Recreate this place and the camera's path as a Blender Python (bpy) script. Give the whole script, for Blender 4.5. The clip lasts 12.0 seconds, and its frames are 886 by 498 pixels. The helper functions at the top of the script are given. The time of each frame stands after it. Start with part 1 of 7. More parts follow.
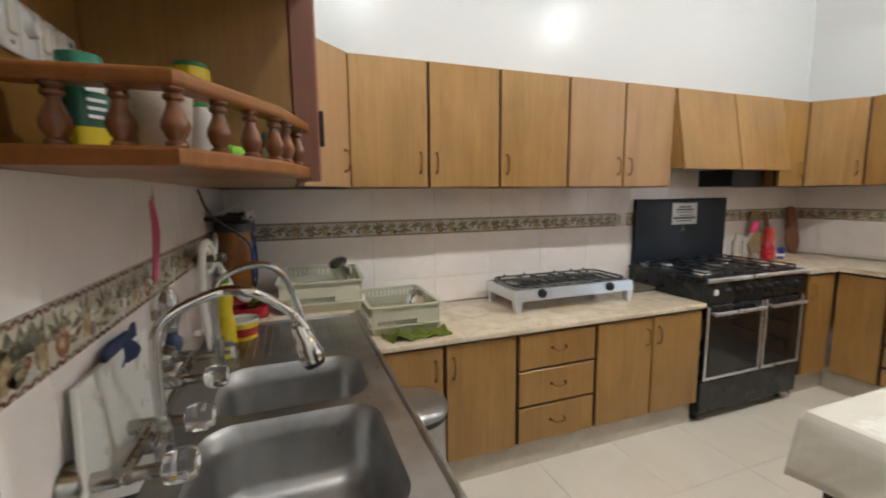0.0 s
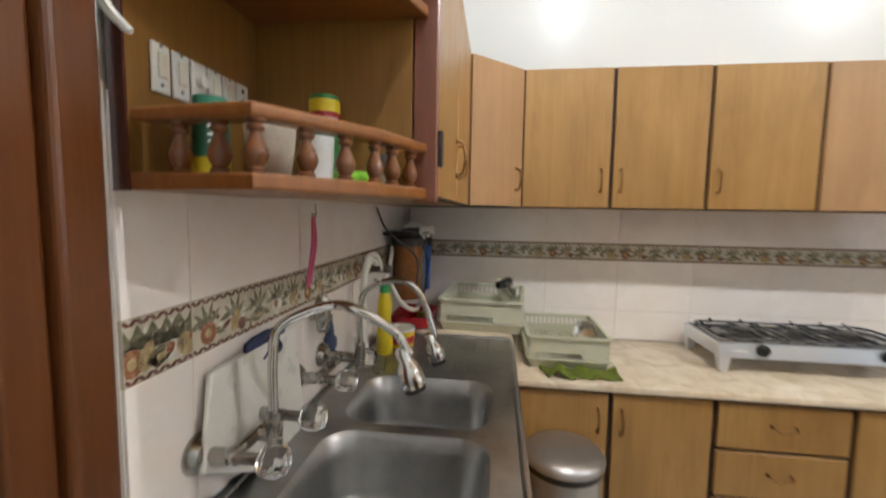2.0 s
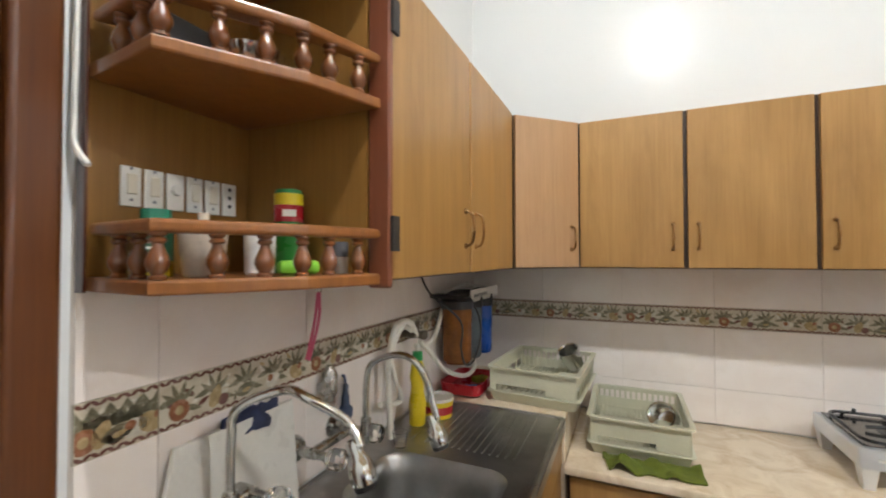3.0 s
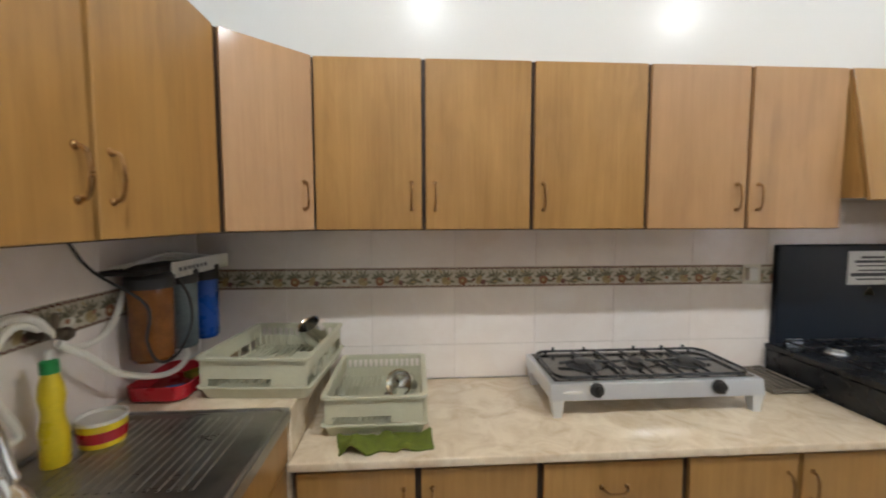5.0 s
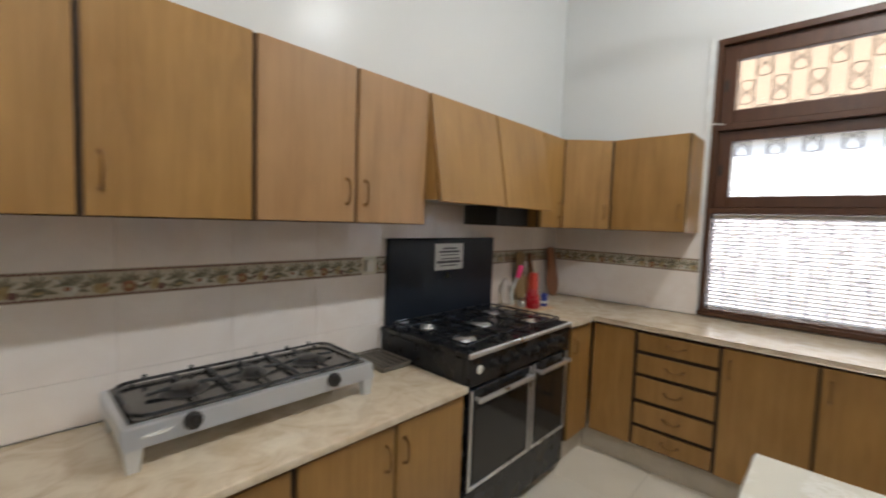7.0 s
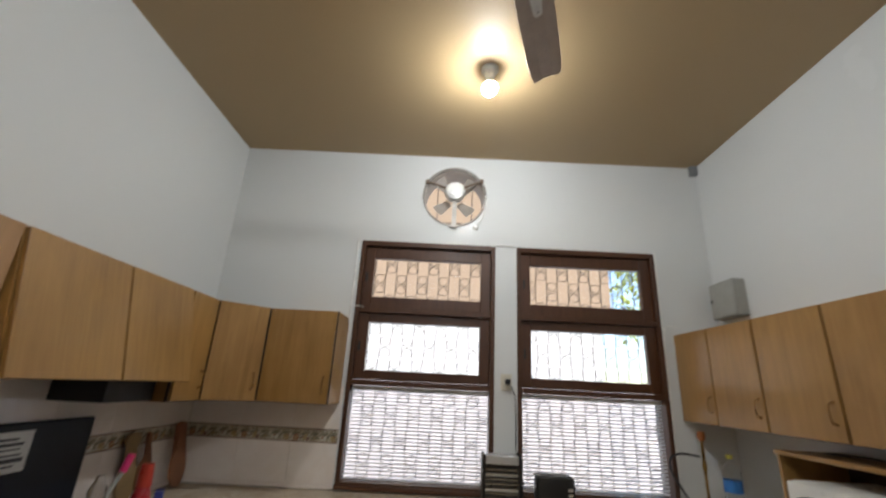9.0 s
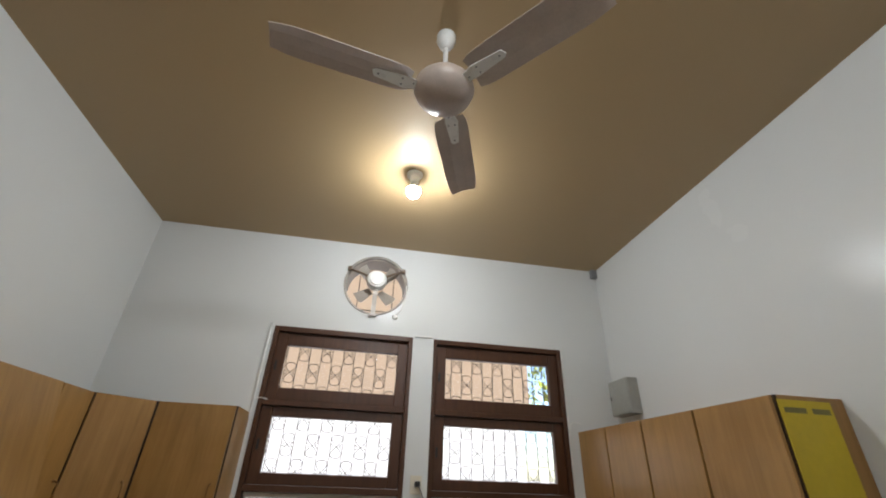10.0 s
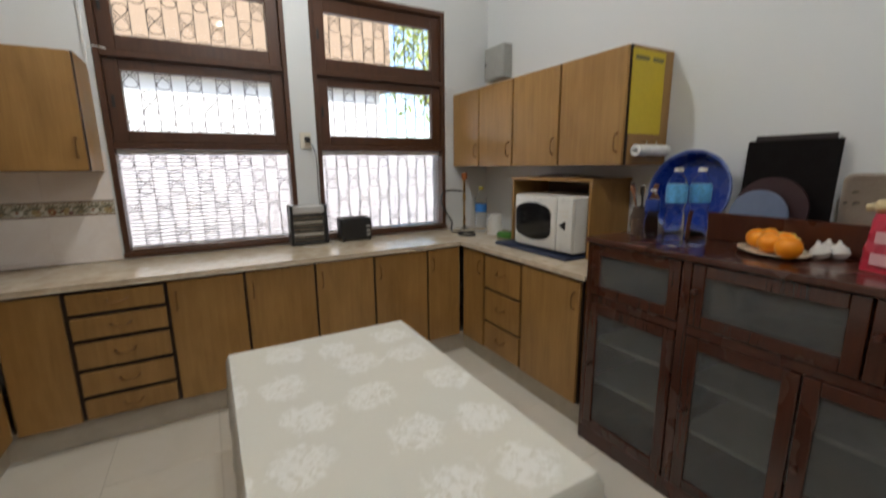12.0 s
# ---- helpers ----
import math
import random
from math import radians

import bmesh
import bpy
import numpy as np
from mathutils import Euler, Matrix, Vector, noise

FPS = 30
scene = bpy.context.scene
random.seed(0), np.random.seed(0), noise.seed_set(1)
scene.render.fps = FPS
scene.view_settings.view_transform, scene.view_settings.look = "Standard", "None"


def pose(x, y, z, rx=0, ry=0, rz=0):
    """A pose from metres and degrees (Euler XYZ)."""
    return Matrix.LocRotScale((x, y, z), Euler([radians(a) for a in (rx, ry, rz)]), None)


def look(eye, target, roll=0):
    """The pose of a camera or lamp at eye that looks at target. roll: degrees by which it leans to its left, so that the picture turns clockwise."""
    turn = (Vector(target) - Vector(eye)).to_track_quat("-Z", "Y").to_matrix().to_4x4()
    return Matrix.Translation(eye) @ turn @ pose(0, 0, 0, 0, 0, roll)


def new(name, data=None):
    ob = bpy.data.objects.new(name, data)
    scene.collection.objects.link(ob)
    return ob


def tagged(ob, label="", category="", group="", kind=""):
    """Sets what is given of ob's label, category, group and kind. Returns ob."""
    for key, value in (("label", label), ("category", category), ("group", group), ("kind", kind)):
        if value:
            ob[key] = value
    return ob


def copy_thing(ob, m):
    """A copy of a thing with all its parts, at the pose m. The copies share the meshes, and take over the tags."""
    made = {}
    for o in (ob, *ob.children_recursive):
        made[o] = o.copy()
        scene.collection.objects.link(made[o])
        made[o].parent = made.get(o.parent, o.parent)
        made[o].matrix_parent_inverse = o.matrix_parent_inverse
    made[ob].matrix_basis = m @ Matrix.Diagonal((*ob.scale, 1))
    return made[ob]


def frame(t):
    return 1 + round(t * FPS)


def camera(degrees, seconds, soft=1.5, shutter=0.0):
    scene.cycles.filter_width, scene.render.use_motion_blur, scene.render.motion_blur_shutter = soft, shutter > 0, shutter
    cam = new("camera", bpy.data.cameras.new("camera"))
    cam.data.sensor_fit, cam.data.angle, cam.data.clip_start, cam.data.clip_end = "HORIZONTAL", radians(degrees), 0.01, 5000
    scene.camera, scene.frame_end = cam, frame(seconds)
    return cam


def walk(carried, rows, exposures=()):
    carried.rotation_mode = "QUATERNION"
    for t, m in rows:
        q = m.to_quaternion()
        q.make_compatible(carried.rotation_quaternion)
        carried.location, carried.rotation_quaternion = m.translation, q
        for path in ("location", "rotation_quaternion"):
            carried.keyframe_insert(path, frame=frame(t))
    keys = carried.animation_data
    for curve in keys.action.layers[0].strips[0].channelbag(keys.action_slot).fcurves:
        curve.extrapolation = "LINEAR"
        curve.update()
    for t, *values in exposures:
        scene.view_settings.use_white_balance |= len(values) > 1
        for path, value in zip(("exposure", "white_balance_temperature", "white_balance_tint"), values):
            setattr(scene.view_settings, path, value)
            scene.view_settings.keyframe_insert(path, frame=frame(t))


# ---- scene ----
cam = camera(93.7, 12.0, soft=1.9, shutter=0.4)
PATH = [
    (0, (0.315, 0.611, 1.433), (1.0, 2.473, 1.178), -0.6),
    (0.5, (0.292, 0.604, 1.441), (0.735, 2.538, 1.185), -0.9),
    (0.8, (0.286, 0.587, 1.442), (0.648, 2.526, 1.115), -0.9),
    (1, (0.276, 0.592, 1.422), (0.612, 2.536, 1.093), -1.2),
    (1.5, (0.335, 0.592, 1.395), (0.514, 2.553, 1.043), -1.9),
    (2, (0.49, 0.683, 1.445), (0.235, 2.659, 1.27), 0.9),
    (2.5, (0.677, 0.752, 1.516), (-0.028, 2.624, 1.516), -0.3),
    (2.7, (0.716, 0.768, 1.52), (-0.111, 2.588, 1.558), -0.0),
    (4.5, (0.97, 1.045, 1.503), (0.792, 3.036, 1.462), -0.8),
    (5, (0.956, 1.103, 1.516), (1.083, 3.093, 1.37), -0.1),
    (5.5, (0.995, 1.12, 1.503), (1.524, 3.044, 1.365), 0.1),
    (6, (1.05, 1.135, 1.501), (1.905, 2.936, 1.344), -0.0),
    (6.3, (1.102, 1.146, 1.512), (2.096, 2.871, 1.327), 0.3),
    (6.5, (1.146, 1.162, 1.5), (2.293, 2.794, 1.356), 0.5),
    (7, (1.25, 1.217, 1.495), (2.698, 2.59, 1.36), 2.0),
    (7.5, (1.344, 1.237, 1.507), (3.186, 2.013, 1.442), 0.7),
    (7.7, (1.36, 1.255, 1.506), (3.264, 1.863, 1.448), 1.5),
    (9.5, (1.197, 1.141, 1.686), (2.993, 0.971, 2.55), 2.0),
    (10, (1.147, 1.129, 1.714), (2.871, 0.837, 2.686), 2.2),
    (10.5, (1.214, 1.219, 1.674), (3.002, 0.655, 2.371), -1.4),
    (11, (1.237, 1.303, 1.645), (2.972, 0.367, 1.978), -2.2),
    (11.5, (1.228, 1.309, 1.543), (2.94, 0.277, 1.491), -0.4),
    (11.6, (1.234, 1.32, 1.525), (2.947, 0.291, 1.428), -0.4),
    (12, (1.209, 1.369, 1.481), (2.92, 0.41, 1.089), -0.6),
]
walk(cam, [(t, look(eye, target, roll)) for t, eye, target, roll in PATH],
     [(0, 3.42), (1.0, 3.75), (1.5, 3.74), (2.1, 3.62), (2.7, 3.72), (4.3, 3.38), (5.0, 3.44), (5.5, 3.36), (6.5, 3.24), (7.0, 3.0), (7.7, 2.74), (9.3, 2.30), (10.2, 2.29), (11.0, 2.32), (12, 2.62)])


# ---- world and light ----
world = bpy.data.worlds.new("sky")
scene.world = world
world.use_nodes = True
sky = world.node_tree.nodes.new("ShaderNodeTexSky")
sky.sky_type, sky.sun_disc = "NISHITA", False
sky.sun_elevation, sky.sun_rotation = radians(47.7), radians(254)
world.node_tree.nodes["Background"].inputs["Strength"].default_value = 0.075
world.node_tree.links.new(sky.outputs[0], world.node_tree.nodes["Background"].inputs["Color"])
sun = new("sun", bpy.data.lights.new("sun", "SUN"))
sun.data.energy, sun.data.angle, sun.data.color = 1.2, radians(2), (1.0, 0.95, 0.87)
sun.matrix_world = look((-7, -2, 8), (0, 0, 0))
BULB_POWER = 125.0


# ---- materials ----
def material(name, rough=0.5, metal=0.0, color=(0.5, 0.5, 0.5)):
    m = bpy.data.materials.new(name)
    m.use_nodes = True
    b = m.node_tree.nodes["Principled BSDF"]
    b.inputs["Roughness"].default_value, b.inputs["Metallic"].default_value = rough, metal
    b.inputs["Base Color"].default_value = (*color, 1)
    return m, m.node_tree, b


def coords(nt, scale=(1, 1, 1), kind="Object", shift=False):
    """Texture coordinates, scaled; shift moves them by each object's own random number."""
    tc, mp = nt.nodes.new("ShaderNodeTexCoord"), nt.nodes.new("ShaderNodeMapping")
    mp.inputs["Scale"].default_value = scale
    nt.links.new(tc.outputs[kind], mp.inputs["Vector"])
    if shift:
        oi, mul = nt.nodes.new("ShaderNodeObjectInfo"), nt.nodes.new("ShaderNodeMath")
        mul.operation = "MULTIPLY"
        mul.inputs[1].default_value = 37.0
        nt.links.new(oi.outputs["Random"], mul.inputs[0])
        nt.links.new(mul.outputs[0], mp.inputs["Location"])
    return mp.outputs[0]


def noise_at(nt, vec, scale, detail=4.0, rough=0.55, distort=0.0):
    n = nt.nodes.new("ShaderNodeTexNoise")
    n.inputs["Scale"].default_value, n.inputs["Detail"].default_value = scale, detail
    n.inputs["Roughness"].default_value, n.inputs["Distortion"].default_value = rough, distort
    nt.links.new(vec, n.inputs["Vector"])
    return n.outputs["Fac"]


def ramp(nt, fac, *stops):
    r = nt.nodes.new("ShaderNodeValToRGB")
    e = r.color_ramp.elements
    while len(e) < len(stops):
        e.new(0.5)
    for el, (p, c) in zip(e, stops):
        el.position, el.color = p, (*c, 1) if len(c) == 3 else c
    nt.links.new(fac, r.inputs[0])
    return r.outputs[0]


def mix(nt, fac, a, b, mode="MIX"):
    x = nt.nodes.new("ShaderNodeMix")
    x.data_type, x.blend_type = "RGBA", mode
    for value, sock in ((fac, x.inputs[0]), (a, x.inputs[6]), (b, x.inputs[7])):
        if isinstance(value, (int, float)):
            sock.default_value = value
        elif isinstance(value, tuple):
            sock.default_value = (*value, 1)
        else:
            nt.links.new(value, sock)
    return x.outputs[2]


def bump(nt, b, height, strength=0.2, dist=0.002):
    n = nt.nodes.new("ShaderNodeBump")
    n.inputs["Strength"].default_value, n.inputs["Distance"].default_value = strength, dist
    nt.links.new(height, n.inputs["Height"])
    nt.links.new(n.outputs[0], b.inputs["Normal"])


def grey(v):
    return (v, v, v)


def plain(name, color, rough=0.5, metal=0.0, vary=0.12, scale=14.0, relief=0.0, rough_vary=0.12):
    """A painted, moulded or metal surface with soft mottling in colour and gloss."""
    m, nt, b = material(name, rough, metal, color)
    v = coords(nt)
    n1, n2 = noise_at(nt, v, scale), noise_at(nt, v, scale * 9, 3)
    f = mix(nt, 0.4, n1, n2)
    lo, hi = [c * (1 - vary) for c in color], [min(1, c * (1 + vary)) for c in color]
    nt.links.new(ramp(nt, f, (0.3, lo), (0.7, hi)), b.inputs["Base Color"])
    nt.links.new(ramp(nt, n1, (0.3, grey(max(0.02, rough - rough_vary))), (0.7, grey(min(1, rough + rough_vary)))), b.inputs["Roughness"])
    if relief:
        bump(nt, b, n2, relief)
    return m


def wood(name, dark, light, rough=0.4, grain=(38, 38, 1.6), blotch=0.25, coat=0.0, kind="Object", streak=0.0):
    """Straight-grained wood; the grain runs along z."""
    m, nt, b = material(name, rough)
    v = coords(nt, grain, kind, shift=True)
    g1 = noise_at(nt, v, 1.0, 6, 0.6, 0.6)
    g2 = noise_at(nt, coords(nt, tuple(4.0 * g for g in grain), kind, shift=True), 1.3, 3)
    c = ramp(nt, mix(nt, 0.35, g1, g2), (0.3, dark), (0.7, light))
    big = noise_at(nt, coords(nt, (2.2, 2.2, 1.3), kind, shift=True), 1.5, 3)
    c = mix(nt, blotch, c, ramp(nt, big, (0.3, dark), (0.7, light)))
    if streak:
        worn = noise_at(nt, coords(nt, (11, 11, 1.4), kind, shift=True), 1.0, 5, 0.65, 0.8)
        c = mix(nt, ramp(nt, worn, (0.50, grey(0.0)), (0.74, grey(streak))), c, tuple(0.55 * k for k in dark))
        pale = noise_at(nt, coords(nt, (5, 5, 2.5), kind, shift=True), 1.7, 4, 0.6)
        c = mix(nt, ramp(nt, pale, (0.52, grey(0.0)), (0.78, grey(streak * 0.8))), c, tuple(1.12 * k for k in light))
    nt.links.new(c, b.inputs["Base Color"])
    nt.links.new(ramp(nt, big, (0.3, grey(max(0.03, rough - 0.08))), (0.75, grey(rough + 0.1))), b.inputs["Roughness"])
    b.inputs["Coat Weight"].default_value, b.inputs["Coat Roughness"].default_value = coat, 0.12
    bump(nt, b, g2, 0.08, 0.001)
    return m


VENEER = wood("veneer", (0.255, 0.128, 0.034), (0.445, 0.248, 0.078), 0.40, grain=(30, 30, 1.1), blotch=0.45, coat=0.10, streak=0.36)
VENEER_PINK = wood("veneer_pink", (0.31, 0.165, 0.068), (0.45, 0.262, 0.122), 0.40, grain=(30, 30, 1.1), blotch=0.45, coat=0.10, streak=0.35)
# dark edge wood, deepened to paint the shade in gaps and recesses
SHADE_LIPPING = wood("shade_lipping", (0.022, 0.012, 0.007), (0.050, 0.025, 0.013), 0.6)
DOOR_WOOD = wood("door_wood", (0.068, 0.0185, 0.0035), (0.130, 0.039, 0.007), 0.34, coat=0.3, blotch=0.15)
MAHOGANY = wood("mahogany", (0.038, 0.0085, 0.005), (0.080, 0.020, 0.009), 0.26, coat=0.5, blotch=0.35)
SHELF_WOOD = wood("shelf_wood", (0.165, 0.053, 0.010), (0.30, 0.112, 0.024), 0.36, coat=0.2)
BALUSTER_WOOD = wood("baluster_wood", (0.11, 0.034, 0.009), (0.20, 0.068, 0.019), 0.26, coat=0.5)
SHELF_BACK = wood("shelf_back", (0.20, 0.096, 0.018), (0.32, 0.162, 0.036), 0.42, coat=0.1)
WINDOW_WOOD = wood("window_wood", (0.046, 0.016, 0.0055), (0.095, 0.034, 0.012), 0.46, coat=0.05)
BOARD_WOOD = wood("board_wood", (0.16, 0.06, 0.03), (0.30, 0.13, 0.06), 0.5)
BRASS = plain("handle_brass", (0.30, 0.17, 0.07), 0.35, 0.9, 0.25)
STEEL_BRIGHT = plain("polished_steel", (0.72, 0.72, 0.70), 0.12, 1.0, 0.06, 20, 0, 0.06)
ALUMINIUM = plain("brushed_aluminium", (0.80, 0.81, 0.82), 0.33, 0.9, 0.06, 8, 0, 0.08)
BLACK = plain("black_enamel", (0.012, 0.013, 0.015), 0.28, 0.0, 0.4, 10)
BLACK_LID = plain("black_lid", (0.009, 0.013, 0.021), 0.42, 0.0, 0.15, 3, 0.03, 0.03)
BLACK_LID.node_tree.nodes["Principled BSDF"].inputs["Specular IOR Level"].default_value = 0.3
BLACK_PLASTIC = plain("black_plastic", (0.015, 0.014, 0.014), 0.45)
BLACK_BOARD = plain("black_board", (0.006, 0.004, 0.004), 0.85, 0, 0.4)
BLACK_BOARD.node_tree.nodes["Principled BSDF"].inputs["Specular IOR Level"].default_value = 0.2
IRON = plain("wrought_iron", (0.03, 0.026, 0.024), 0.6, 0.2)
GRILLE_PAINT = plain("grille_paint", (0.075, 0.055, 0.042), 0.6)
WHITE_PLASTIC = plain("white_plastic", (0.74, 0.73, 0.68), 0.35, 0, 0.06)
WHITE_PAINT = plain("white_enamel", (0.78, 0.78, 0.76), 0.3, 0, 0.05)
FAN_PAINT = plain("fan_paint", (0.46, 0.385, 0.335), 0.4, 0, 0.12)
PAPER = plain("paper", (0.90, 0.90, 0.88), 0.8, 0, 0.04)
INK = plain("ink", (0.10, 0.10, 0.11), 0.7)
GROUT = plain("grout", (0.50, 0.44, 0.36), 0.85, 0, 0.15, 30)
WALL_GROUT = plain("wall_grout", (0.70, 0.64, 0.58), 0.8, 0, 0.08, 30)
RACK_PLASTIC = plain("rack_plastic", (0.54, 0.53, 0.40), 0.42, 0, 0.07)
GREEN_CLOTH = plain("green_cloth", (0.115, 0.145, 0.015), 0.95, 0, 0.35, 40, 0.6)
RUBBER_GREY = plain("grey_plastic", (0.23, 0.24, 0.25), 0.4, 0, 0.1)
SOCKET_IVORY = plain("ivory_plastic", (0.70, 0.66, 0.55), 0.4, 0, 0.05)


def wall_paint(name, color, rough):
    m, nt, b = material(name, rough)
    v = coords(nt)
    big, fine = noise_at(nt, v, 1.1, 4), noise_at(nt, v, 60, 3)
    nt.links.new(ramp(nt, big, (0.2, [c * 0.975 for c in color]), (0.8, color)), b.inputs["Base Color"])
    nt.links.new(ramp(nt, big, (0.2, grey(rough - 0.02)), (0.8, grey(rough + 0.03))), b.inputs["Roughness"])
    bump(nt, b, mix(nt, 0.55, fine, noise_at(nt, v, 5, 2)), 0.10, 0.004)
    return m


WALL_PAINT = wall_paint("wall_paint", (0.72, 0.735, 0.73), 0.25)
WALL_PAINT.node_tree.nodes["Principled BSDF"].inputs["Specular IOR Level"].default_value = 0.17
CEILING_PAINT = wall_paint("ceiling_paint", (0.40, 0.285, 0.150), 0.50)


def stone(name, base, cloud, vein, rough=0.2, scale=5.0):
    m, nt, b = material(name, rough)
    v = coords(nt, shift=True)
    n1, n2 = noise_at(nt, v, scale, 6, 0.62, 1.2), noise_at(nt, v, scale * 5, 5, 0.6, 0.4)
    c = ramp(nt, n1, (0.34, cloud), (0.62, base))
    c = mix(nt, ramp(nt, n2, (0.58, grey(0.0)), (0.80, grey(0.32))), c, vein)
    nt.links.new(c, b.inputs["Base Color"])
    nt.links.new(ramp(nt, n2, (0.3, grey(rough - 0.01)), (0.7, grey(rough + 0.03))), b.inputs["Roughness"])
    return m


COUNTER_STONE = stone("counter_marble", (0.76, 0.66, 0.51), (0.60, 0.48, 0.335), (0.40, 0.30, 0.20), 0.24, 8.0)
FLOOR_STONE = stone("floor_tile_glaze", (0.80, 0.75, 0.65), (0.76, 0.705, 0.60), (0.72, 0.65, 0.54), 0.16, 2.0)
PLINTH_STONE = stone("plinth_stone", (0.58, 0.52, 0.43), (0.50, 0.44, 0.35), (0.40, 0.33, 0.25), 0.35)
TILE_GLAZE = stone("wall_tile_glaze", (0.87, 0.81, 0.765), (0.82, 0.745, 0.69), (0.75, 0.66, 0.595), 0.09, 4.0)
BORDER_BASE = stone("border_glaze", (0.61, 0.56, 0.45), (0.50, 0.445, 0.34), (0.36, 0.30, 0.21), 0.2, 9.0)
BORDER_MAROON = plain("border_maroon", (0.16, 0.070, 0.055), 0.25)
BORDER_GREEN = plain("border_green", (0.20, 0.185, 0.125), 0.25, 0, 0.45, 60)
BORDER_ORANGE = plain("border_orange", (0.30, 0.135, 0.075), 0.25, 0, 0.3, 60)
BORDER_OCHRE = plain("border_ochre", (0.42, 0.32, 0.17), 0.25, 0, 0.3, 60)
BORDER_WHITE = plain("border_white", (0.62, 0.60, 0.52), 0.25, 0, 0.2, 60)


def brushed_steel():
    m, nt, b = material("sink_steel", 0.34, 1.0)
    v = coords(nt, (3, 60, 3))
    n, s = noise_at(nt, v, 3, 5), noise_at(nt, coords(nt), 7, 5, 0.65)
    nt.links.new(ramp(nt, s, (0.3, (0.31, 0.31, 0.305)), (0.7, (0.47, 0.47, 0.465))), b.inputs["Base Color"])
    nt.links.new(ramp(nt, mix(nt, 0.5, n, s), (0.3, grey(0.24)), (0.7, grey(0.45))), b.inputs["Roughness"])
    bump(nt, b, n, 0.05, 0.001)
    return m


SINK_STEEL = brushed_steel()


def glass(name, color=(1, 1, 1), rough=0.0, ior=1.45):
    m, nt, b = material(name, rough, 0, color)
    b.inputs["Transmission Weight"].default_value, b.inputs["IOR"].default_value = 1.0, ior
    return m


WINDOW_GLASS = glass("window_glass", ior=1.15)
DARK_GLASS = plain("oven_glass", (0.012, 0.012, 0.013), 0.08, 0, 0.2)
BOTTLE_GLASS = glass("bottle_plastic", (0.98, 0.99, 1.0), 0.04, 1.11)
FROSTED = glass("frosted_glass", (0.50, 0.51, 0.50), 0.22, 1.2)
FROSTED.node_tree.nodes["Principled BSDF"].inputs["Transmission Weight"].default_value = 0.84
CLEAR_ACRYLIC = glass("clear_acrylic", (0.97, 0.97, 0.97), 0.05, 1.45)


def emissive(name, color, strength):
    m, nt, b = material(name, 0.5, 0, (0.8, 0.8, 0.8))
    b.inputs["Emission Color"].default_value, b.inputs["Emission Strength"].default_value = (*color, 1), strength
    return m


# ---- builders ----
def bm_new():
    return bmesh.new()


def move(verts, m):
    for v in verts:
        v.co = m @ v.co


def box(bm, x0, x1, y0, y1, z0, z1, m=None, bevel=0.0, seg=1):
    vs = [bm.verts.new((x, y, z)) for z in (z0, z1) for y in (y0, y1) for x in (x0, x1)]
    fs = [bm.faces.new([vs[i] for i in q]) for q in ((0, 2, 3, 1), (4, 5, 7, 6), (0, 1, 5, 4), (2, 6, 7, 3), (0, 4, 6, 2), (1, 3, 7, 5))]
    if m is not None:
        move(vs, m)
    if bevel:
        es = list({e for f in fs for e in f.edges})
        bmesh.ops.bevel(bm, geom=es, offset=bevel, segments=seg, profile=0.5, affect="EDGES")
    return bm


def prism(bm, outline, z0, z1, bevel=0.0, seg=1):
    """An upright block over a plan outline (counter-clockwise)."""
    lo, hi = [bm.verts.new((x, y, z0)) for x, y in outline], [bm.verts.new((x, y, z1)) for x, y in outline]
    n = len(outline)
    fs = [bm.faces.new(hi), bm.faces.new(lo[::-1])] + [bm.faces.new((lo[i], lo[(i + 1) % n], hi[(i + 1) % n], hi[i])) for i in range(n)]
    if bevel:
        bmesh.ops.bevel(bm, geom=list(fs[0].edges) + list(fs[1].edges), offset=bevel, segments=seg, profile=0.5, affect="EDGES")
    return bm


def lathe(bm, profile, seg=20, m=None, a0=0.0):
    """A turned body from (radius, z) pairs, closed at both ends."""
    rings = []
    for r, z in profile:
        if r < 1e-6:
            rings.append([bm.verts.new((0, 0, z))])
        else:
            rings.append([bm.verts.new((r * math.cos(a0 + 2 * math.pi * i / seg), r * math.sin(a0 + 2 * math.pi * i / seg), z)) for i in range(seg)])
    for a, b in zip(rings, rings[1:]):
        for i in range(seg):
            j = (i + 1) % seg
            if len(a) == 1 and len(b) > 1:
                bm.faces.new((a[0], b[j], b[i]))
            elif len(b) == 1 and len(a) > 1:
                bm.faces.new((a[i], a[j], b[0]))
            elif len(a) > 1:
                bm.faces.new((a[i], a[j], b[j], b[i]))
    for ring, flip in ((rings[0], True), (rings[-1], False)):
        if len(ring) > 1:
            bm.faces.new(ring[::-1] if flip else ring)
    if m is not None:
        move([v for r in rings for v in r], m)
    return bm


def smooth_path(points, steps=6):
    """A Catmull-Rom line through the points."""
    p = [Vector(q) for q in points]
    p = [2 * p[0] - p[1]] + p + [2 * p[-1] - p[-2]]
    out = []
    for i in range(1, len(p) - 2):
        for s in range(steps):
            t = s / steps
            out.append(0.5 * ((2 * p[i]) + (p[i + 1] - p[i - 1]) * t + (2 * p[i - 1] - 5 * p[i] + 4 * p[i + 1] - p[i + 2]) * t * t + (3 * p[i] - p[i - 1] - 3 * p[i + 1] + p[i + 2]) * t ** 3))
    return out + [p[-2]]


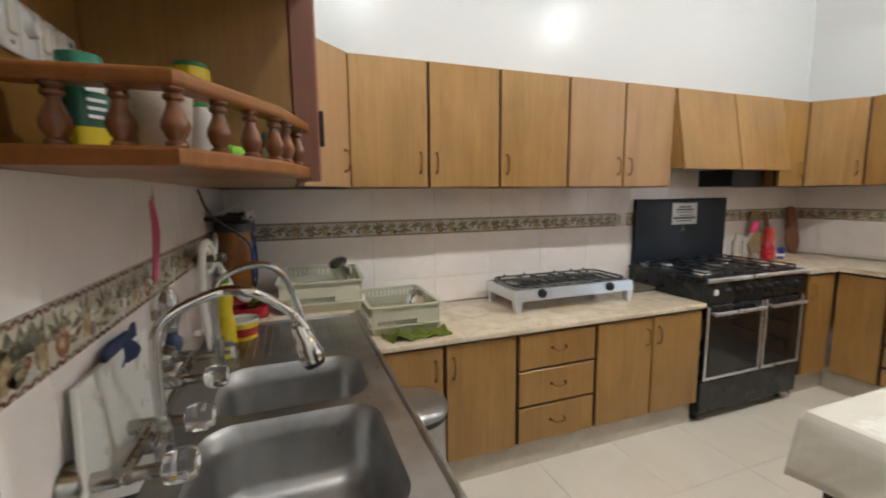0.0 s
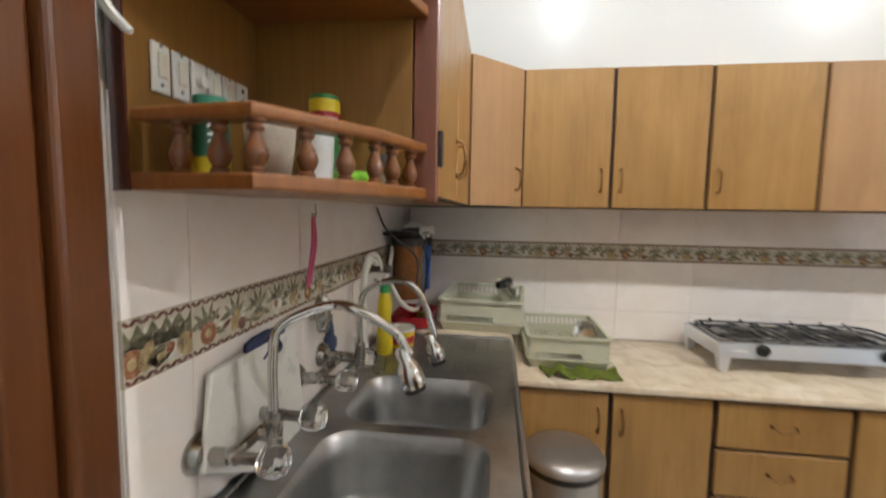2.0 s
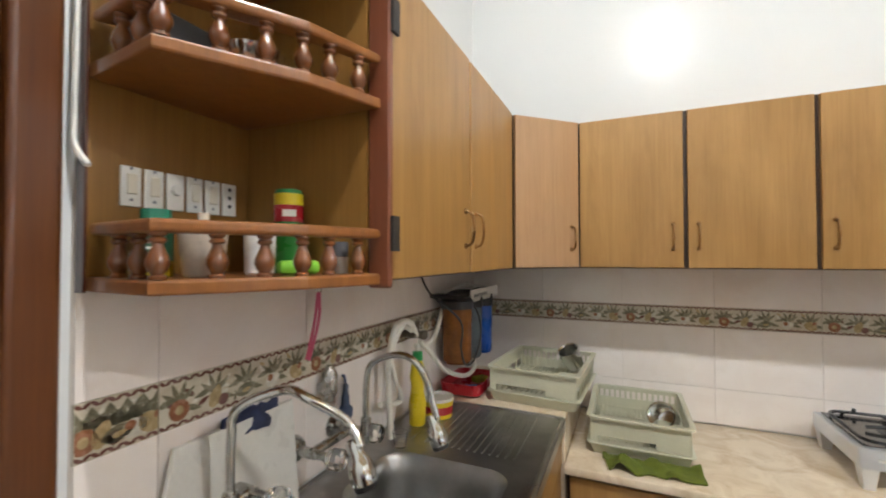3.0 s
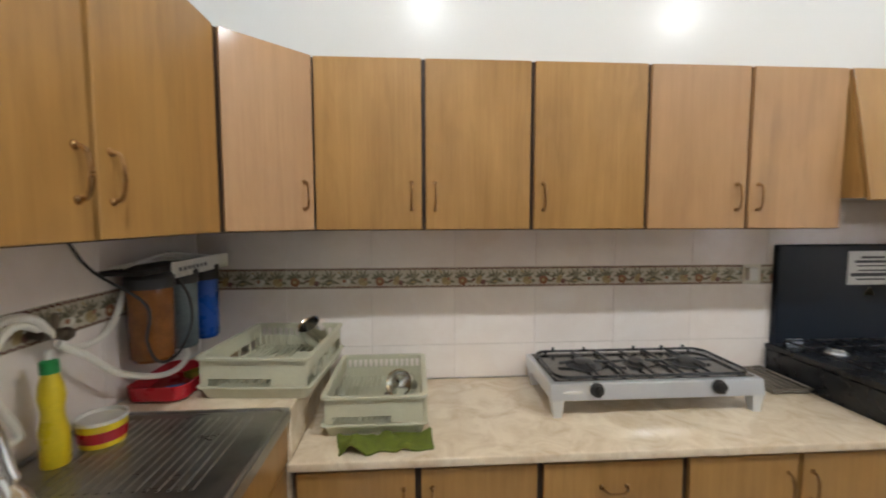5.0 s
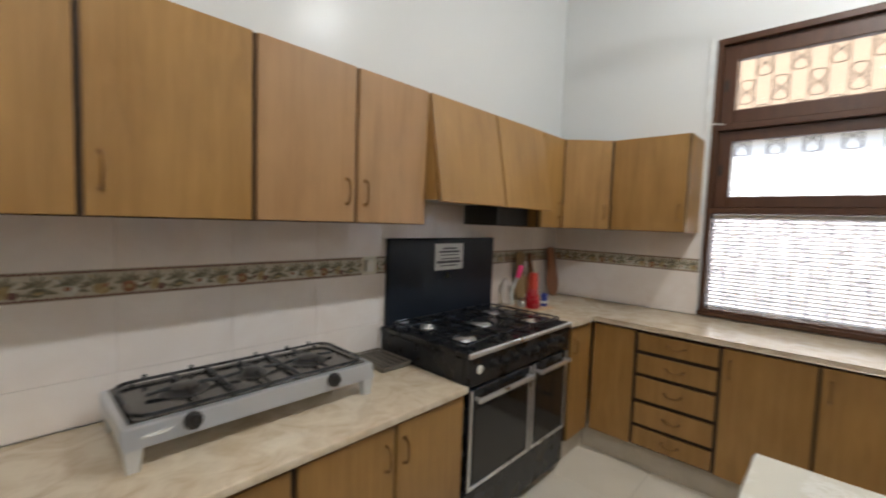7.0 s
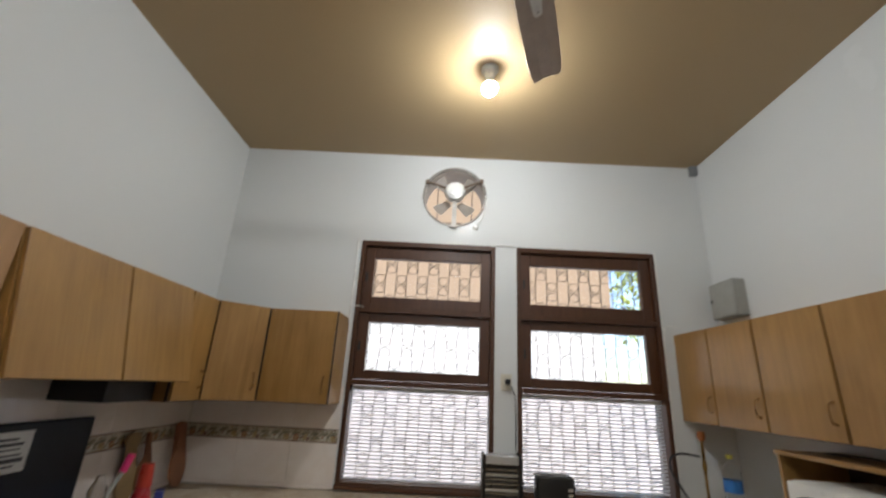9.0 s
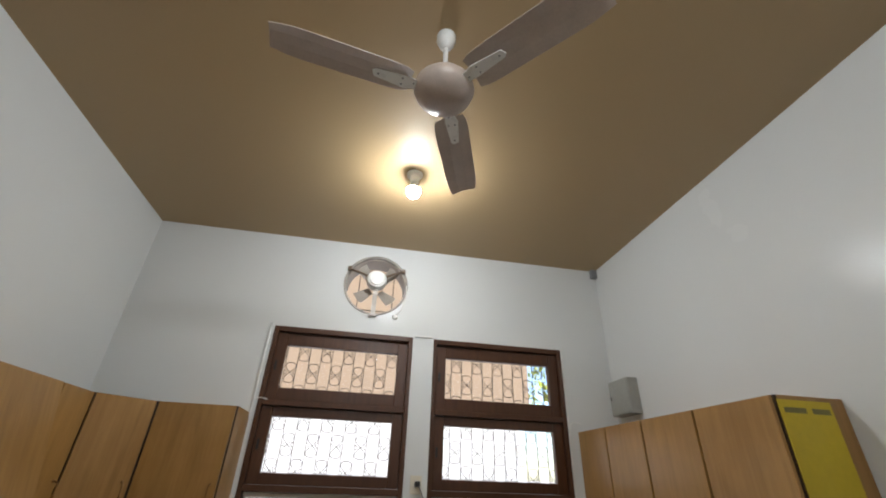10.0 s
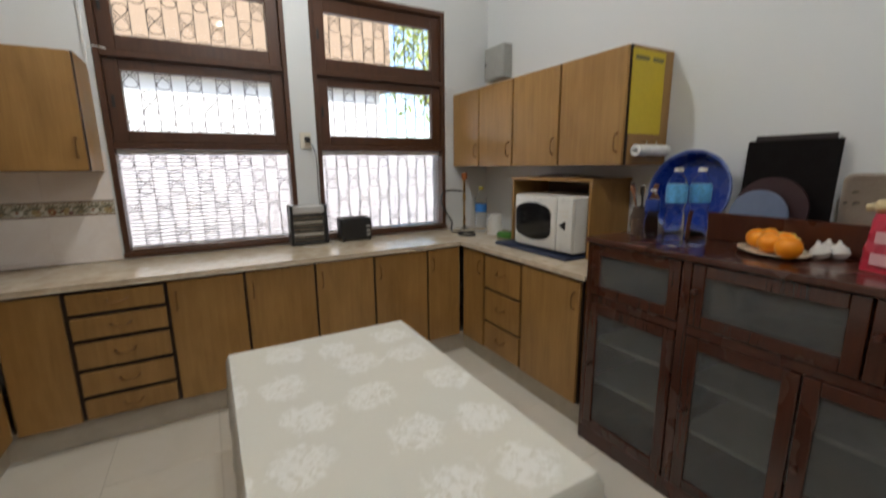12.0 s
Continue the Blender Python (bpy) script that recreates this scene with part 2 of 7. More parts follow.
def tube(bm, points, radius, seg=8, steps=6, smooth=True, closed=False):
    """A round bar or hose along a line."""
    pts = smooth_path(points, steps) if smooth else [Vector(q) for q in points]
    n = len(pts)
    up, rings = Vector((0, 0, 1)), []
    for i, q in enumerate(pts):
        d = (pts[(i + 1) % n] - pts[i - 1]) if closed else (pts[min(i + 1, n - 1)] - pts[max(i - 1, 0)])
        d = d.normalized()
        side = d.cross(up)
        if side.length < 1e-3:
            side = d.cross(Vector((1, 0, 0)))
        side.normalize()
        if rings and side.dot(last) < 0:
            side = -side
        last = side
        other = side.cross(d)
        rad = radius[min(i * len(radius) // n, len(radius) - 1)] if isinstance(radius, (list, tuple)) else radius
        rings.append([bm.verts.new(q + rad * (math.cos(2 * math.pi * k / seg) * side + math.sin(2 * math.pi * k / seg) * other)) for k in range(seg)])
    pairs = list(zip(rings, rings[1:])) + ([(rings[-1], rings[0])] if closed else [])
    for a, b in pairs:
        for k in range(seg):
            bm.faces.new((a[k], a[(k + 1) % seg], b[(k + 1) % seg], b[k]))
    if not closed:
        bm.faces.new(rings[0][::-1])
        bm.faces.new(rings[-1])
    return bm


def to_mesh(name, bm, mats, smooth=False):
    bmesh.ops.recalc_face_normals(bm, faces=bm.faces)
    me = bpy.data.meshes.new(name)
    bm.to_mesh(me)
    bm.free()
    for m in mats if isinstance(mats, (list, tuple)) else [mats]:
        me.materials.append(m)
    if smooth:
        me.shade_smooth()
        me.set_sharp_from_angle(angle=radians(38))
    return me


def part(name, bm, mats, parent, label="", smooth=False):
    ob = new(name, to_mesh(name, bm, mats, smooth))
    ob.parent = parent
    return tagged(ob, label)


def thing(name, label, category, group="", m=None):
    ob = new(name)
    ob.empty_display_size = 0.05
    if m is not None:
        ob.matrix_basis = m
    return tagged(ob, label, category, group)


def solo(name, bm, mats, label, category, group="", smooth=False, kind="", m=None):
    ob = new(name, to_mesh(name, bm, mats, smooth))
    if m is not None:
        ob.matrix_basis = m
    return tagged(ob, label, category, group, kind)


def painted(bm, index, maker, *args, **kw):
    """Runs a builder on bm and gives what it made the material slot index."""
    before = set(bm.faces)
    maker(bm, *args, **kw)
    for f in bm.faces:
        if f not in before:
            f.material_index = index


# ---- structure ----
W, N, E_, S = 0.0, 2.97, 4.49, -0.95
H = 3.545
T = 0.23
WIN = [(0.784, 1.872), (-0.498, 0.611)]
WZ0, WZ1 = 0.935, 2.731
VENT_Y, VENT_Z, VENT_R = 1.135, 3.165, 0.262


def structure(name, bm, mat, label, smooth=False):
    return solo(name, bm, mat, label, name.split("_")[0], kind="structure", smooth=smooth)


structure("wall_north", box(bm_new(), -T, E_ + T, N, N + T, 0, H), WALL_PAINT, "glossy white painted wall above the hob counter")
structure("wall_south", box(bm_new(), -T, E_ + T, S - T, S, 0, H), WALL_PAINT, "glossy white painted wall behind the dark sideboard")
bm = box(bm_new(), -T, 0, 1.13, N, 0, H)
box(bm, -T, 0, S, 0.05, 0, H)
box(bm, -T, 0, 0.05, 1.13, 2.15, H)
structure("wall_west", bm, WALL_PAINT, "white painted wall with a varnished door and a tiled sink corner")
bm = box(bm_new(), E_, E_ + T, S, N, 0, WZ0)
for y0, y1 in ((S, WIN[1][0]), (WIN[1][1], WIN[0][0]), (WIN[0][1], N)):
    box(bm, E_, E_ + T, y0, y1, WZ0, WZ1)
ring = [(VENT_Y + VENT_R * math.cos(a), VENT_Z + VENT_R * math.sin(a)) for a in [2 * math.pi * i / 48 for i in range(48)]]
outer = []
for a in [2 * math.pi * i / 48 for i in range(48)]:
    c, s_ = math.cos(a), math.sin(a)
    k = 0.38 / max(abs(c), abs(s_))
    outer.append((VENT_Y + k * c, VENT_Z + k * s_))
for x in (E_, E_ + T):
    ri, ro = [bm.verts.new((x, y, z)) for y, z in ring], [bm.verts.new((x, y, z)) for y, z in outer]
    for i in range(48):
        bm.faces.new((ri[i], ri[(i + 1) % 48], ro[(i + 1) % 48], ro[i]))
    if x == E_:
        inner = ri
for i in range(48):
    bm.faces.new((inner[i], inner[(i + 1) % 48], ri[(i + 1) % 48], ri[i]))
vy0, vy1, vz0, vz1 = VENT_Y - 0.38, VENT_Y + 0.38, VENT_Z - 0.38, VENT_Z + 0.38
box(bm, E_, E_ + T, S, vy0, WZ1, H)
box(bm, E_, E_ + T, vy1, N, WZ1, H)
box(bm, E_, E_ + T, vy0, vy1, WZ1, vz0)
box(bm, E_, E_ + T, vy0, vy1, vz1, H)
structure("wall_east", bm, WALL_PAINT, "white painted wall with two wooden windows and a round vent opening")
structure("ceiling", box(bm_new(), -T, E_ + T, S - T, N + T, H, H + 0.15), CEILING_PAINT, "flat matt brown painted ceiling")
floor = structure("floor", box(bm_new(), -T, E_ + T, S - T, N + T, -0.12, -0.004), GROUT, "pale cream glazed floor tiles with thin joints")
structure("ground", box(bm_new(), E_ + T, 60, -40, 40, -0.5, -0.35), plain("yard_concrete", (0.42, 0.40, 0.37), 0.9, 0, 0.2, 2), "pale concrete yard outside the windows")


# ---- windows ----
def window(name, y0, y1):
    w = thing(name, "brown varnished wooden window with three panes and an iron grille", "window")
    w["kind"] = "structure"
    xf, xb = E_ - 0.012, E_ + 0.13
    bm = bm_new()
    box(bm, xf, xb, y0, y0 + 0.032, WZ0, WZ1, bevel=0.003)
    box(bm, xf, xb, y1 - 0.032, y1, WZ0, WZ1, bevel=0.003)
    box(bm, xf, xb, y0 + 0.032, y1 - 0.032, WZ1 - 0.04, WZ1, bevel=0.003)
    box(bm, xf, xb, y0 + 0.032, y1 - 0.032, 1.605, 1.645, bevel=0.003)
    box(bm, xf, xb, y0 + 0.032, y1 - 0.032, 2.145, 2.185, bevel=0.003)
    box(bm, xf, xb, y0 + 0.032, y1 - 0.032, WZ0, WZ0 + 0.035, bevel=0.003)
    part("window_frame", bm, WINDOW_WOOD, w)
    part("window_sill", box(bm_new(), E_ - 0.03, xf - 0.002, y0 - 0.005, y1 + 0.005, WZ0 - 0.012, WZ0 + 0.02, bevel=0.004), WINDOW_WOOD, w)
    for z0, z1, g0, g1 in ((1.647, 2.143, 1.718, 2.075), (2.187, 2.689, 2.275, 2.592)):
        a, b = y0 + 0.034, y1 - 0.034
        p, q = y0 + 0.112, y1 - 0.112
        bm = bm_new()
        box(bm, E_ + 0.02, E_ + 0.075, a, p, z0, z1, bevel=0.004)
        box(bm, E_ + 0.02, E_ + 0.075, q, b, z0, z1, bevel=0.004)
        box(bm, E_ + 0.021, E_ + 0.074, p, q, z0, g0, bevel=0.004)
        box(bm, E_ + 0.021, E_ + 0.074, p, q, g1, z1, bevel=0.004)
        sash = part("sash", bm, WINDOW_WOOD, w)
        pane = part("pane", box(bm_new(), E_ + 0.045, E_ + 0.049, p - 0.01, q + 0.01, g0 - 0.01, g1 + 0.01), WINDOW_GLASS, sash)
        pane.visible_shadow = False
        bm = bm_new()
        box(bm, E_ + 0.012, E_ + 0.02, b - 0.035, b - 0.018, (z0 + z1) / 2 - 0.04, (z0 + z1) / 2 + 0.03, bevel=0.002)
        part("latch", bm, IRON, sash)
    pane = part("pane", box(bm_new(), E_ + 0.10, E_ + 0.104, y0 + 0.033, y1 - 0.033, WZ0 + 0.035, 1.604), WINDOW_GLASS, w)
    pane.visible_shadow = False
    return w


def grille(y0, y1):
    """Iron bars with panels of crossed scrolls, standing outside the glass."""
    g = thing("window_grille", "brown painted iron grille with scroll panels outside the window", "grille", "window grilles")
    x = E_ + 0.19
    step = (y1 - y0) / 12
    for i in range(13):
        y = y0 + 0.01 + i * (y1 - y0 - 0.02) / 12
        part("bar", box(bm_new(), x - 0.003, x + 0.003, y - 0.0025, y + 0.0025, WZ0 + 0.002, WZ1 - 0.002), GRILLE_PAINT, g)
    z, row = WZ0 + 0.03, 0
    hgt = 0.160
    while z + hgt < WZ1:
        for i in range(row % 2, 12, 2):
            a = y0 + 0.01 + i * (y1 - y0 - 0.02) / 12
            b = a + (y1 - y0 - 0.02) / 12
            bm = bm_new()
            c, d, w_ = (a + b) / 2, z + hgt / 2, (b - a) / 2
            for q in (-1, 1):
                tube(bm, [(x, c + q * w_ * u, d + hgt * v) for u, v in ((0, 0.48), (-0.52, 0.47), (-0.90, 0.33), (-0.62, 0.17), (0, 0), (0.62, -0.17), (0.90, -0.33), (0.52, -0.47), (0, -0.48))], 0.0030, 4, 2)
                tube(bm, [(x, c + q * w_ * 0.96, d - hgt * 0.12), (x, c + q * w_ * 0.50, d), (x, c + q * w_ * 0.96, d + hgt * 0.12)], 0.0028, 4, 2)
            part("scroll", bm, GRILLE_PAINT, g)
        z += 0.172
        row += 1
    return g


def blind(y0, y1):
    b = thing("window_blind", "white slatted blind with open slats in the lower pane", "blind", "window blinds")
    bm = box(bm_new(), E_ + 0.045, E_ + 0.085, y0 + 0.034, y1 - 0.034, 1.578, 1.602, bevel=0.003)
    part("head_rail", bm, WHITE_PLASTIC, b)
    mesh = None
    z = WZ0 + 0.05
    while z < 1.575:
        if mesh is None:
            mesh = to_mesh("slat", box(bm_new(), -0.0125, 0.0125, y0 + 0.036, y1 - 0.036, -0.0008, 0.0008, pose(0, 0, 0, 0, -13, 0)), WHITE_PAINT)
        s = new("slat", mesh)
        s.location = (E_ + 0.065, 0, z)
        s.parent = b
        z += 0.0245
    for y in (y0 + 0.15, y1 - 0.15):
        part("cord", box(bm_new(), E_ + 0.0645, E_ + 0.0655, y - 0.001, y + 0.001, WZ0 + 0.036, 1.578), WHITE_PLASTIC, b)
    return b


for i, (a, b) in enumerate(WIN):
    window("window_%d" % (i + 1), a, b)
    grille(a, b)
    blind(a, b)

# ---- outside ----
house = thing("neighbour_house", "beige and white rendered house across the yard", "house")
part("upper_storey", box(bm_new(), 12.0, 15.0, -3.15, 16, 3.45, 7.2), plain("beige_render", (0.31, 0.225, 0.155), 0.9, 0, 0.1, 3), house, "beige rendered upper storey")
part("lower_wall", box(bm_new(), 12.3, 15.0, -2.95, 16, -0.35, 3.45), plain("white_render", (0.70, 0.69, 0.67), 0.9, 0, 0.06, 3), house, "white rendered ground floor")
part("roof_edge", box(bm_new(), 11.8, 15.2, -3.35, 16.2, 7.2, 7.4), plain("grey_roof", (0.35, 0.33, 0.31), 0.9), house)
tree = thing("garden_tree", "leafy green tree beside the house", "tree", "", Matrix.Translation((13.0, -5.3, -0.35)) @ Matrix.Scale(1.15, 4))
bm = tube(bm_new(), [(0, 0, 0), (0.05, 0.03, 1.5), (-0.04, 0.1, 3.0), (0.1, 0.0, 4.2)], [0.16, 0.14, 0.12, 0.09, 0.06], 9)
for k in range(6):
    a = k * 1.05
    tube(bm, [(0, 0.05, 2.4 + 0.2 * k), (0.5 * math.cos(a), 0.5 * math.sin(a), 3.2 + 0.2 * k), (1.2 * math.cos(a), 1.2 * math.sin(a), 3.7 + 0.25 * k)], [0.06, 0.045, 0.03, 0.02], 6)
part("trunk", bm, plain("bark", (0.12, 0.09, 0.06), 0.9, 0, 0.3), tree, "", True)
bm, rng = bm_new(), random.Random(12)
for k in range(1500):
    d = Vector((rng.gauss(0, 1), rng.gauss(0, 1), rng.gauss(0, 0.8)))
    c = Vector((0, 0, 4.5)) + d.normalized() * (0.5 + 1.3 * rng.random() ** 0.5) * (1 + 0.3 * noise.noise(d))
    q = Euler((rng.uniform(0, 6.3), rng.uniform(0, 6.3), rng.uniform(0, 6.3))).to_matrix()
    s = rng.uniform(0.06, 0.13)
    bm.faces.new([bm.verts.new(c + q @ Vector(p)) for p in ((-s, 0, 0), (0, -0.4 * s, 0.01), (s, 0, 0), (0, 0.4 * s, 0.01))])
tagged(part("crown", bm, plain("leaf", (0.42, 0.48, 0.09), 0.6, 0, 0.4, 6), tree), kind="stuff")
solo("boundary_wall", box(bm_new(), 10.0, 10.2, -14, 16, -0.35, 1.75), plain("wall_render", (0.50, 0.465, 0.475), 0.9, 0, 0.15, 2), "pale rendered boundary wall across the yard", "wall")


# ---- cabinets ----
UB, UT = 1.473, 2.084


def bow_handle(parent, x, z, length=0.095, y=0.0, flat=False):
    """A bowed brass pull on a door whose face lies at y; upright, or lying for a drawer."""
    bm = bm_new()
    h = length / 2
    pts = [(0, y, -h), (0, y - 0.016, -h + 0.004), (0, y - 0.024, -h * 0.55), (0, y - 0.026, 0), (0, y - 0.024, h * 0.55), (0, y - 0.016, h - 0.004), (0, y, h)]
    if flat:
        pts = [(c, b, -a - 0.35 * (abs(c) < h * 0.6) * 0.03) for a, b, c in pts]
    tube(bm, [(x + a, b, z + c) for a, b, c in pts], 0.0042, 6, 3)
    for s in (-1, 1):
        dx, dz = (s * h, 0) if flat else (0, s * h)
        lathe(bm, [(0.0085, 0), (0.0085, 0.003), (0.005, 0.006)], 10, Matrix.Translation((x + dx, y, z + dz)) @ pose(0, 0, 0, 90, 0, 0))
    return part("handle", bm, BRASS, parent, "bowed brass handle", True)


def leaf(parent, name, x0, x1, z0, z1, mat, side="", th=0.018, flat=False, low=True):
    """A door or drawer front in a unit's own frame, whose front lies at y = 0."""
    bm = box(bm_new(), 0, x1 - x0, -th, 0, 0, z1 - z0, bevel=0.0018)
    ob = part(name, bm, mat, parent)
    ob.location = (x0, 0, z0)
    w, h = x1 - x0, z1 - z0
    if flat:
        bow_handle(ob, w / 2, h * 0.55, 0.085, -th, True)
    elif side:
        bow_handle(ob, 0.035 if side == "l" else w - 0.035, 0.12 if low else h - 0.11, 0.095, -th)
    return ob


def unit(name, m, width, depth, height, doors, label, group, mat=None, low=True, drawers=()):
    """A cabinet: a carcass with dark front edges that also paint the shade in the door gaps, and its doors or drawers.
    doors: (x0, x1, handle side).
    """
    c = thing(name, label, "cabinet", group, m)
    mat = mat or VENEER
    bm = bm_new()
    painted(bm, 0, box, 0, width, 0.014, depth, 0, height)
    painted(bm, 1, box, 0.0005, width - 0.0005, 0.0012, 0.0138, 0.0005, height - 0.0005)
    part("body", bm, [mat, SHADE_LIPPING], c)
    for x0, x1, side in doors:
        leaf(c, "door", x0 + 0.0075, x1 - 0.0075, 0.004, height - 0.003, VENEER_PINK if side.isupper() else mat, side.lower(), low=low)
    if drawers:
        x0, x1, levels, gap = drawers
        for a, b in zip(levels, levels[1:]):
            leaf(c, "drawer", x0 + 0.008, x1 - 0.008, a + gap, b - gap * 0.8, mat, flat=True)
    return c


def facing_south(x, y, z):
    return pose(x, y, z)


def facing_west(x, y, z):
    return pose(x, y, z, 0, 0, -90)


def facing_east(x, y, z):
    return pose(x, y, z, 0, 0, 90)


def facing_north(x, y, z):
    return pose(x, y, z, 0, 0, 180)


HU = UT - UB
FY = 2.633
DU = N - FY - 0.001
GU = "wall cabinets"
unit("wall_cabinet", facing_south(0.592, FY, UB), 0.788, DU, HU, [(0, 0.391, "r"), (0.391, 0.788, "l")], "honey oak veneer wall cabinet with two closed doors", GU)
unit("wall_cabinet", facing_south(1.381, FY, UB), 0.435, DU, HU, [(0, 0.435, "l")], "single-door honey oak veneer wall cabinet with worn handle corner", GU)
unit("wall_cabinet", facing_south(1.817, FY, UB), 0.785, DU, HU, [(0, 0.396, "R"), (0.396, 0.785, "L")], "pinkish oak veneer wall cabinet with two closed doors", GU)
unit("wall_cabinet", facing_south(3.625, FY, UB), 0.285, DU, HU, [(0, 0.285, "r")], "narrow oak veneer wall cabinet beside the cooker hood", GU)
unit("wall_cabinet", facing_west(4.148, 2.372, UB), 0.467, E_ - 4.148 - 0.001, HU, [(0, 0.467, "r")], "oak veneer wall cabinet beside the window", GU)
unit("wall_cabinet", facing_east(0.352, 1.468, UB), 0.927, 0.351, HU, [(0, 0.441, "r"), (0.441, 0.927, "l")], "oak veneer wall cabinet over the sink with two doors", GU)
SX = [4.485, 4.08, 3.653, 3.195, 2.717]
for i in range(4):
    unit("wall_cabinet", facing_north(SX[i], -0.598, UB), SX[i] - SX[i + 1] - 0.001, -0.598 - S - 0.001, HU, [(0, SX[i] - SX[i + 1] - 0.001, "r")], "oak veneer wall cabinet in the row over the microwave", GU)


def corner_cabinet(outline, p, q, label, side, mat):
    """A wall cabinet whose front runs aslant across a room corner from p to q."""
    c = thing("corner_wall_cabinet", label, "cabinet", GU)
    bm = bm_new()
    painted(bm, 0, prism, outline, UB, UT)
    # carcass all in the shade tone, so the door's gaps read dark
    part("body", bm, [SHADE_LIPPING], c)
    d = Vector((q[0] - p[0], q[1] - p[1], 0))
    ang = math.degrees(math.atan2(d.y, d.x))
    ob = leaf(c, "door", 0, d.length - 0.012, 0, HU - 0.007, mat, side)
    ob.matrix_basis = pose(p[0], p[1], UB + 0.004, 0, 0, ang) @ Matrix.Translation((0.006, -0.001, 0))
    return c


corner_cabinet([(0.001, 2.397), (0.352, 2.397), (0.364, 2.418), (0.579, 2.622), (0.591, 2.633), (0.591, N - 0.001), (0.001, N - 0.001)], (0.361, 2.412), (0.586, 2.628), "pale oak veneer corner wall cabinet with a slanted door", "r", VENEER_PINK)
corner_cabinet([(3.911, N - 0.001), (3.911, 2.633), (3.925, 2.622), (4.138, 2.39), (4.148, 2.374), (4.489, 2.374), (4.489, N - 0.001)], (3.92, 2.626), (4.143, 2.383), "oak veneer corner wall cabinet over the far worktop", "r", VENEER)

# cooker hood with its sloping front boards
hood = thing("cooker_hood", "oak veneer cooker hood with sloping boards and black vent", "cooker hood")
bm = bm_new()
for x in (2.604, 3.600):
    vs = []
    for dx in (0, 0.018):
        vs.append([bm.verts.new((x + dx, y, z)) for y, z in ((N - 0.001, 1.60), (2.545, 1.59), (2.633, UT), (N - 0.001, UT))])
    bm.faces.new(vs[0]), bm.faces.new(vs[1][::-1])
    for i in range(4):
        bm.faces.new((vs[0][i], vs[1][i], vs[1][(i + 1) % 4], vs[0][(i + 1) % 4]))
box(bm, 2.622, 3.600, 2.634, N - 0.001, UT - 0.018, UT)
part("body", bm, VENEER, hood)
# dark backing added so that the gap between the boards looks shaded
part("inner_post", box(bm_new(), 3.09, 3.145, 2.66, 2.70, 1.60, 2.06), SHADE_LIPPING, hood)
ang = math.degrees(math.atan2(2.615 - 2.522, UT - 1.583))
for x0, x1 in ((2.612, 3.110), (3.124, 3.612)):
    ob = part("board", box(bm_new(), 0, x1 - x0, 0, 0.018, 0, 0.508, bevel=0.002), VENEER, hood)
    ob.matrix_basis = pose(x0, 2.522, 1.583, -ang, 0, 0)
part("vent_box", box(bm_new(), 3.275, 3.615, 2.70, 2.965, 1.478, 1.60, bevel=0.004), BLACK_PLASTIC, hood, "black metal extractor vent")

# ---- base cabinets and worktops ----
GB = "base cabinets"
BY = 2.363
BD = N - BY - 0.001
unit("base_cabinet", facing_south(0.572, BY, 0.15), 0.772, BD, 0.590, [(0.004, 0.382, "r"), (0.387, 0.770, "l")], "oak veneer base cabinet with two doors behind the bin", GB, low=False)
unit("drawer_cabinet", facing_south(1.345, BY, 0.15), 0.484, BD, 0.590, [], "oak veneer base cabinet with three drawers", GB, drawers=(0.004, 0.480, [0.0, 0.202, 0.398, 0.590], 0.008))
unit("base_cabinet", facing_south(1.830, BY, 0.15), 0.785, BD, 0.590, [(0.004, 0.395, "r"), (0.395, 0.781, "l")], "oak veneer base cabinet with two doors beside the cooker", GB, low=False)
unit("base_cabinet", facing_south(3.60, BY, 0.155), 0.29, BD, 0.715, [(0.0, 0.285, "l")], "narrow oak veneer base cabinet beside the cooker", GB, low=False)
EX = 3.903
ED = E_ - EX - 0.001
unit("base_cabinet", facing_west(EX, 2.335, 0.155), 0.270, ED, 0.715, [(0.0, 0.268, "")], "oak veneer corner base panel beside the drawers", GB, low=False)
unit("drawer_cabinet", facing_west(EX, 2.064, 0.155), 0.437, ED, 0.715, [], "oak veneer base cabinet with five shallow drawers", GB, drawers=(0.004, 0.434, [0.0, 0.132, 0.285, 0.446, 0.585, 0.715], 0.014))
for a, b in ((1.626, 1.231), (1.231, 0.816), (0.816, 0.415), (0.415, 0.0), (0.0, -0.285)):
    unit("base_cabinet", facing_west(EX, a, 0.155), a - b - 0.001, ED, 0.715, [(0, a - b, "l")], "single-door oak veneer base cabinet under the windows", GB, low=False)
SY = -0.318
SD = SY - S - 0.001
unit("base_cabinet", facing_north(3.883, SY, 0.155), 0.292, SD, 0.715, [(0.01, 0.29, "r")], "narrow oak veneer base cabinet in the corner", GB, low=False)
unit("drawer_cabinet", facing_north(3.59, SY, 0.155), 0.408, SD, 0.715, [], "oak veneer base cabinet with three drawers under the microwave", GB, drawers=(0.004, 0.404, [0.0, 0.215, 0.462, 0.715], 0.011))
unit("base_cabinet", facing_north(3.181, SY, 0.155), 0.486, SD, 0.715, [(0.0, 0.484, "r")], "oak veneer base cabinet with a wide door", GB, low=False)

bm = box(bm_new(), 0.56, 2.612, 2.40, N - 0.002, 0.0, 0.149)
structure("plinth_north", box(bm, 0.572, 2.612, 2.392, 2.40, 0, 0.147), PLINTH_STONE, "pale stone plinth under the base cabinets")
bm = box(bm_new(), 3.602, 3.95, 2.40, N - 0.002, 0.0, 0.153)
box(bm, 3.95, E_ - 0.002, S + 0.002, N - 0.002, 0.0, 0.153)
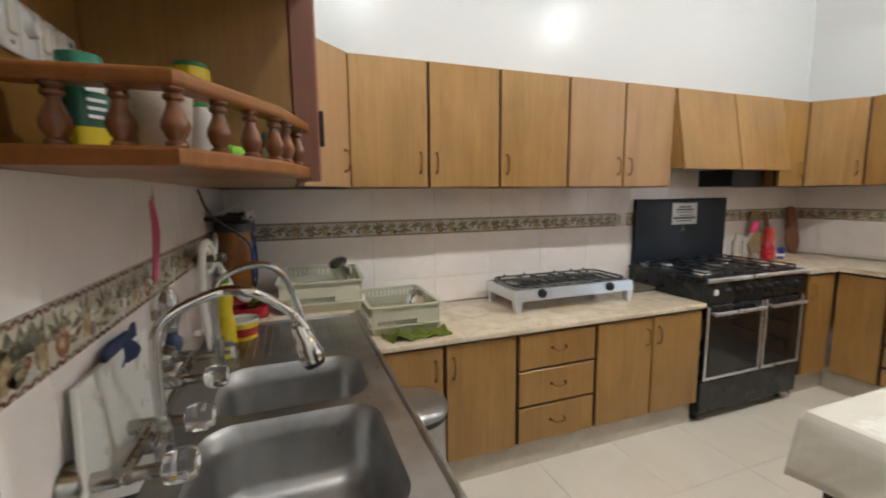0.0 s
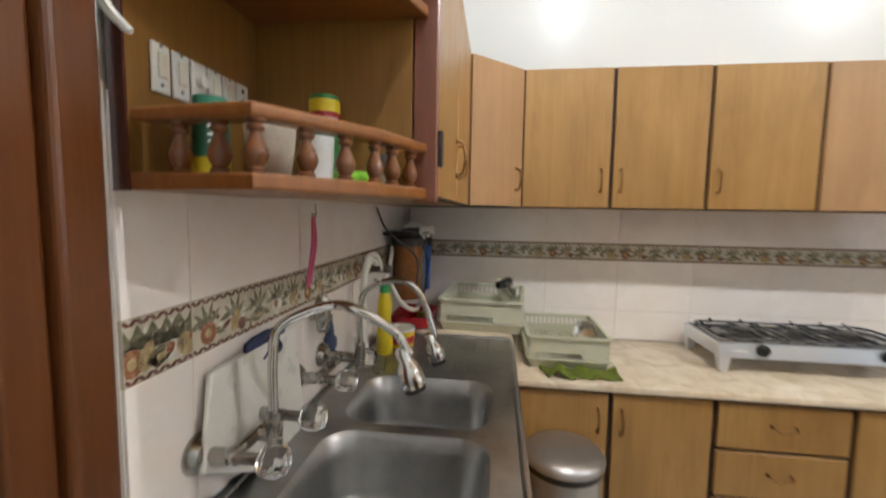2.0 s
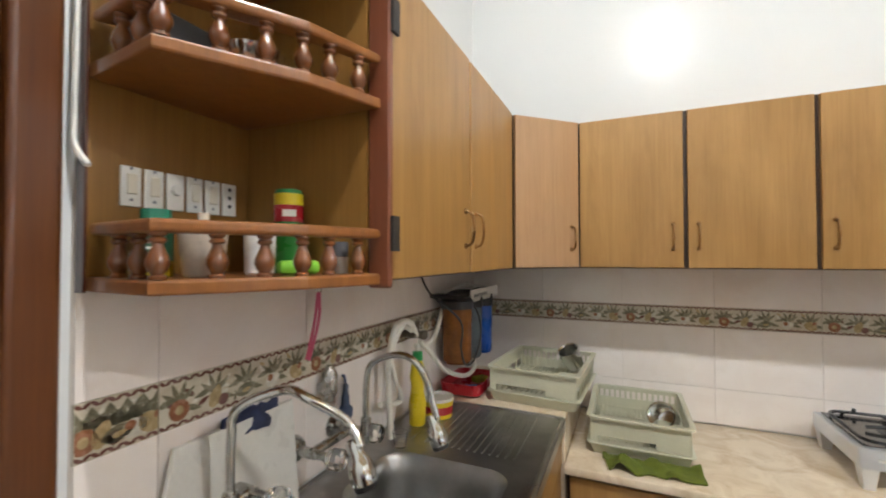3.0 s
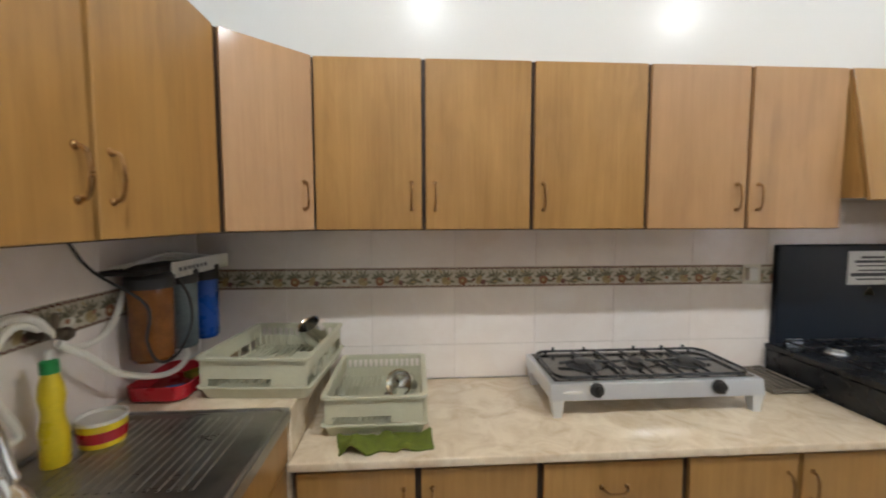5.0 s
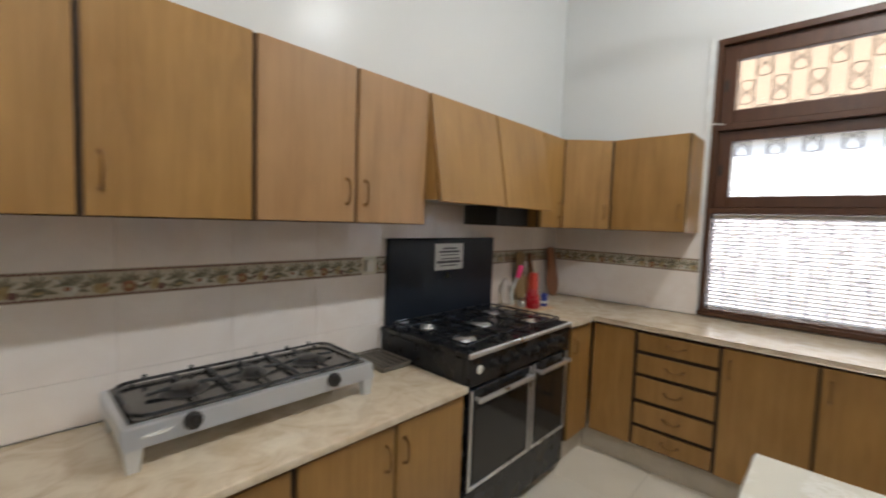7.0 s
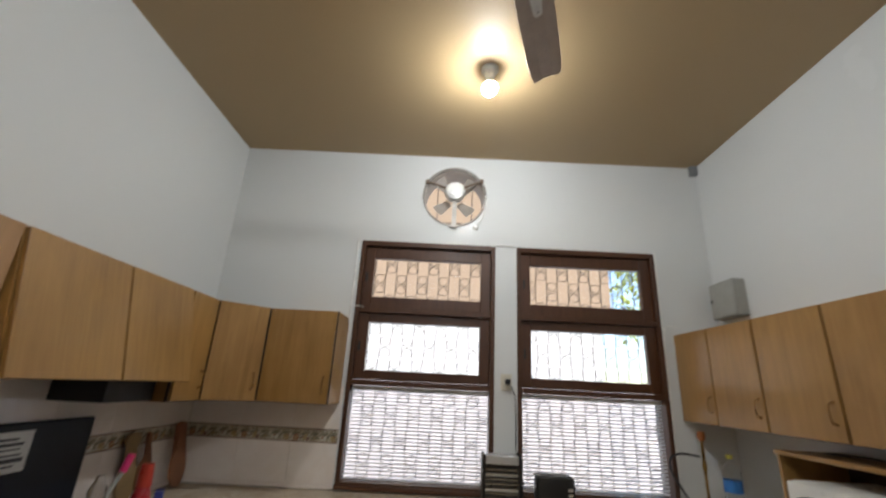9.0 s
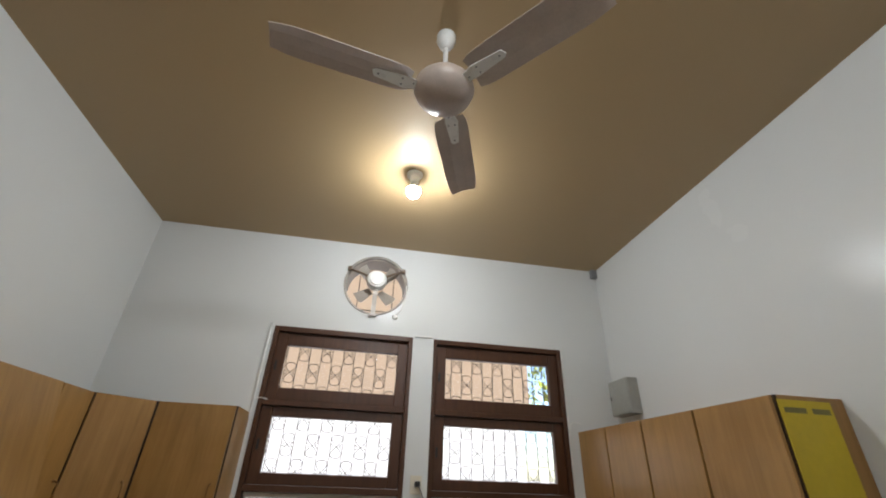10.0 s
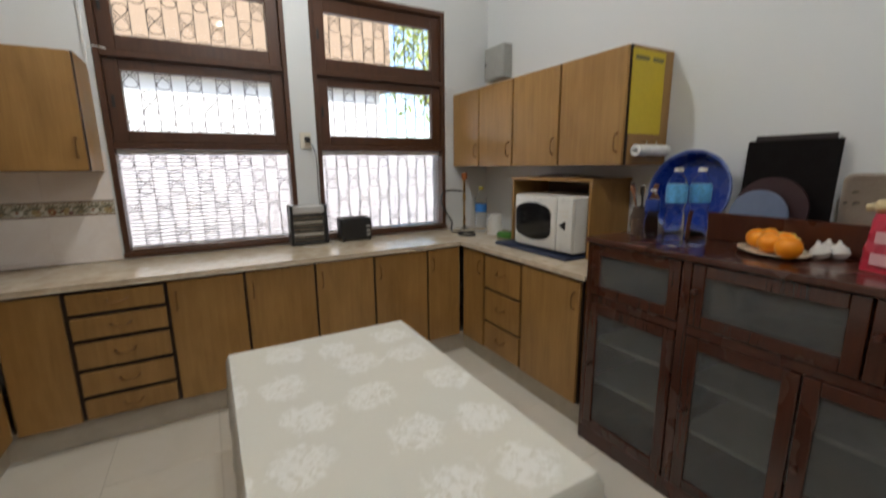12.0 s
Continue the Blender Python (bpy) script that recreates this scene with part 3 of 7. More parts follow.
box(bm, 2.70, 3.95, S + 0.002, -0.36, 0.0, 0.153)
structure("plinth_east", bm, PLINTH_STONE, "pale stone plinth under the far base cabinets")

top1 = thing("worktop", "cream marbled worktop with a rounded front edge", "worktop", "worktops")
part("slab", box(bm_new(), 0.566, 2.614, 2.325, N - 0.001, 0.752, 0.782, bevel=0.006, seg=3), COUNTER_STONE, top1, "", True)
# dark strip that paints the shade below the worktop's overhang
part("under_strip", box(bm_new(), 0.572, 2.612, 2.348, 2.42, 0.741, 0.7515), SHADE_LIPPING, top1)
top2 = thing("worktop", "long cream marbled worktop running under both windows", "worktop", "worktops")
part("slab", prism(bm_new(), [(3.560, 2.325), (3.87, 2.325), (3.87, -0.285), (2.665, -0.285), (2.665, S + 0.001), (E_ - 0.001, S + 0.001), (E_ - 0.001, N - 0.001), (3.560, N - 0.001)], 0.884, 0.914, 0.006, 3), COUNTER_STONE, top2, "", True)
# the same painted shade along the long worktop
part("under_strip", prism(bm_new(), [(3.60, 2.35), (3.895, 2.35), (3.895, -0.31), (2.70, -0.31), (2.70, S + 0.002), (E_ - 0.002, S + 0.002), (E_ - 0.002, N - 0.002), (3.60, N - 0.002)], 0.8712, 0.8838), SHADE_LIPPING, top2)

# raised sink base along the west wall
sb = thing("sink_cabinet", "oak veneer sink base with doors under the steel sink", "cabinet", GB)
part("body", box(bm_new(), 0.001, 0.530, 1.19, 2.370, 0.10, 0.760), VENEER, sb)
part("apron", box(bm_new(), 0.535, 0.553, 1.19, 2.370, 0.765, 0.900, bevel=0.001), VENEER, sb)
for a, b in ((1.20, 1.58), (1.585, 1.97), (1.975, 2.365)):
    ob = leaf(sb, "door", 0, b - a, 0, 0.65, VENEER, "l", low=False)
    ob.matrix_basis = pose(0.532, a, 0.105, 0, 0, 90)
bm = box(bm_new(), 0.001, 0.564, 2.373, N - 0.0005, 0.0, 0.931, bevel=0.005, seg=2)
solo("stone_ledge", bm, COUNTER_STONE, "cream marbled raised ledge behind the sink", "ledge")


# ---- cooker ----
cooker = thing("cooker", "black freestanding gas cooker with two ovens and a raised lid", "cooker")
CX0, CX1, CY0 = 2.62, 3.548, 2.335
bm = box(bm_new(), CX0, CX1, CY0 + 0.03, 2.95, 0.06, 0.895, bevel=0.004)
part("body", bm, BLACK, cooker)
bm = box(bm_new(), CX0 - 0.004, CX1 + 0.004, CY0, 2.952, 0.896, 0.922, bevel=0.006, seg=2)
part("hob_plate", bm, BLACK, cooker)
part("front_trim", box(bm_new(), CX0 - 0.006, CX1 + 0.006, CY0 - 0.012, CY0 - 0.0005, 0.900, 0.926, bevel=0.005, seg=2), ALUMINIUM, cooker, "brushed steel front trim")
part("control_panel", box(bm_new(), CX0, CX1, CY0 + 0.004, CY0 + 0.029, 0.765, 0.893, bevel=0.003), BLACK, cooker)
for i in range(8):
    x = 2.80 + i * 0.092
    bm = lathe(bm_new(), [(0.024, 0), (0.024, 0.006), (0.017, 0.008), (0.015, 0.028), (0, 0.030)], 16, pose(x, CY0 + 0.004, 0.835, 90, 0, 0))
    box(bm, x - 0.003, x + 0.003, CY0 - 0.028, CY0 + 0.002, 0.818, 0.852, bevel=0.001)
    part("knob", bm, BLACK_PLASTIC, cooker, "", True)
part("dial", lathe(bm_new(), [(0.020, 0), (0.020, 0.004), (0.016, 0.006), (0, 0.006)], 20, pose(2.70, CY0 + 0.004, 0.835, 90, 0, 0)), WHITE_PLASTIC, cooker, "round white dial", True)
for x0, x1 in ((2.636, 3.138), (3.158, 3.532)):
    d = part("oven_door", box(bm_new(), x0, x1, CY0 + 0.002, CY0 + 0.029, 0.285, 0.752, bevel=0.004), BLACK, cooker)
    part("oven_window", box(bm_new(), x0 + 0.035, x1 - 0.035, CY0 - 0.001, CY0 + 0.0015, 0.32, 0.66, bevel=0.0005), DARK_GLASS, d, "dark oven glass")
    bm = bm_new()
    for a, b in ((x0, x0 + 0.016), (x1 - 0.016, x1)):
        box(bm, a, b, CY0 - 0.004, CY0 + 0.0017, 0.286, 0.751, bevel=0.001)
    box(bm, x0 + 0.016, x1 - 0.016, CY0 - 0.004, CY0 + 0.0017, 0.286, 0.302, bevel=0.001)
    part("trim", bm, ALUMINIUM, d, "silver edge trim")
    bm = box(bm_new(), x0 + 0.02, x1 - 0.02, CY0 - 0.040, CY0 - 0.026, 0.700, 0.722, bevel=0.004, seg=2)
    for x in (x0 + 0.04, x1 - 0.04):
        box(bm, x - 0.008, x + 0.008, CY0 - 0.028, CY0 + 0.001, 0.703, 0.719, bevel=0.002)
    part("oven_handle", bm, ALUMINIUM, d, "silver bar handle")
part("bottom_drawer", box(bm_new(), CX0 + 0.004, CX1 - 0.004, CY0 + 0.006, CY0 + 0.029, 0.07, 0.275, bevel=0.004), BLACK, cooker)
for x in (CX0 + 0.06, CX1 - 0.06):
    for y in (CY0 + 0.08, 2.88):
        part("foot", lathe(bm_new(), [(0.02, 0), (0.022, 0.01), (0.018, 0.06)], 12, Matrix.Translation((x, y, 0))), BLACK_PLASTIC, cooker, "", True)
lid = part("lid", box(bm_new(), CX0 + 0.02, CX1 + 0.01, 2.925, 2.958, 0.918, 1.392, bevel=0.008, seg=2), BLACK_LID, cooker, "raised black metal lid")
part("hinge", box(bm_new(), CX0 + 0.08, CX0 + 0.16, 2.918, 2.924, 0.921, 0.945, bevel=0.002), ALUMINIUM, lid)
burners = [(2.78, 2.50, 0.045), (2.80, 2.78, 0.034), (3.07, 2.64, 0.055), (3.36, 2.50, 0.034), (3.36, 2.78, 0.045)]
for x, y, r in burners:
    b = part("burner", lathe(bm_new(), [(r * 1.25, 0.9225), (r * 1.2, 0.927), (r, 0.928), (r, 0.938), (r * 0.85, 0.943), (0, 0.944)], 22, Matrix.Translation((x, y, 0))), ALUMINIUM, cooker, "silver gas burner", True)
    part("burner_cap", lathe(bm_new(), [(r * 0.8, 0.9445), (r * 0.78, 0.950), (0, 0.951)], 20, Matrix.Translation((x, y, 0))), BLACK, b, "", True)
for gx0, gx1 in ((2.655, 2.915), (2.94, 3.20), (3.225, 3.495)):
    bm = bm_new()
    for y in (2.385, 2.885):
        tube(bm, [(gx0, y, 0.949), (gx1, y, 0.949)], 0.005, 6, smooth=False)
    for x in (gx0, gx1):
        tube(bm, [(x, 2.385, 0.949), (x, 2.885, 0.949)], 0.005, 6, smooth=False)
    for y in (2.50, 2.64, 2.78):
        tube(bm, [(gx0, y, 0.949), (gx0 + 0.085, y, 0.952)], 0.0045, 6, smooth=False)
        tube(bm, [(gx1, y, 0.949), (gx1 - 0.085, y, 0.952)], 0.0045, 6, smooth=False)
    xm = (gx0 + gx1) / 2
    for y0, y1 in ((2.385, 2.46), (2.54, 2.60), (2.68, 2.74), (2.82, 2.885)):
        tube(bm, [(xm, y0, 0.949), (xm, y1, 0.952)], 0.0045, 6, smooth=False)
    for x in (gx0, gx1):
        for y in (2.385, 2.885):
            tube(bm, [(x, y, 0.9225), (x, y, 0.949)], 0.005, 6, smooth=False)
    part("pan_support", bm, BLACK, cooker, "black iron pan support", True)
note = thing("notice", "white printed paper notice stuck on the cooker lid", "notice")
part("sheet", box(bm_new(), 2.985, 3.235, 2.9238, 2.9246, 1.200, 1.360), PAPER, note)
for k, (z, a, b, h) in enumerate([(1.330, 3.05, 3.17, .010), (1.310, 3.02, 3.20, .012), (1.290, 3.03, 3.19, .006), (1.268, 3.04, 3.20, .007), (1.248, 3.00, 3.215, .016), (1.226, 3.03, 3.18, .007)]):
    part("text_line", box(bm_new(), a, b, 2.9232, 2.9237, z - h / 2, z + h / 2), INK, note)
bm = bm_new()
vs = [bm.verts.new((x, 2.9242, z)) for x, z in ((3.08, 1.150), (3.125, 1.150), (3.103, 1.190))]
bmesh.ops.solidify(bm, geom=[bm.faces.new(vs)], thickness=0.0006)
solo("warning_sticker", bm, SOCKET_IVORY, "small pale triangular sticker on the cooker lid", "sticker")

# ---- table ----
cloth_m, nt, b = material("lace_cloth", 0.75)
v = coords(nt)
vo = nt.nodes.new("ShaderNodeTexVoronoi")
vo.inputs["Scale"].default_value = 4.3
vo.voronoi_dimensions = "2D"
vo.inputs["Randomness"].default_value = 0.35
nt.links.new(v, vo.inputs["Vector"])
pet = noise_at(nt, v, 38, 4, 0.6, 1.5)
mul = nt.nodes.new("ShaderNodeMath")
mul.operation = "MULTIPLY"
edge = nt.nodes.new("ShaderNodeMath")
edge.operation = "MULTIPLY_ADD"
edge.inputs[1].default_value = 0.55
nt.links.new(noise_at(nt, v, 17, 3, 0.6, 0.8), edge.inputs[0])
nt.links.new(vo.outputs["Distance"], edge.inputs[2])
nt.links.new(ramp(nt, edge.outputs[0], (0.56, grey(1.0)), (0.66, grey(0.0))), mul.inputs[0])
nt.links.new(ramp(nt, pet, (0.40, grey(0.0)), (0.52, grey(1.0))), mul.inputs[1])
wv = nt.nodes.new("ShaderNodeTexWave")
wv.inputs["Scale"].default_value = 55.0
nt.links.new(v, wv.inputs["Vector"])
base = mix(nt, 0.25, (0.73, 0.71, 0.63), ramp(nt, wv.outputs["Fac"], (0.3, (0.58, 0.555, 0.47)), (0.7, (0.73, 0.71, 0.62))))
nt.links.new(mix(nt, mul.outputs[0], base, (0.84, 0.83, 0.775)), b.inputs["Base Color"])
bump(nt, b, mul.outputs[0], 0.35, 0.002)
TX0, TX1, TY0, TY1, TZ = 1.78, 2.97, 0.62, 1.37, 0.757
table = thing("dining_table", "wooden kitchen table under a cream lace cloth", "table")
part("tabletop", box(bm_new(), TX0 + 0.01, TX1 - 0.01, TY0 + 0.01, TY1 - 0.01, TZ - 0.035, TZ - 0.004, bevel=0.004), MAHOGANY, table)
for x in (TX0 + 0.08, TX1 - 0.08):
    for y in (TY0 + 0.08, TY1 - 0.08):
        part("leg", box(bm_new(), x - 0.03, x + 0.03, y - 0.03, y + 0.03, 0, TZ - 0.035, bevel=0.004), MAHOGANY, table)
bm = bm_new()
nx, ny = 48, 36
verts = {}
def cloth_point(i, j):
    """A point of the cloth: flat on the top, then hanging down in slack folds at the rims."""
    drop = 0.23
    u, w = TX0 - drop + (TX1 - TX0 + 2 * drop) * i / nx, TY0 - drop + (TY1 - TY0 + 2 * drop) * j / ny
    ox, oy = max(TX0 - u, u - TX1, 0), max(TY0 - w, w - TY1, 0)
    d = max(ox, oy)
    x, y = min(max(u, TX0), TX1), min(max(w, TY0), TY1)
    flare = 0.004 + 0.03 * d + 0.010 * d / drop * math.sin(26 * (u + w))
    if ox > 0:
        x += math.copysign(flare, u - (TX0 + TX1) / 2)
    if oy > 0:
        y += math.copysign(flare, w - (TY0 + TY1) / 2)
    return (x, y, TZ - d * 0.96 + 0.0006 * math.sin(31 * u) * math.sin(23 * w))
for i in range(nx + 1):
    for j in range(ny + 1):
        verts[i, j] = bm.verts.new(cloth_point(i, j))
for i in range(nx):
    for j in range(ny):
        bm.faces.new((verts[i, j], verts[i + 1, j], verts[i + 1, j + 1], verts[i, j + 1]))
cloth = solo("tablecloth", bm, cloth_m, "cream lace-patterned tablecloth hanging over the table edge", "tablecloth", smooth=True)
mod = cloth.modifiers.new("thickness", "SOLIDIFY")
mod.thickness = 0.0016
mod.offset = -1

# ---- dark sideboard ----
side = thing("sideboard", "dark red varnished wooden sideboard with frosted glass doors", "sideboard")
DX0, DX1, DY, DZ = 1.30, 2.655, -0.285, 1.125
bm = bm_new()
box(bm, DX0 + 0.01, DX1 - 0.01, S + 0.005, S + 0.02, 0.07, DZ - 0.03)
for x in (DX0, 2.135, DX1 - 0.022):
    box(bm, x, x + 0.022, S + 0.02, DY - 0.03, 0.0, DZ - 0.03)
box(bm, DX0 + 0.022, DX1 - 0.022, S + 0.02, DY - 0.04, 0.06, 0.08)
part("carcass", bm, MAHOGANY, side)
for z in (0.33, 0.56):
    part("shelf", box(bm_new(), DX0 + 0.024, 2.133, S + 0.021, DY - 0.07, z, z + 0.018), WHITE_PAINT, side)
    part("shelf", box(bm_new(), 2.159, DX1 - 0.024, S + 0.021, DY - 0.07, z, z + 0.018), WHITE_PAINT, side)
part("shelf", box(bm_new(), DX0 + 0.024, 2.133, S + 0.021, DY - 0.04, 0.80, 0.82), MAHOGANY, side)
part("shelf", box(bm_new(), 2.159, DX1 - 0.024, S + 0.021, DY - 0.04, 0.80, 0.82), MAHOGANY, side)
part("top", box(bm_new(), DX0 - 0.015, DX1 + 0.006, S + 0.002, DY + 0.012, DZ - 0.03, DZ, bevel=0.008, seg=3), MAHOGANY, side)
part("plinth_board", box(bm_new(), DX0, DX1, DY - 0.03, DY - 0.004, 0.0, 0.085, bevel=0.003), MAHOGANY, side)
bm = bm_new()
for x0, x1 in ((DX0, DX0 + 0.04), (2.128, 2.168), (DX1 - 0.028, DX1)):
    box(bm, x0, x1, DY - 0.03, DY - 0.004, 0.085, DZ - 0.031, bevel=0.003)
box(bm, DX0 + 0.04, 2.128, DY - 0.029, DY - 0.005, 0.79, 0.828, bevel=0.002)
box(bm, 2.168, DX1 - 0.028, DY - 0.029, DY - 0.005, 0.79, 0.828, bevel=0.002)
part("front_frame", bm, MAHOGANY, side)
for x0, x1 in ((2.17, DX1 - 0.03), (1.735, 2.126), (DX0 + 0.042, 1.733)):
    for z0, z1 in ((0.09, 0.787), (0.831, DZ - 0.034)):
        if x0 < 2.0 and z0 > 0.8:
            if x0 > 1.7:
                x0, x1 = DX0 + 0.30, 2.126
            else:
                x0, x1 = DX0 + 0.042, DX0 + 0.298
        fw = 0.052
        bm = bm_new()
        box(bm, x0 + 0.002, x0 + fw, DY - 0.022, DY, z0, z1, bevel=0.004, seg=2)
        box(bm, x1 - fw, x1 - 0.002, DY - 0.022, DY, z0, z1, bevel=0.004, seg=2)
        box(bm, x0 + fw, x1 - fw, DY - 0.021, DY - 0.001, z0, z0 + fw, bevel=0.004, seg=2)
        box(bm, x0 + fw, x1 - fw, DY - 0.021, DY - 0.001, z1 - fw, z1, bevel=0.004, seg=2)
        d = part("glass_door", bm, MAHOGANY, side)
        part("pane", box(bm_new(), x0 + fw - 0.008, x1 - fw + 0.008, DY - 0.013, DY - 0.009, z0 + fw - 0.008, z1 - fw + 0.008), FROSTED, d, "frosted glass pane")
        bm = lathe(bm_new(), [(0.007, 0), (0.006, 0.012), (0.012, 0.018), (0.010, 0.026), (0, 0.028)], 12, pose(x1 - 0.026, DY, (z0 + z1) / 2 + 0.02, -90, 0, 0))
        part("knob", bm, MAHOGANY, d, "", True)


# ---- lamps ----
bulb_glow = emissive("bulb_glow", (0.93, 0.97, 1.0), BULB_POWER)
for x, y in ((1.06, 0.98), (3.405, 0.962)):
    lamp = thing("ceiling_lamp", "bare white bulb in a round holder on the ceiling", "lamp", "ceiling lamps")
    part("holder", lathe(bm_new(), [(0.055, H - 0.001), (0.055, H - 0.012), (0.035, H - 0.030), (0.028, H - 0.075), (0.022, H - 0.08)], 20, Matrix.Translation((x, y, 0))), WHITE_PLASTIC, lamp, "", True)
    part("bulb_housing", lathe(bm_new(), [(0.017, H - 0.0805), (0.028, H - 0.095), (0.0468, H - 0.1345)], 18, Matrix.Translation((x, y, 0))), WHITE_PLASTIC, lamp, "", True)
    bm = lathe(bm_new(), [(0.0465, H - 0.135), (0.0455, H - 0.150), (0.038, H - 0.174), (0.020, H - 0.190), (0, H - 0.194)], 16, Matrix.Translation((x, y, 0)))
    part("bulb", bm, bulb_glow, lamp, "glowing white bulb", True)

# ---- door on the west side ----
door = thing("door_1", "dark varnished wooden door in a moulded frame", "door")
door["kind"] = "structure"
bm = bm_new()
box(bm, -T + 0.005, 0.028, 1.068, 1.129, 0, 2.149, bevel=0.008, seg=3)
box(bm, -T + 0.005, 0.012, 1.015, 1.067, 0, 2.10, bevel=0.006, seg=3)
box(bm, -T + 0.005, 0.028, 0.051, 0.112, 0, 2.149, bevel=0.008, seg=3)
box(bm, -T + 0.005, 0.028, 0.113, 1.067, 2.10, 2.149, bevel=0.008, seg=3)
part("door_frame", bm, DOOR_WOOD, door)
leaf_ = part("door_leaf", box(bm_new(), -0.050, -0.012, 0.116, 1.013, 0.008, 2.096, bevel=0.004), DOOR_WOOD, door)
for z0, z1 in ((0.15, 0.95), (1.1, 1.98)):
    part("panel", box(bm_new(), -0.0115, -0.004, 0.24, 0.91, z0, z1, bevel=0.006, seg=2), DOOR_WOOD, leaf_)


# ---- sink ----
def round_rect(x0, x1, y0, y1, r, n=6):
    pts = []
    for cx, cy, a0 in ((x1 - r, y1 - r, 0), (x0 + r, y1 - r, 90), (x0 + r, y0 + r, 180), (x1 - r, y0 + r, 270)):
        for i in range(n + 1):
            a = radians(a0 + 90 * i / n)
            pts.append((cx + r * math.cos(a), cy + r * math.sin(a)))
    return pts


sink = thing("kitchen_sink", "worn stainless steel double-bowl sink with a ribbed draining board", "sink")
SZ = 0.936
bm = bm_new()
def loop(pts, z):
    vs = [bm.verts.new((x, y, z)) for x, y in pts]
    return vs, [bm.edges.new((vs[i], vs[(i + 1) % len(vs)])) for i in range(len(vs))]
rim, edges = loop(round_rect(0.012, 0.567, 1.154, 2.371, 0.012, 3), SZ)
BOWLS = [(0.115, 0.490, 1.200, 1.578), (0.115, 0.490, 1.618, 1.908)]
tops = []
for b in BOWLS:
    vs, es = loop(round_rect(*b, 0.07), SZ)
    tops.append(vs)
    edges += es
bmesh.ops.triangle_fill(bm, edges=edges, use_beauty=True)
low = [bm.verts.new((v.co.x, v.co.y, SZ - 0.034)) for v in rim]
for i in range(len(rim)):
    j = (i + 1) % len(rim)
    bm.faces.new((rim[i], low[i], low[j], rim[j]))
part("sink_top", bm, SINK_STEEL, sink)
for b, vs in zip(BOWLS, tops):
    bm = bm_new()
    prev = None
    for inset, dz, r in ((0, 0.0003, 0.07), (0.003, -0.004, 0.069), (0.009, -0.012, 0.067), (0.016, -0.06, 0.064), (0.026, -0.13, 0.060), (0.036, -0.150, 0.055), (0.060, -0.163, 0.045), (0.115, -0.167, 0.02)):
        ring = [bm.verts.new((x, y, SZ + dz)) for x, y in round_rect(b[0] + inset, b[1] - inset, b[2] + inset, b[3] - inset, r)]
        if prev:
            for i in range(len(ring)):
                bm.faces.new((prev[i], prev[(i + 1) % len(ring)], ring[(i + 1) % len(ring)], ring[i]))
        prev = ring
    bm.faces.new(prev)
    bowl = part("bowl", bm, SINK_STEEL, sink, "", True)
    cx, cy = 0.190, b[2] + 0.70 * (b[3] - b[2])
    bm = bm_new()
    painted(bm, 0, lathe, [(0.042, SZ - 0.166), (0.042, SZ - 0.1625), (0.036, SZ - 0.1615), (0.026, SZ - 0.1655), (0, SZ - 0.166)], 24, Matrix.Translation((cx, cy, 0)))
    painted(bm, 1, lathe, [(0.025, SZ - 0.1655), (0.025, SZ - 0.1640), (0, SZ - 0.1639)], 18, Matrix.Translation((cx, cy, 0)))
    part("drain", bm, [STEEL_BRIGHT, BLACK_PLASTIC], bowl, "round steel drain", True)
for i in range(15):
    x = 0.135 + i * 0.024
    bm = bm_new()
    tube(bm, [(x, 1.985, SZ - 0.0012), (x, 2.32, SZ - 0.0012)], 0.0050, 6, smooth=False)
    part("rib", bm, SINK_STEEL, sink, "", True)
part("raised_rim", tube(bm_new(), [(x, y, SZ - 0.001) for x, y in round_rect(0.022, 0.556, 1.166, 2.360, 0.035, 6)], 0.0075, 8, smooth=False, closed=True), SINK_STEEL, sink, "rolled raised rim", True)
bm = box(bm_new(), 0.018, 0.56, 1.160, 1.178, 0.80, 0.90, bevel=0.003)
solo("sink_front_panel", bm, plain("cream_board", (0.55, 0.45, 0.28), 0.6), "cream painted board under the end of the sink", "board")


# ---- taps ----
CHROME = plain("chrome", (0.62, 0.62, 0.60), 0.10, 1.0, 0.08, 30, 0, 0.06)
CHROME_OLD = plain("dull_chrome", (0.44, 0.43, 0.40), 0.24, 1.0, 0.2, 40, 0, 0.1)


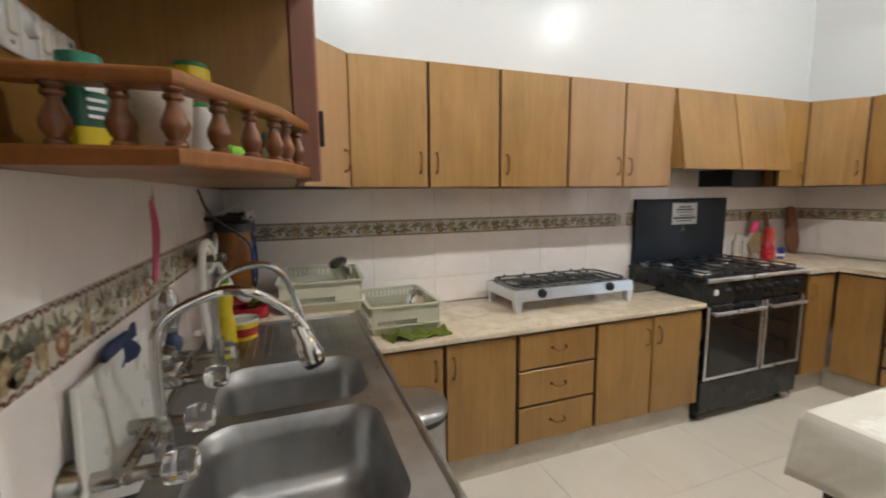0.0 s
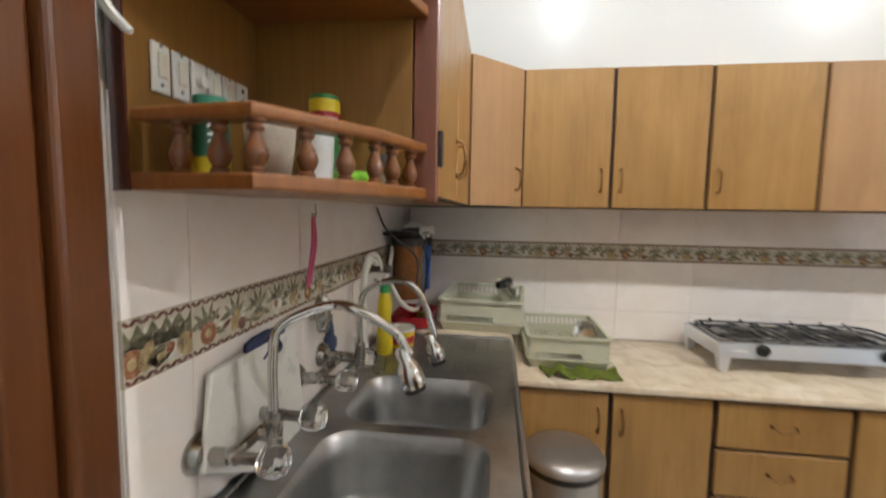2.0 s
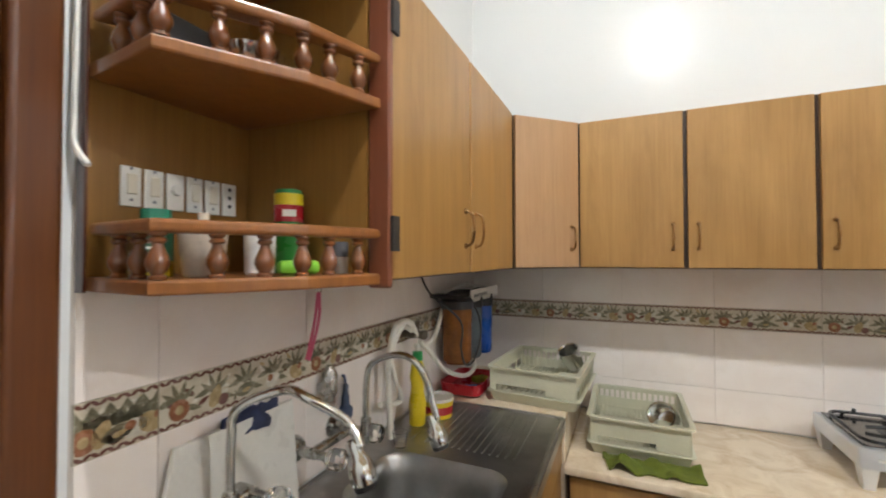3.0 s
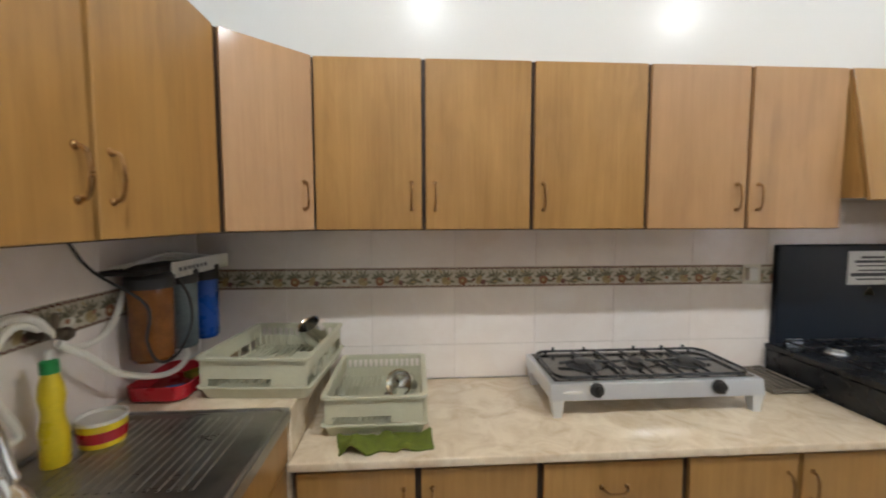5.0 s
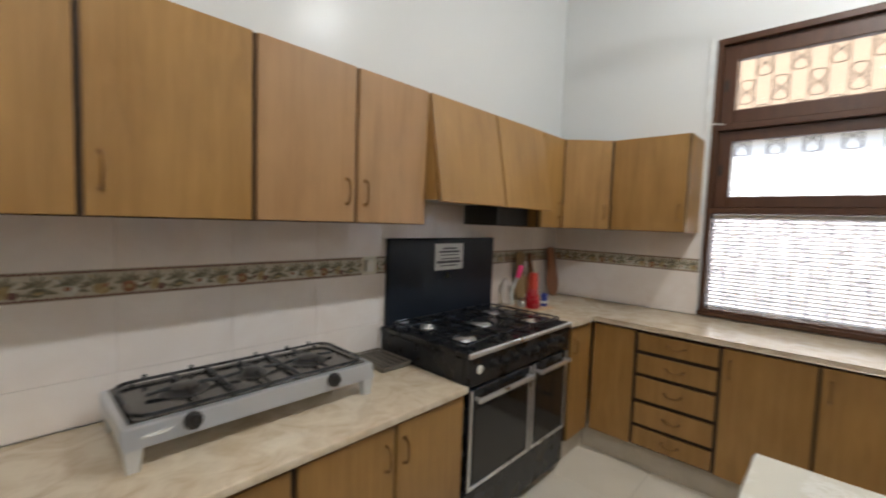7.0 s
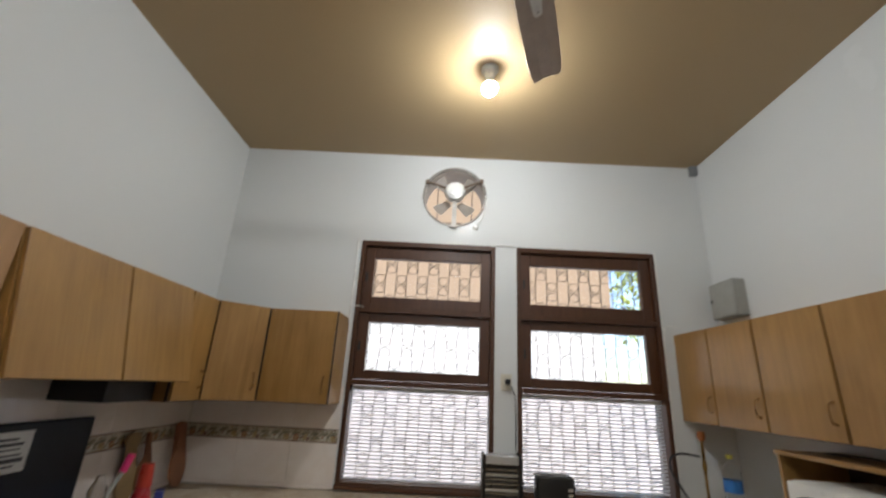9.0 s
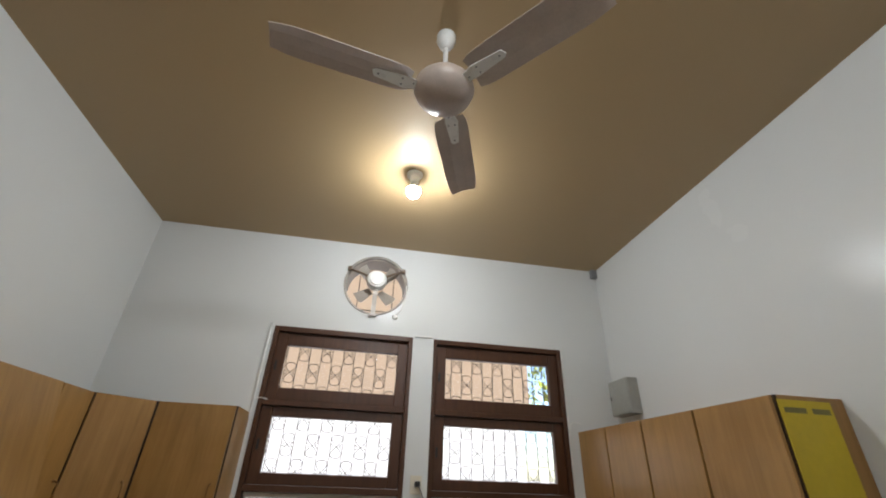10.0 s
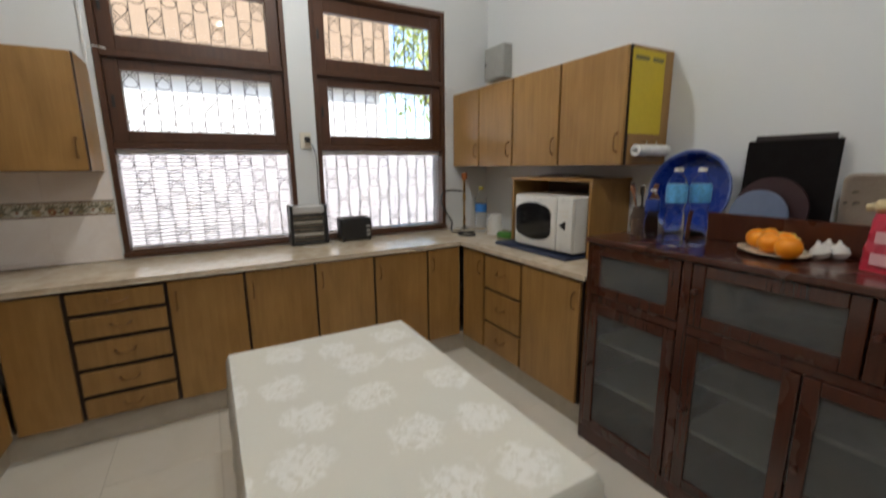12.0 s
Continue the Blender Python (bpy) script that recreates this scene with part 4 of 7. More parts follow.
def mixer(y0, y1, riser, top, head, zt):
    """A wall mixer with two flanges, clear knobs and a bent hose spout."""
    t = thing("mixer_tap", "chrome wall mixer tap with clear knobs and a bent flexible spout", "tap", "sink taps")
    z = 1.045
    for y in (y0, y1):
        part("flange", lathe(bm_new(), [(0.034, 0), (0.033, 0.006), (0.026, 0.020), (0.013, 0.026), (0.013, 0.06)], 20, pose(0.0112, y, z, 0, 90, 0)), CHROME_OLD, t, "", True)
        part("stem", lathe(bm_new(), [(0.010, 0), (0.013, 0.01), (0.010, 0.02), (0.010, 0.05)], 14, pose(0.0715, y, z, 0, 90, 0)), CHROME_OLD, t, "", True)
        part("knob", lathe(bm_new(), [(0.008, 0), (0.021, 0.004), (0.026, 0.016), (0.026, 0.036), (0.020, 0.046), (0.012, 0.043), (0, 0.043)], 8, pose(0.122, y, z, 0, 90, 0)), CLEAR_ACRYLIC, t, "clear acrylic knob")
    bm = bm_new()
    tube(bm, [(0.072, y0, z), (0.072, y1, z)], 0.012, 10, smooth=False)
    tube(bm, [(0.072, riser[1], z), (riser[0], riser[1], z), ], 0.011, 10, smooth=False)
    tube(bm, [(riser[0], riser[1], z - 0.02), (riser[0], riser[1], z + 0.045)], 0.014, 12, smooth=False)
    part("body", bm, CHROME_OLD, t, "", True)
    bm = bm_new()
    tube(bm, [(riser[0], riser[1], z + 0.03), (riser[0], riser[1], zt - 0.09), (riser[0] + 0.015, riser[1] + 0.003, zt - 0.03), (top[0] - 0.02, top[1], zt), (top[0] + 0.035, top[1], zt - 0.006), (head[0] - 0.03, head[1], zt - 0.055), (head[0], head[1], head[2] + 0.035)], [0.0085] * 32 + [0.0082, 0.0096] * 21, 10, 12)
    part("spout", bm, CHROME, t, "flexible chrome hose spout", True)
    bm = lathe(bm_new(), [(0.011, 0.05), (0.015, 0.042), (0.013, 0.026), (0.019, 0.016), (0.0225, 0.004), (0.0240, -0.014), (0.0225, -0.026), (0, -0.026)], 20, pose(head[0], head[1], head[2], 0, -20, 0))
    h = part("spray_head", bm, CHROME, t, "", True)
    part("nozzle", lathe(bm_new(), [(0.0220, -0.0265), (0.020, -0.036), (0, -0.036)], 18, pose(head[0], head[1], head[2], 0, -20, 0)), BLACK_PLASTIC, h, "", True)
    return t


mixer(1.275, 1.42, (0.108, 1.345), (0.213, 1.385), (0.335, 1.427, 1.143), 1.275)
mixer(1.60, 1.76, (0.130, 1.745), (0.231, 1.752), (0.333, 1.758, 1.075), 1.262)
bm = lathe(bm_new(), [(0.015, 0), (0.017, 0.02), (0.021, 0.03), (0.021, 0.075), (0.010, 0.10), (0, 0.102)], 14, pose(0.045, 1.70, 1.13))
box(bm, 0.0112, 0.045, 1.69, 1.71, 1.16, 1.18)
solo("wall_tap", bm, CHROME_OLD, "short chrome stop tap on the tiled wall", "tap", "", True)

bm = bm_new()
vs = []
for dx in (0, 0.010):
    vs.append([bm.verts.new((x + dx, y, z)) for x, y, z in ((0.040, 1.40, 0.9375), (0.040, 1.585, 0.9375), (0.018, 1.585, 1.175), (0.018, 1.295, 1.175), (0.032, 1.252, 1.025))])
bm.faces.new(vs[0]), bm.faces.new(vs[1][::-1])
for i in range(5):
    bm.faces.new((vs[0][i], vs[1][i], vs[1][(i + 1) % 5], vs[0][(i + 1) % 5]))
bmesh.ops.bevel(bm, geom=list(bm.edges), offset=0.002, segments=1, affect="EDGES")
solo("cutting_board", bm, WHITE_PLASTIC, "white plastic cutting board leaning on the tiles behind the taps", "cutting board")


def rag(name, m, w, h, mat, label, seed, thick=0.006):
    """A crumpled cloth lying flat."""
    bm, rng = bm_new(), random.Random(seed)
    nx, ny, vs = 28, 18, {}
    for i in range(nx + 1):
        for j in range(ny + 1):
            x, y = w * (i / nx - 0.5), h * (j / ny - 0.5)
            q = noise.noise(Vector((x * 22 + seed, y * 22, 0)))
            e = noise.noise(Vector((x * 9, y * 9, seed + 4)))
            k = 1 - 0.35 * abs(noise.noise(Vector((x * 14, seed, 0)))) - 0.2 * (j / ny) * abs(noise.noise(Vector((x * 30, 2, seed))))
            vs[i, j] = bm.verts.new((x + 0.022 * e, y * k + 0.016 * q, 0.008 + max(0.0, 0.030 * q + 0.022 * e + 0.012 * math.sin(40 * x + 25 * y))))
    for i in range(nx):
        for j in range(ny):
            bm.faces.new((vs[i, j], vs[i + 1, j], vs[i + 1, j + 1], vs[i, j + 1]))
    ob = solo(name, bm, mat, label, "cloth", smooth=True, m=m)
    mod = ob.modifiers.new("thickness", "SOLIDIFY")
    mod.thickness, mod.offset = thick, -1
    return ob


BLUE_CLOTH = plain("blue_cloth", (0.035, 0.045, 0.10), 0.95, 0, 0.3, 50, 0.5)
rag("washing_cloth", pose(0.020, 1.465, 1.168, 90, 0, 90), 0.155, 0.065, BLUE_CLOTH, "crumpled dark blue cloth draped over the cutting board", 3)
bm = bm_new()
tube(bm, [(0.020, 1.802, 1.02), (0.022, 1.800, 1.08), (0.022, 1.80, 1.15)], [0.016, 0.021, 0.012, 0.008], 10, 6)
tube(bm, [(0.022, 1.80, 1.15), (0.02, 1.797, 1.172), (0.013, 1.797, 1.175)], 0.004, 6)
solo("blue_brush", bm, plain("blue_grey_plastic", (0.06, 0.09, 0.16), 0.5), "blue grey washing brush hanging on the tiles", "brush", smooth=True)
bm = bm_new()
tube(bm, [(0.041, 1.671, 1.461), (0.041, 1.671, 1.435), (0.041, 1.660, 1.425), (0.041, 1.652, 1.437)], 0.0025, 6)
solo("hook", bm, STEEL_BRIGHT, "small steel hook under the open shelf", "hook", smooth=True)
bm = bm_new()
tube(bm, [(0.041, 1.656, 1.428), (0.046, 1.640, 1.36), (0.045, 1.612, 1.265)], 0.004, 6)
tube(bm, [(0.041, 1.662, 1.428), (0.050, 1.650, 1.36), (0.047, 1.618, 1.262)], 0.004, 6)
solo("pink_strap", bm, plain("pink_plastic", (0.62, 0.10, 0.20), 0.5), "pink plastic strap hanging from the hook", "strap", smooth=True)

# ---- open corner shelf ----
shelf = thing("open_corner_shelf", "varnished wooden open shelf with turned balusters and rails", "shelf")
P0, PA, PB, PC = (0.034, 1.158), (0.207, 1.138), (0.314, 1.312), (0.358, 1.452)
PLAN = [(0.022, 1.1586), P0, PA, PB, PC, (0.022, 1.452)]
for z0, z1 in ((1.468, 1.4892), (1.793, 1.814), (2.058, 2.083)):
    part("shelf_board", prism(bm_new(), PLAN, z0, z1, 0.004, 2), SHELF_WOOD, shelf)
part("back_panel", box(bm_new(), 0.0115, 0.0215, 1.155, 1.452, 1.468, 2.083), SHELF_BACK, shelf)
part("side_panel", box(bm_new(), 0.022, 0.329, 1.453, 1.4665, 1.468, 2.083), SHELF_BACK, shelf)
part("end_post", box(bm_new(), 0.0115, 0.033, 1.1505, 1.1548, 1.466, 2.083), MAHOGANY, shelf)
part("corner_post", box(bm_new(), 0.330, 0.378, 1.453, 1.4675, 1.462, 2.083, bevel=0.004), wood("red_wood", (0.13, 0.035, 0.016), (0.22, 0.068, 0.03), 0.3, coat=0.4), shelf, "reddish wooden post")
for z in (1.56, 1.965):
    part("hinge", box(bm_new(), 0.378, 0.386, 1.455, 1.478, z - 0.03, z + 0.035, bevel=0.001), IRON, shelf)
BAL = [(0.0115, 0), (0.0115, 0.004), (0.0085, 0.007), (0.0120, 0.013), (0.0148, 0.020), (0.0142, 0.027), (0.0105, 0.036), (0.0072, 0.044), (0.0068, 0.048), (0.0105, 0.051), (0.0105, 0.0545), (0.0078, 0.057), (0.0115, 0.0605), (0.0115, 0.0628)]
bal_mesh = None
def along(p, q, f, inset=0.015):
    c = Vector((0.15, 1.36))
    v = Vector(p).lerp(Vector(q), f)
    return v + (c - v).normalized() * inset
for z0, rail in ((1.4893, 1.5522), (1.8141, 1.8770)):
    for p, q, fs in ((P0, PA, (0.32, 0.68)), (PA, PB, (0.0, 0.36, 0.70, 1.0)), (PB, PC, (0.36, 0.78))):
        for f in fs:
            if bal_mesh is None:
                bal_mesh = to_mesh("baluster", lathe(bm_new(), BAL, 14), BALUSTER_WOOD, True)
            ob = new("baluster", bal_mesh)
            ob.parent = shelf
            v = along(p, q, f)
            ob.location = (v.x, v.y, z0)
    inner = [along(a, b, f, 0.032) for a, b, f in ((P0, PA, 0), (P0, PA, 1), (PB, PC, 0), (PB, PC, 1))]
    outline = [P0, PA, PB, PC] + [(v.x, v.y) for v in inner[::-1]]
    part("rail", prism(bm_new(), outline, rail, rail + 0.019, 0.006, 3), SHELF_WOOD, shelf)

for i in range(6):
    y = 1.2185 + 0.0370 * i
    sw = thing("switch_plate", "white plastic switch plate screwed to the shelf back", "switch", "shelf switches")
    part("plate", box(bm_new(), 0.022, 0.027, y - 0.0160, y + 0.0160, 1.603, 1.669, bevel=0.0015), WHITE_PLASTIC, sw)
    if i == 2:
        part("dimmer", lathe(bm_new(), [(0.010, 0), (0.009, 0.010), (0, 0.011)], 16, pose(0.027, y, 1.64, 0, 90, 0)), WHITE_PLASTIC, sw, "", True)
    elif i == 5:
        for z in (1.623, 1.640, 1.657):
            part("socket_hole", lathe(bm_new(), [(0.004, 0), (0.004, 0.0006), (0, 0.0006)], 10, pose(0.027, y, z, 0, 90, 0)), BLACK_PLASTIC, sw)
    else:
        part("rocker", box(bm_new(), 0.027, 0.031, y - 0.008, y + 0.008, 1.623, 1.657, pose(0, 0, 0), bevel=0.0015), SOCKET_IVORY, sw)
        for z in (1.614, 1.666):
            part("screw", lathe(bm_new(), [(0.0028, 0), (0.0026, 0.001), (0, 0.001)], 8, pose(0.027, y, z, 0, 90, 0)), RUBBER_GREY, sw)


def turned(name, x, y, z, bands, label, category, seg=20, group="", tilt=None):
    """A round container: bands of (part name, material, profile, part label)."""
    t = thing(name, label, category, group, tilt or Matrix.Translation((x, y, z)))
    for pn, mat, prof, pl in bands:
        part(pn, lathe(bm_new(), prof, seg), mat, t, pl, True)
    return t


DK_GREEN = plain("dark_green", (0.02, 0.10, 0.05), 0.35)
TEAL = plain("teal_plastic", (0.03, 0.25, 0.16), 0.35)
YELLOW = plain("yellow_plastic", (0.72, 0.55, 0.02), 0.35)
RED = plain("red_plastic", (0.42, 0.02, 0.03), 0.3)
LIME = plain("lime_plastic", (0.22, 0.55, 0.04), 0.4)
CREAM = plain("cream_ceramic", (0.62, 0.54, 0.44), 0.3)
BLUE = plain("blue_plastic", (0.015, 0.09, 0.42), 0.28)
NAVY = plain("navy_plastic", (0.010, 0.040, 0.27), 0.28)
tub = turned("powder_tub", 0.102, 1.212, 1.4894, [("body", DK_GREEN, [(0.0235, 0.024), (0.0235, 0.079)], ""), ("base_band", YELLOW, [(0.0235, 0), (0.024, 0.002), (0.024, 0.0235)], "yellow lower label"), ("neck", WHITE_PLASTIC, [(0.023, 0.0795), (0.020, 0.088)], ""), ("cap", TEAL, [(0.021, 0.0885), (0.021, 0.104), (0, 0.105)], "green screw cap")], "dark green and yellow tooth powder tub on the shelf", "tub")
for k, z in enumerate((0.066, 0.053, 0.044, 0.035)):
    part("label_line", box(bm_new(), 0.0225, 0.0240, -0.009, 0.010, z - (0.004 if k == 0 else 0.0018), z + (0.004 if k == 0 else 0.0018), pose(0, 0, 0, 0, 0, -42)), WHITE_PLASTIC, tub)
turned("cream_jar", 0.172, 1.240, 1.4894, [("body", CREAM, [(0.024, 0), (0.027, 0.003), (0.032, 0.040), (0.035, 0.072), (0.033, 0.076)], ""), ("lid", CREAM, [(0.032, 0.0765), (0.029, 0.082), (0.008, 0.088), (0.009, 0.098), (0, 0.100)], "")], "cream ceramic jar with a knobbed lid", "jar")
turned("white_mug", 0.206, 1.318, 1.4894, [("body", WHITE_PAINT, [(0.020, 0), (0.024, 0.004), (0.026, 0.07), (0.024, 0.07), (0.021, 0.008), (0, 0.007)], "")], "white china mug on the open shelf", "mug")
can = turned("spray_can", 0.178, 1.412, 1.4894, [("body", plain("can_green", (0.03, 0.22, 0.04), 0.3), [(0.026, 0), (0.027, 0.003), (0.027, 0.096)], ""), ("label", RED, [(0.0272, 0.0965), (0.0272, 0.128)], "red label band"), ("shoulder", YELLOW, [(0.0272, 0.1285), (0.0272, 0.150)], "yellow top band"), ("cap", plain("can_cap", (0.02, 0.20, 0.05), 0.35), [(0.026, 0.1505), (0.024, 0.158), (0, 0.159)], "green cap")], "green spray can with red and yellow label", "can")
part("label_line", box(bm_new(), 0.0262, 0.0276, -0.012, 0.013, 0.106, 0.119, pose(0, 0, 0, 0, 0, -45)), WHITE_PLASTIC, can)
bm = box(bm_new(), -0.036, 0.036, -0.012, 0.012, 0, 0.024, bevel=0.008, seg=2)
solo("lime_scrubber", bm, LIME, "lime green scrubbing pad lying on the shelf", "scrubber", m=pose(0.246, 1.366, 1.4896, 0, 0, 62), smooth=True)
turned("small_jar", 0.290, 1.425, 1.4894, [("body", WHITE_PLASTIC, [(0.013, 0), (0.014, 0.03)], ""), ("label", INK, [(0.0142, 0.0305), (0.0142, 0.055), (0.012, 0.058), (0, 0.058)], "dark printed upper half")], "small white jar with a dark printed label", "jar")
bm = box(bm_new(), 0.04, 0.13, 1.20, 1.40, 1.8145, 1.900, bevel=0.003)
solo("dark_box", bm, BLACK_PLASTIC, "black box standing on the upper open shelf", "box")
turned("steel_bowl", 0.205, 1.300, 1.8143, [("bowl", STEEL_BRIGHT, [(0.028, 0), (0.045, 0.02), (0.052, 0.042), (0.050, 0.042), (0.042, 0.020), (0, 0.006)], "")], "polished steel bowl on the upper open shelf", "bowl")

bm = bm_new()
for dy in (0.0, 0.006):
    tube(bm, [(0.016 + dy * 0.6, 1.1455 - dy * 0.3, 2.30), (0.0165 + dy * 0.6, 1.1455, 1.98), (0.015 + dy * 0.6, 1.144, 1.74), (0.017 + dy, 1.143, 1.69), (0.04 + dy, 1.147, 1.66), (0.05, 1.1475, 1.655)], 0.0035, 6)
wires = solo("white_cable", bm, WHITE_PLASTIC, "pair of white cables running down beside the door frame", "cable", smooth=True)

# ---- water filter ----
wf = thing("water_filter", "wall-mounted water filter with three coloured housings", "water filter")
part("bracket", box(bm_new(), 0.0115, 0.140, 2.39, 2.93, 1.345, 1.361, bevel=0.002), BLACK_PLASTIC, wf)
part("label_strip", box(bm_new(), 0.1415, 0.150, 2.525, 2.93, 1.318, 1.374, bevel=0.002), WHITE_PLASTIC, wf, "white printed front strip")
for i in range(7):
    part("text_line", box(bm_new(), 0.1502, 0.1506, 2.56 + i * 0.028, 2.578 + i * 0.028, 1.338, 1.352), INK, wf)
for y, r, z0, mat, lab in ((2.485, 0.066, 1.062, plain("amber_housing", (0.20, 0.072, 0.018), 0.12, 0, 0.4, 25), "amber filter housing"), (2.665, 0.052, 1.050, plain("grey_housing", (0.12, 0.15, 0.16), 0.15, 0, 0.3), "grey see-through filter housing"), (2.825, 0.052, 1.040, BLUE, "bright blue filter housing")):
    h = part("housing", lathe(bm_new(), [(0, z0), (r * 0.8, z0), (r * 0.95, z0 + 0.012), (r, z0 + 0.22), (r * 0.98, z0 + 0.235)], 22, Matrix.Translation((0.098, y, 0))), mat, wf, lab, True)
    part("head", lathe(bm_new(), [(r * 1.08, z0 + 0.2355), (r * 1.08, 1.330), (r * 0.9, 1.3446)], 22, Matrix.Translation((0.098, y, 0))), BLACK_PLASTIC, h, "", True)
for k in range(3):
    bm = tube(bm_new(), [(0.03 + 0.02 * k, 2.41, 1.367), (0.07 + 0.02 * k, 2.52 + 0.02 * k, 1.378 + 0.012 * k), (0.10, 2.66, 1.372 + 0.01 * k), (0.06 + 0.03 * k, 2.86, 1.366)], 0.004, 6)
    solo("filter_tube", bm, WHITE_PLASTIC, "thin white tube lying across the water filter bracket", "tube", "filter tubes", True)
HOSE = plain("hose_white", (0.78, 0.76, 0.68), 0.4, 0, 0.08)
for pts, r, lab in (([(0.07, 2.155, 1.232), (0.072, 2.114, 1.279), (0.07, 2.063, 1.298), (0.068, 2.006, 1.282), (0.066, 1.970, 1.201), (0.066, 1.967, 1.107), (0.075, 1.962, 1.01), (0.09, 1.945, 0.945)], 0.0100, "thick white hose looping down from the tap"),
                    ([(0.062, 2.155, 1.242), (0.060, 2.081, 1.277), (0.055, 2.037, 1.246), (0.05, 2.008, 1.187), (0.052, 2.026, 1.123), (0.055, 2.066, 1.042), (0.05, 2.06, 1.018), (0.045, 1.95, 1.045)], 0.0095, "white hose bent back behind the bottle"),
                    ([(0.085, 2.150, 1.215), (0.095, 2.220, 1.160), (0.11, 2.310, 1.080), (0.125, 2.420, 1.028), (0.135, 2.520, 1.005), (0.135, 2.605, 1.018), (0.115, 2.645, 1.052)], 0.0095, "white hose sagging towards the filter"),
                    ([(0.03, 2.225, 1.180), (0.03, 2.300, 1.165), (0.032, 2.372, 1.175), (0.034, 2.418, 1.215), (0.04, 2.462, 1.300), (0.05, 2.47, 1.342)], 0.0095, "white hose rising behind the amber housing")):
    solo("water_hose", tube(bm_new(), pts, r, 9), HOSE, lab, "hose", "water hoses", True)
bm = tube(bm_new(), [(0.02, 2.275, 1.462), (0.05, 2.318, 1.37), (0.16, 2.366, 1.262), (0.17, 2.345, 1.16), (0.17, 2.395, 1.082), (0.17, 2.495, 1.075), (0.17, 2.585, 1.15), (0.165, 2.585, 1.25), (0.13, 2.56, 1.338)], 0.0045, 7)
solo("filter_cable", bm, BLACK_PLASTIC, "thin black cable hanging in front of the filter", "cable", smooth=True)
bm = bm_new()
tube(bm, [(0.0112, 2.165, 1.235), (0.085, 2.165, 1.235)], 0.014, 10, smooth=False)
tube(bm, [(0.065, 2.125, 1.240), (0.065, 2.205, 1.225)], 0.012, 10, smooth=False)
tube(bm, [(0.065, 2.165, 1.235), (0.070, 2.168, 1.285)], 0.009, 8, smooth=False)
lathe(bm, [(0.016, 0), (0.018, 0.012), (0.012, 0.022), (0, 0.023)], 12, pose(0.085, 2.165, 1.235, 0, 90, 0))
solo("hose_tap", bm, plain("tarnished_brass", (0.16, 0.13, 0.10), 0.4, 0.8, 0.3, 40), "small tarnished tap holding the white hoses", "tap", smooth=True)
yb = turned("cleaner_bottle", 0.100, 2.105, 0.9365, [("body", YELLOW, [(0.026, 0), (0.029, 0.006), (0.029, 0.085), (0.023, 0.115), (0.022, 0.135), (0.027, 0.165), (0.024, 0.195), (0.016, 0.222)], ""), ("cap", plain("bottle_green", (0.02, 0.28, 0.07), 0.35), [(0.019, 0.2225), (0.018, 0.250), (0.011, 0.254)], "green bottle cap"), ("spout", WHITE_PLASTIC, [(0.009, 0.2545), (0.007, 0.276), (0, 0.277)], "pale nozzle")], "yellow cleaning liquid bottle with a green cap", "bottle")
tin = turned("cleaning_tub", 0.135, 2.205, 0.9365, [("body", YELLOW, [(0.046, 0), (0.050, 0.002), (0.056, 0.062)], ""), ("label", RED, [(0.0525, 0.016), (0.0556, 0.044)], "red label patch"), ("rim", WHITE_PLASTIC, [(0.0575, 0.0625), (0.0575, 0.072), (0.052, 0.072), (0.046, 0.010), (0, 0.010)], "white inside and rim")], "yellow and red washing paste tub standing open", "tub", 24)
turned("clear_cup", 0.13, 1.93, 0.9365, [("body", CLEAR_ACRYLIC, [(0.018, 0), (0.024, 0.045), (0.022, 0.045), (0.016, 0.004), (0, 0.004)], "")], "small clear plastic cup on the sink edge", "cup")
bm = bm_new()
prev = None
for inset, z in ((0.02, 0.9325), (0.004, 0.94), (0, 0.985), (0.006, 0.985), (0.012, 0.945), (0.03, 0.938)):
    ring = [bm.verts.new((x, y, z)) for x, y in round_rect(0.03 + inset, 0.215 - inset, 2.43 + inset, 2.70 - inset, 0.035, 4)]
    if prev:
        for i in range(len(ring)):
            bm.faces.new((prev[i], prev[(i + 1) % len(ring)], ring[(i + 1) % len(ring)], ring[i]))
    else:
        bm.faces.new(ring[::-1])
    prev = ring
bm.faces.new(prev)
solo("red_tray", bm, RED, "shallow red plastic tray on the stone ledge", "tray", smooth=True)
solo("blue_sponge", box(bm_new(), -0.03, 0.03, -0.018, 0.018, 0, 0.022, bevel=0.004, seg=2), plain("light_blue", (0.05, 0.25, 0.62), 0.8), "small light blue sponge in the red tray", "sponge", m=pose(0.16, 2.49, 0.9455, 0, 0, 30))
solo("green_sponge", box(bm_new(), -0.035, 0.035, -0.022, 0.022, 0, 0.022, bevel=0.004, seg=2), plain("yellow_green", (0.30, 0.30, 0.03), 0.9, 0, 0.2, 40, 0.4), "yellow green sponge on the red tray edge", "sponge", m=pose(0.15, 2.64, 0.9455, 0, 0, 60))


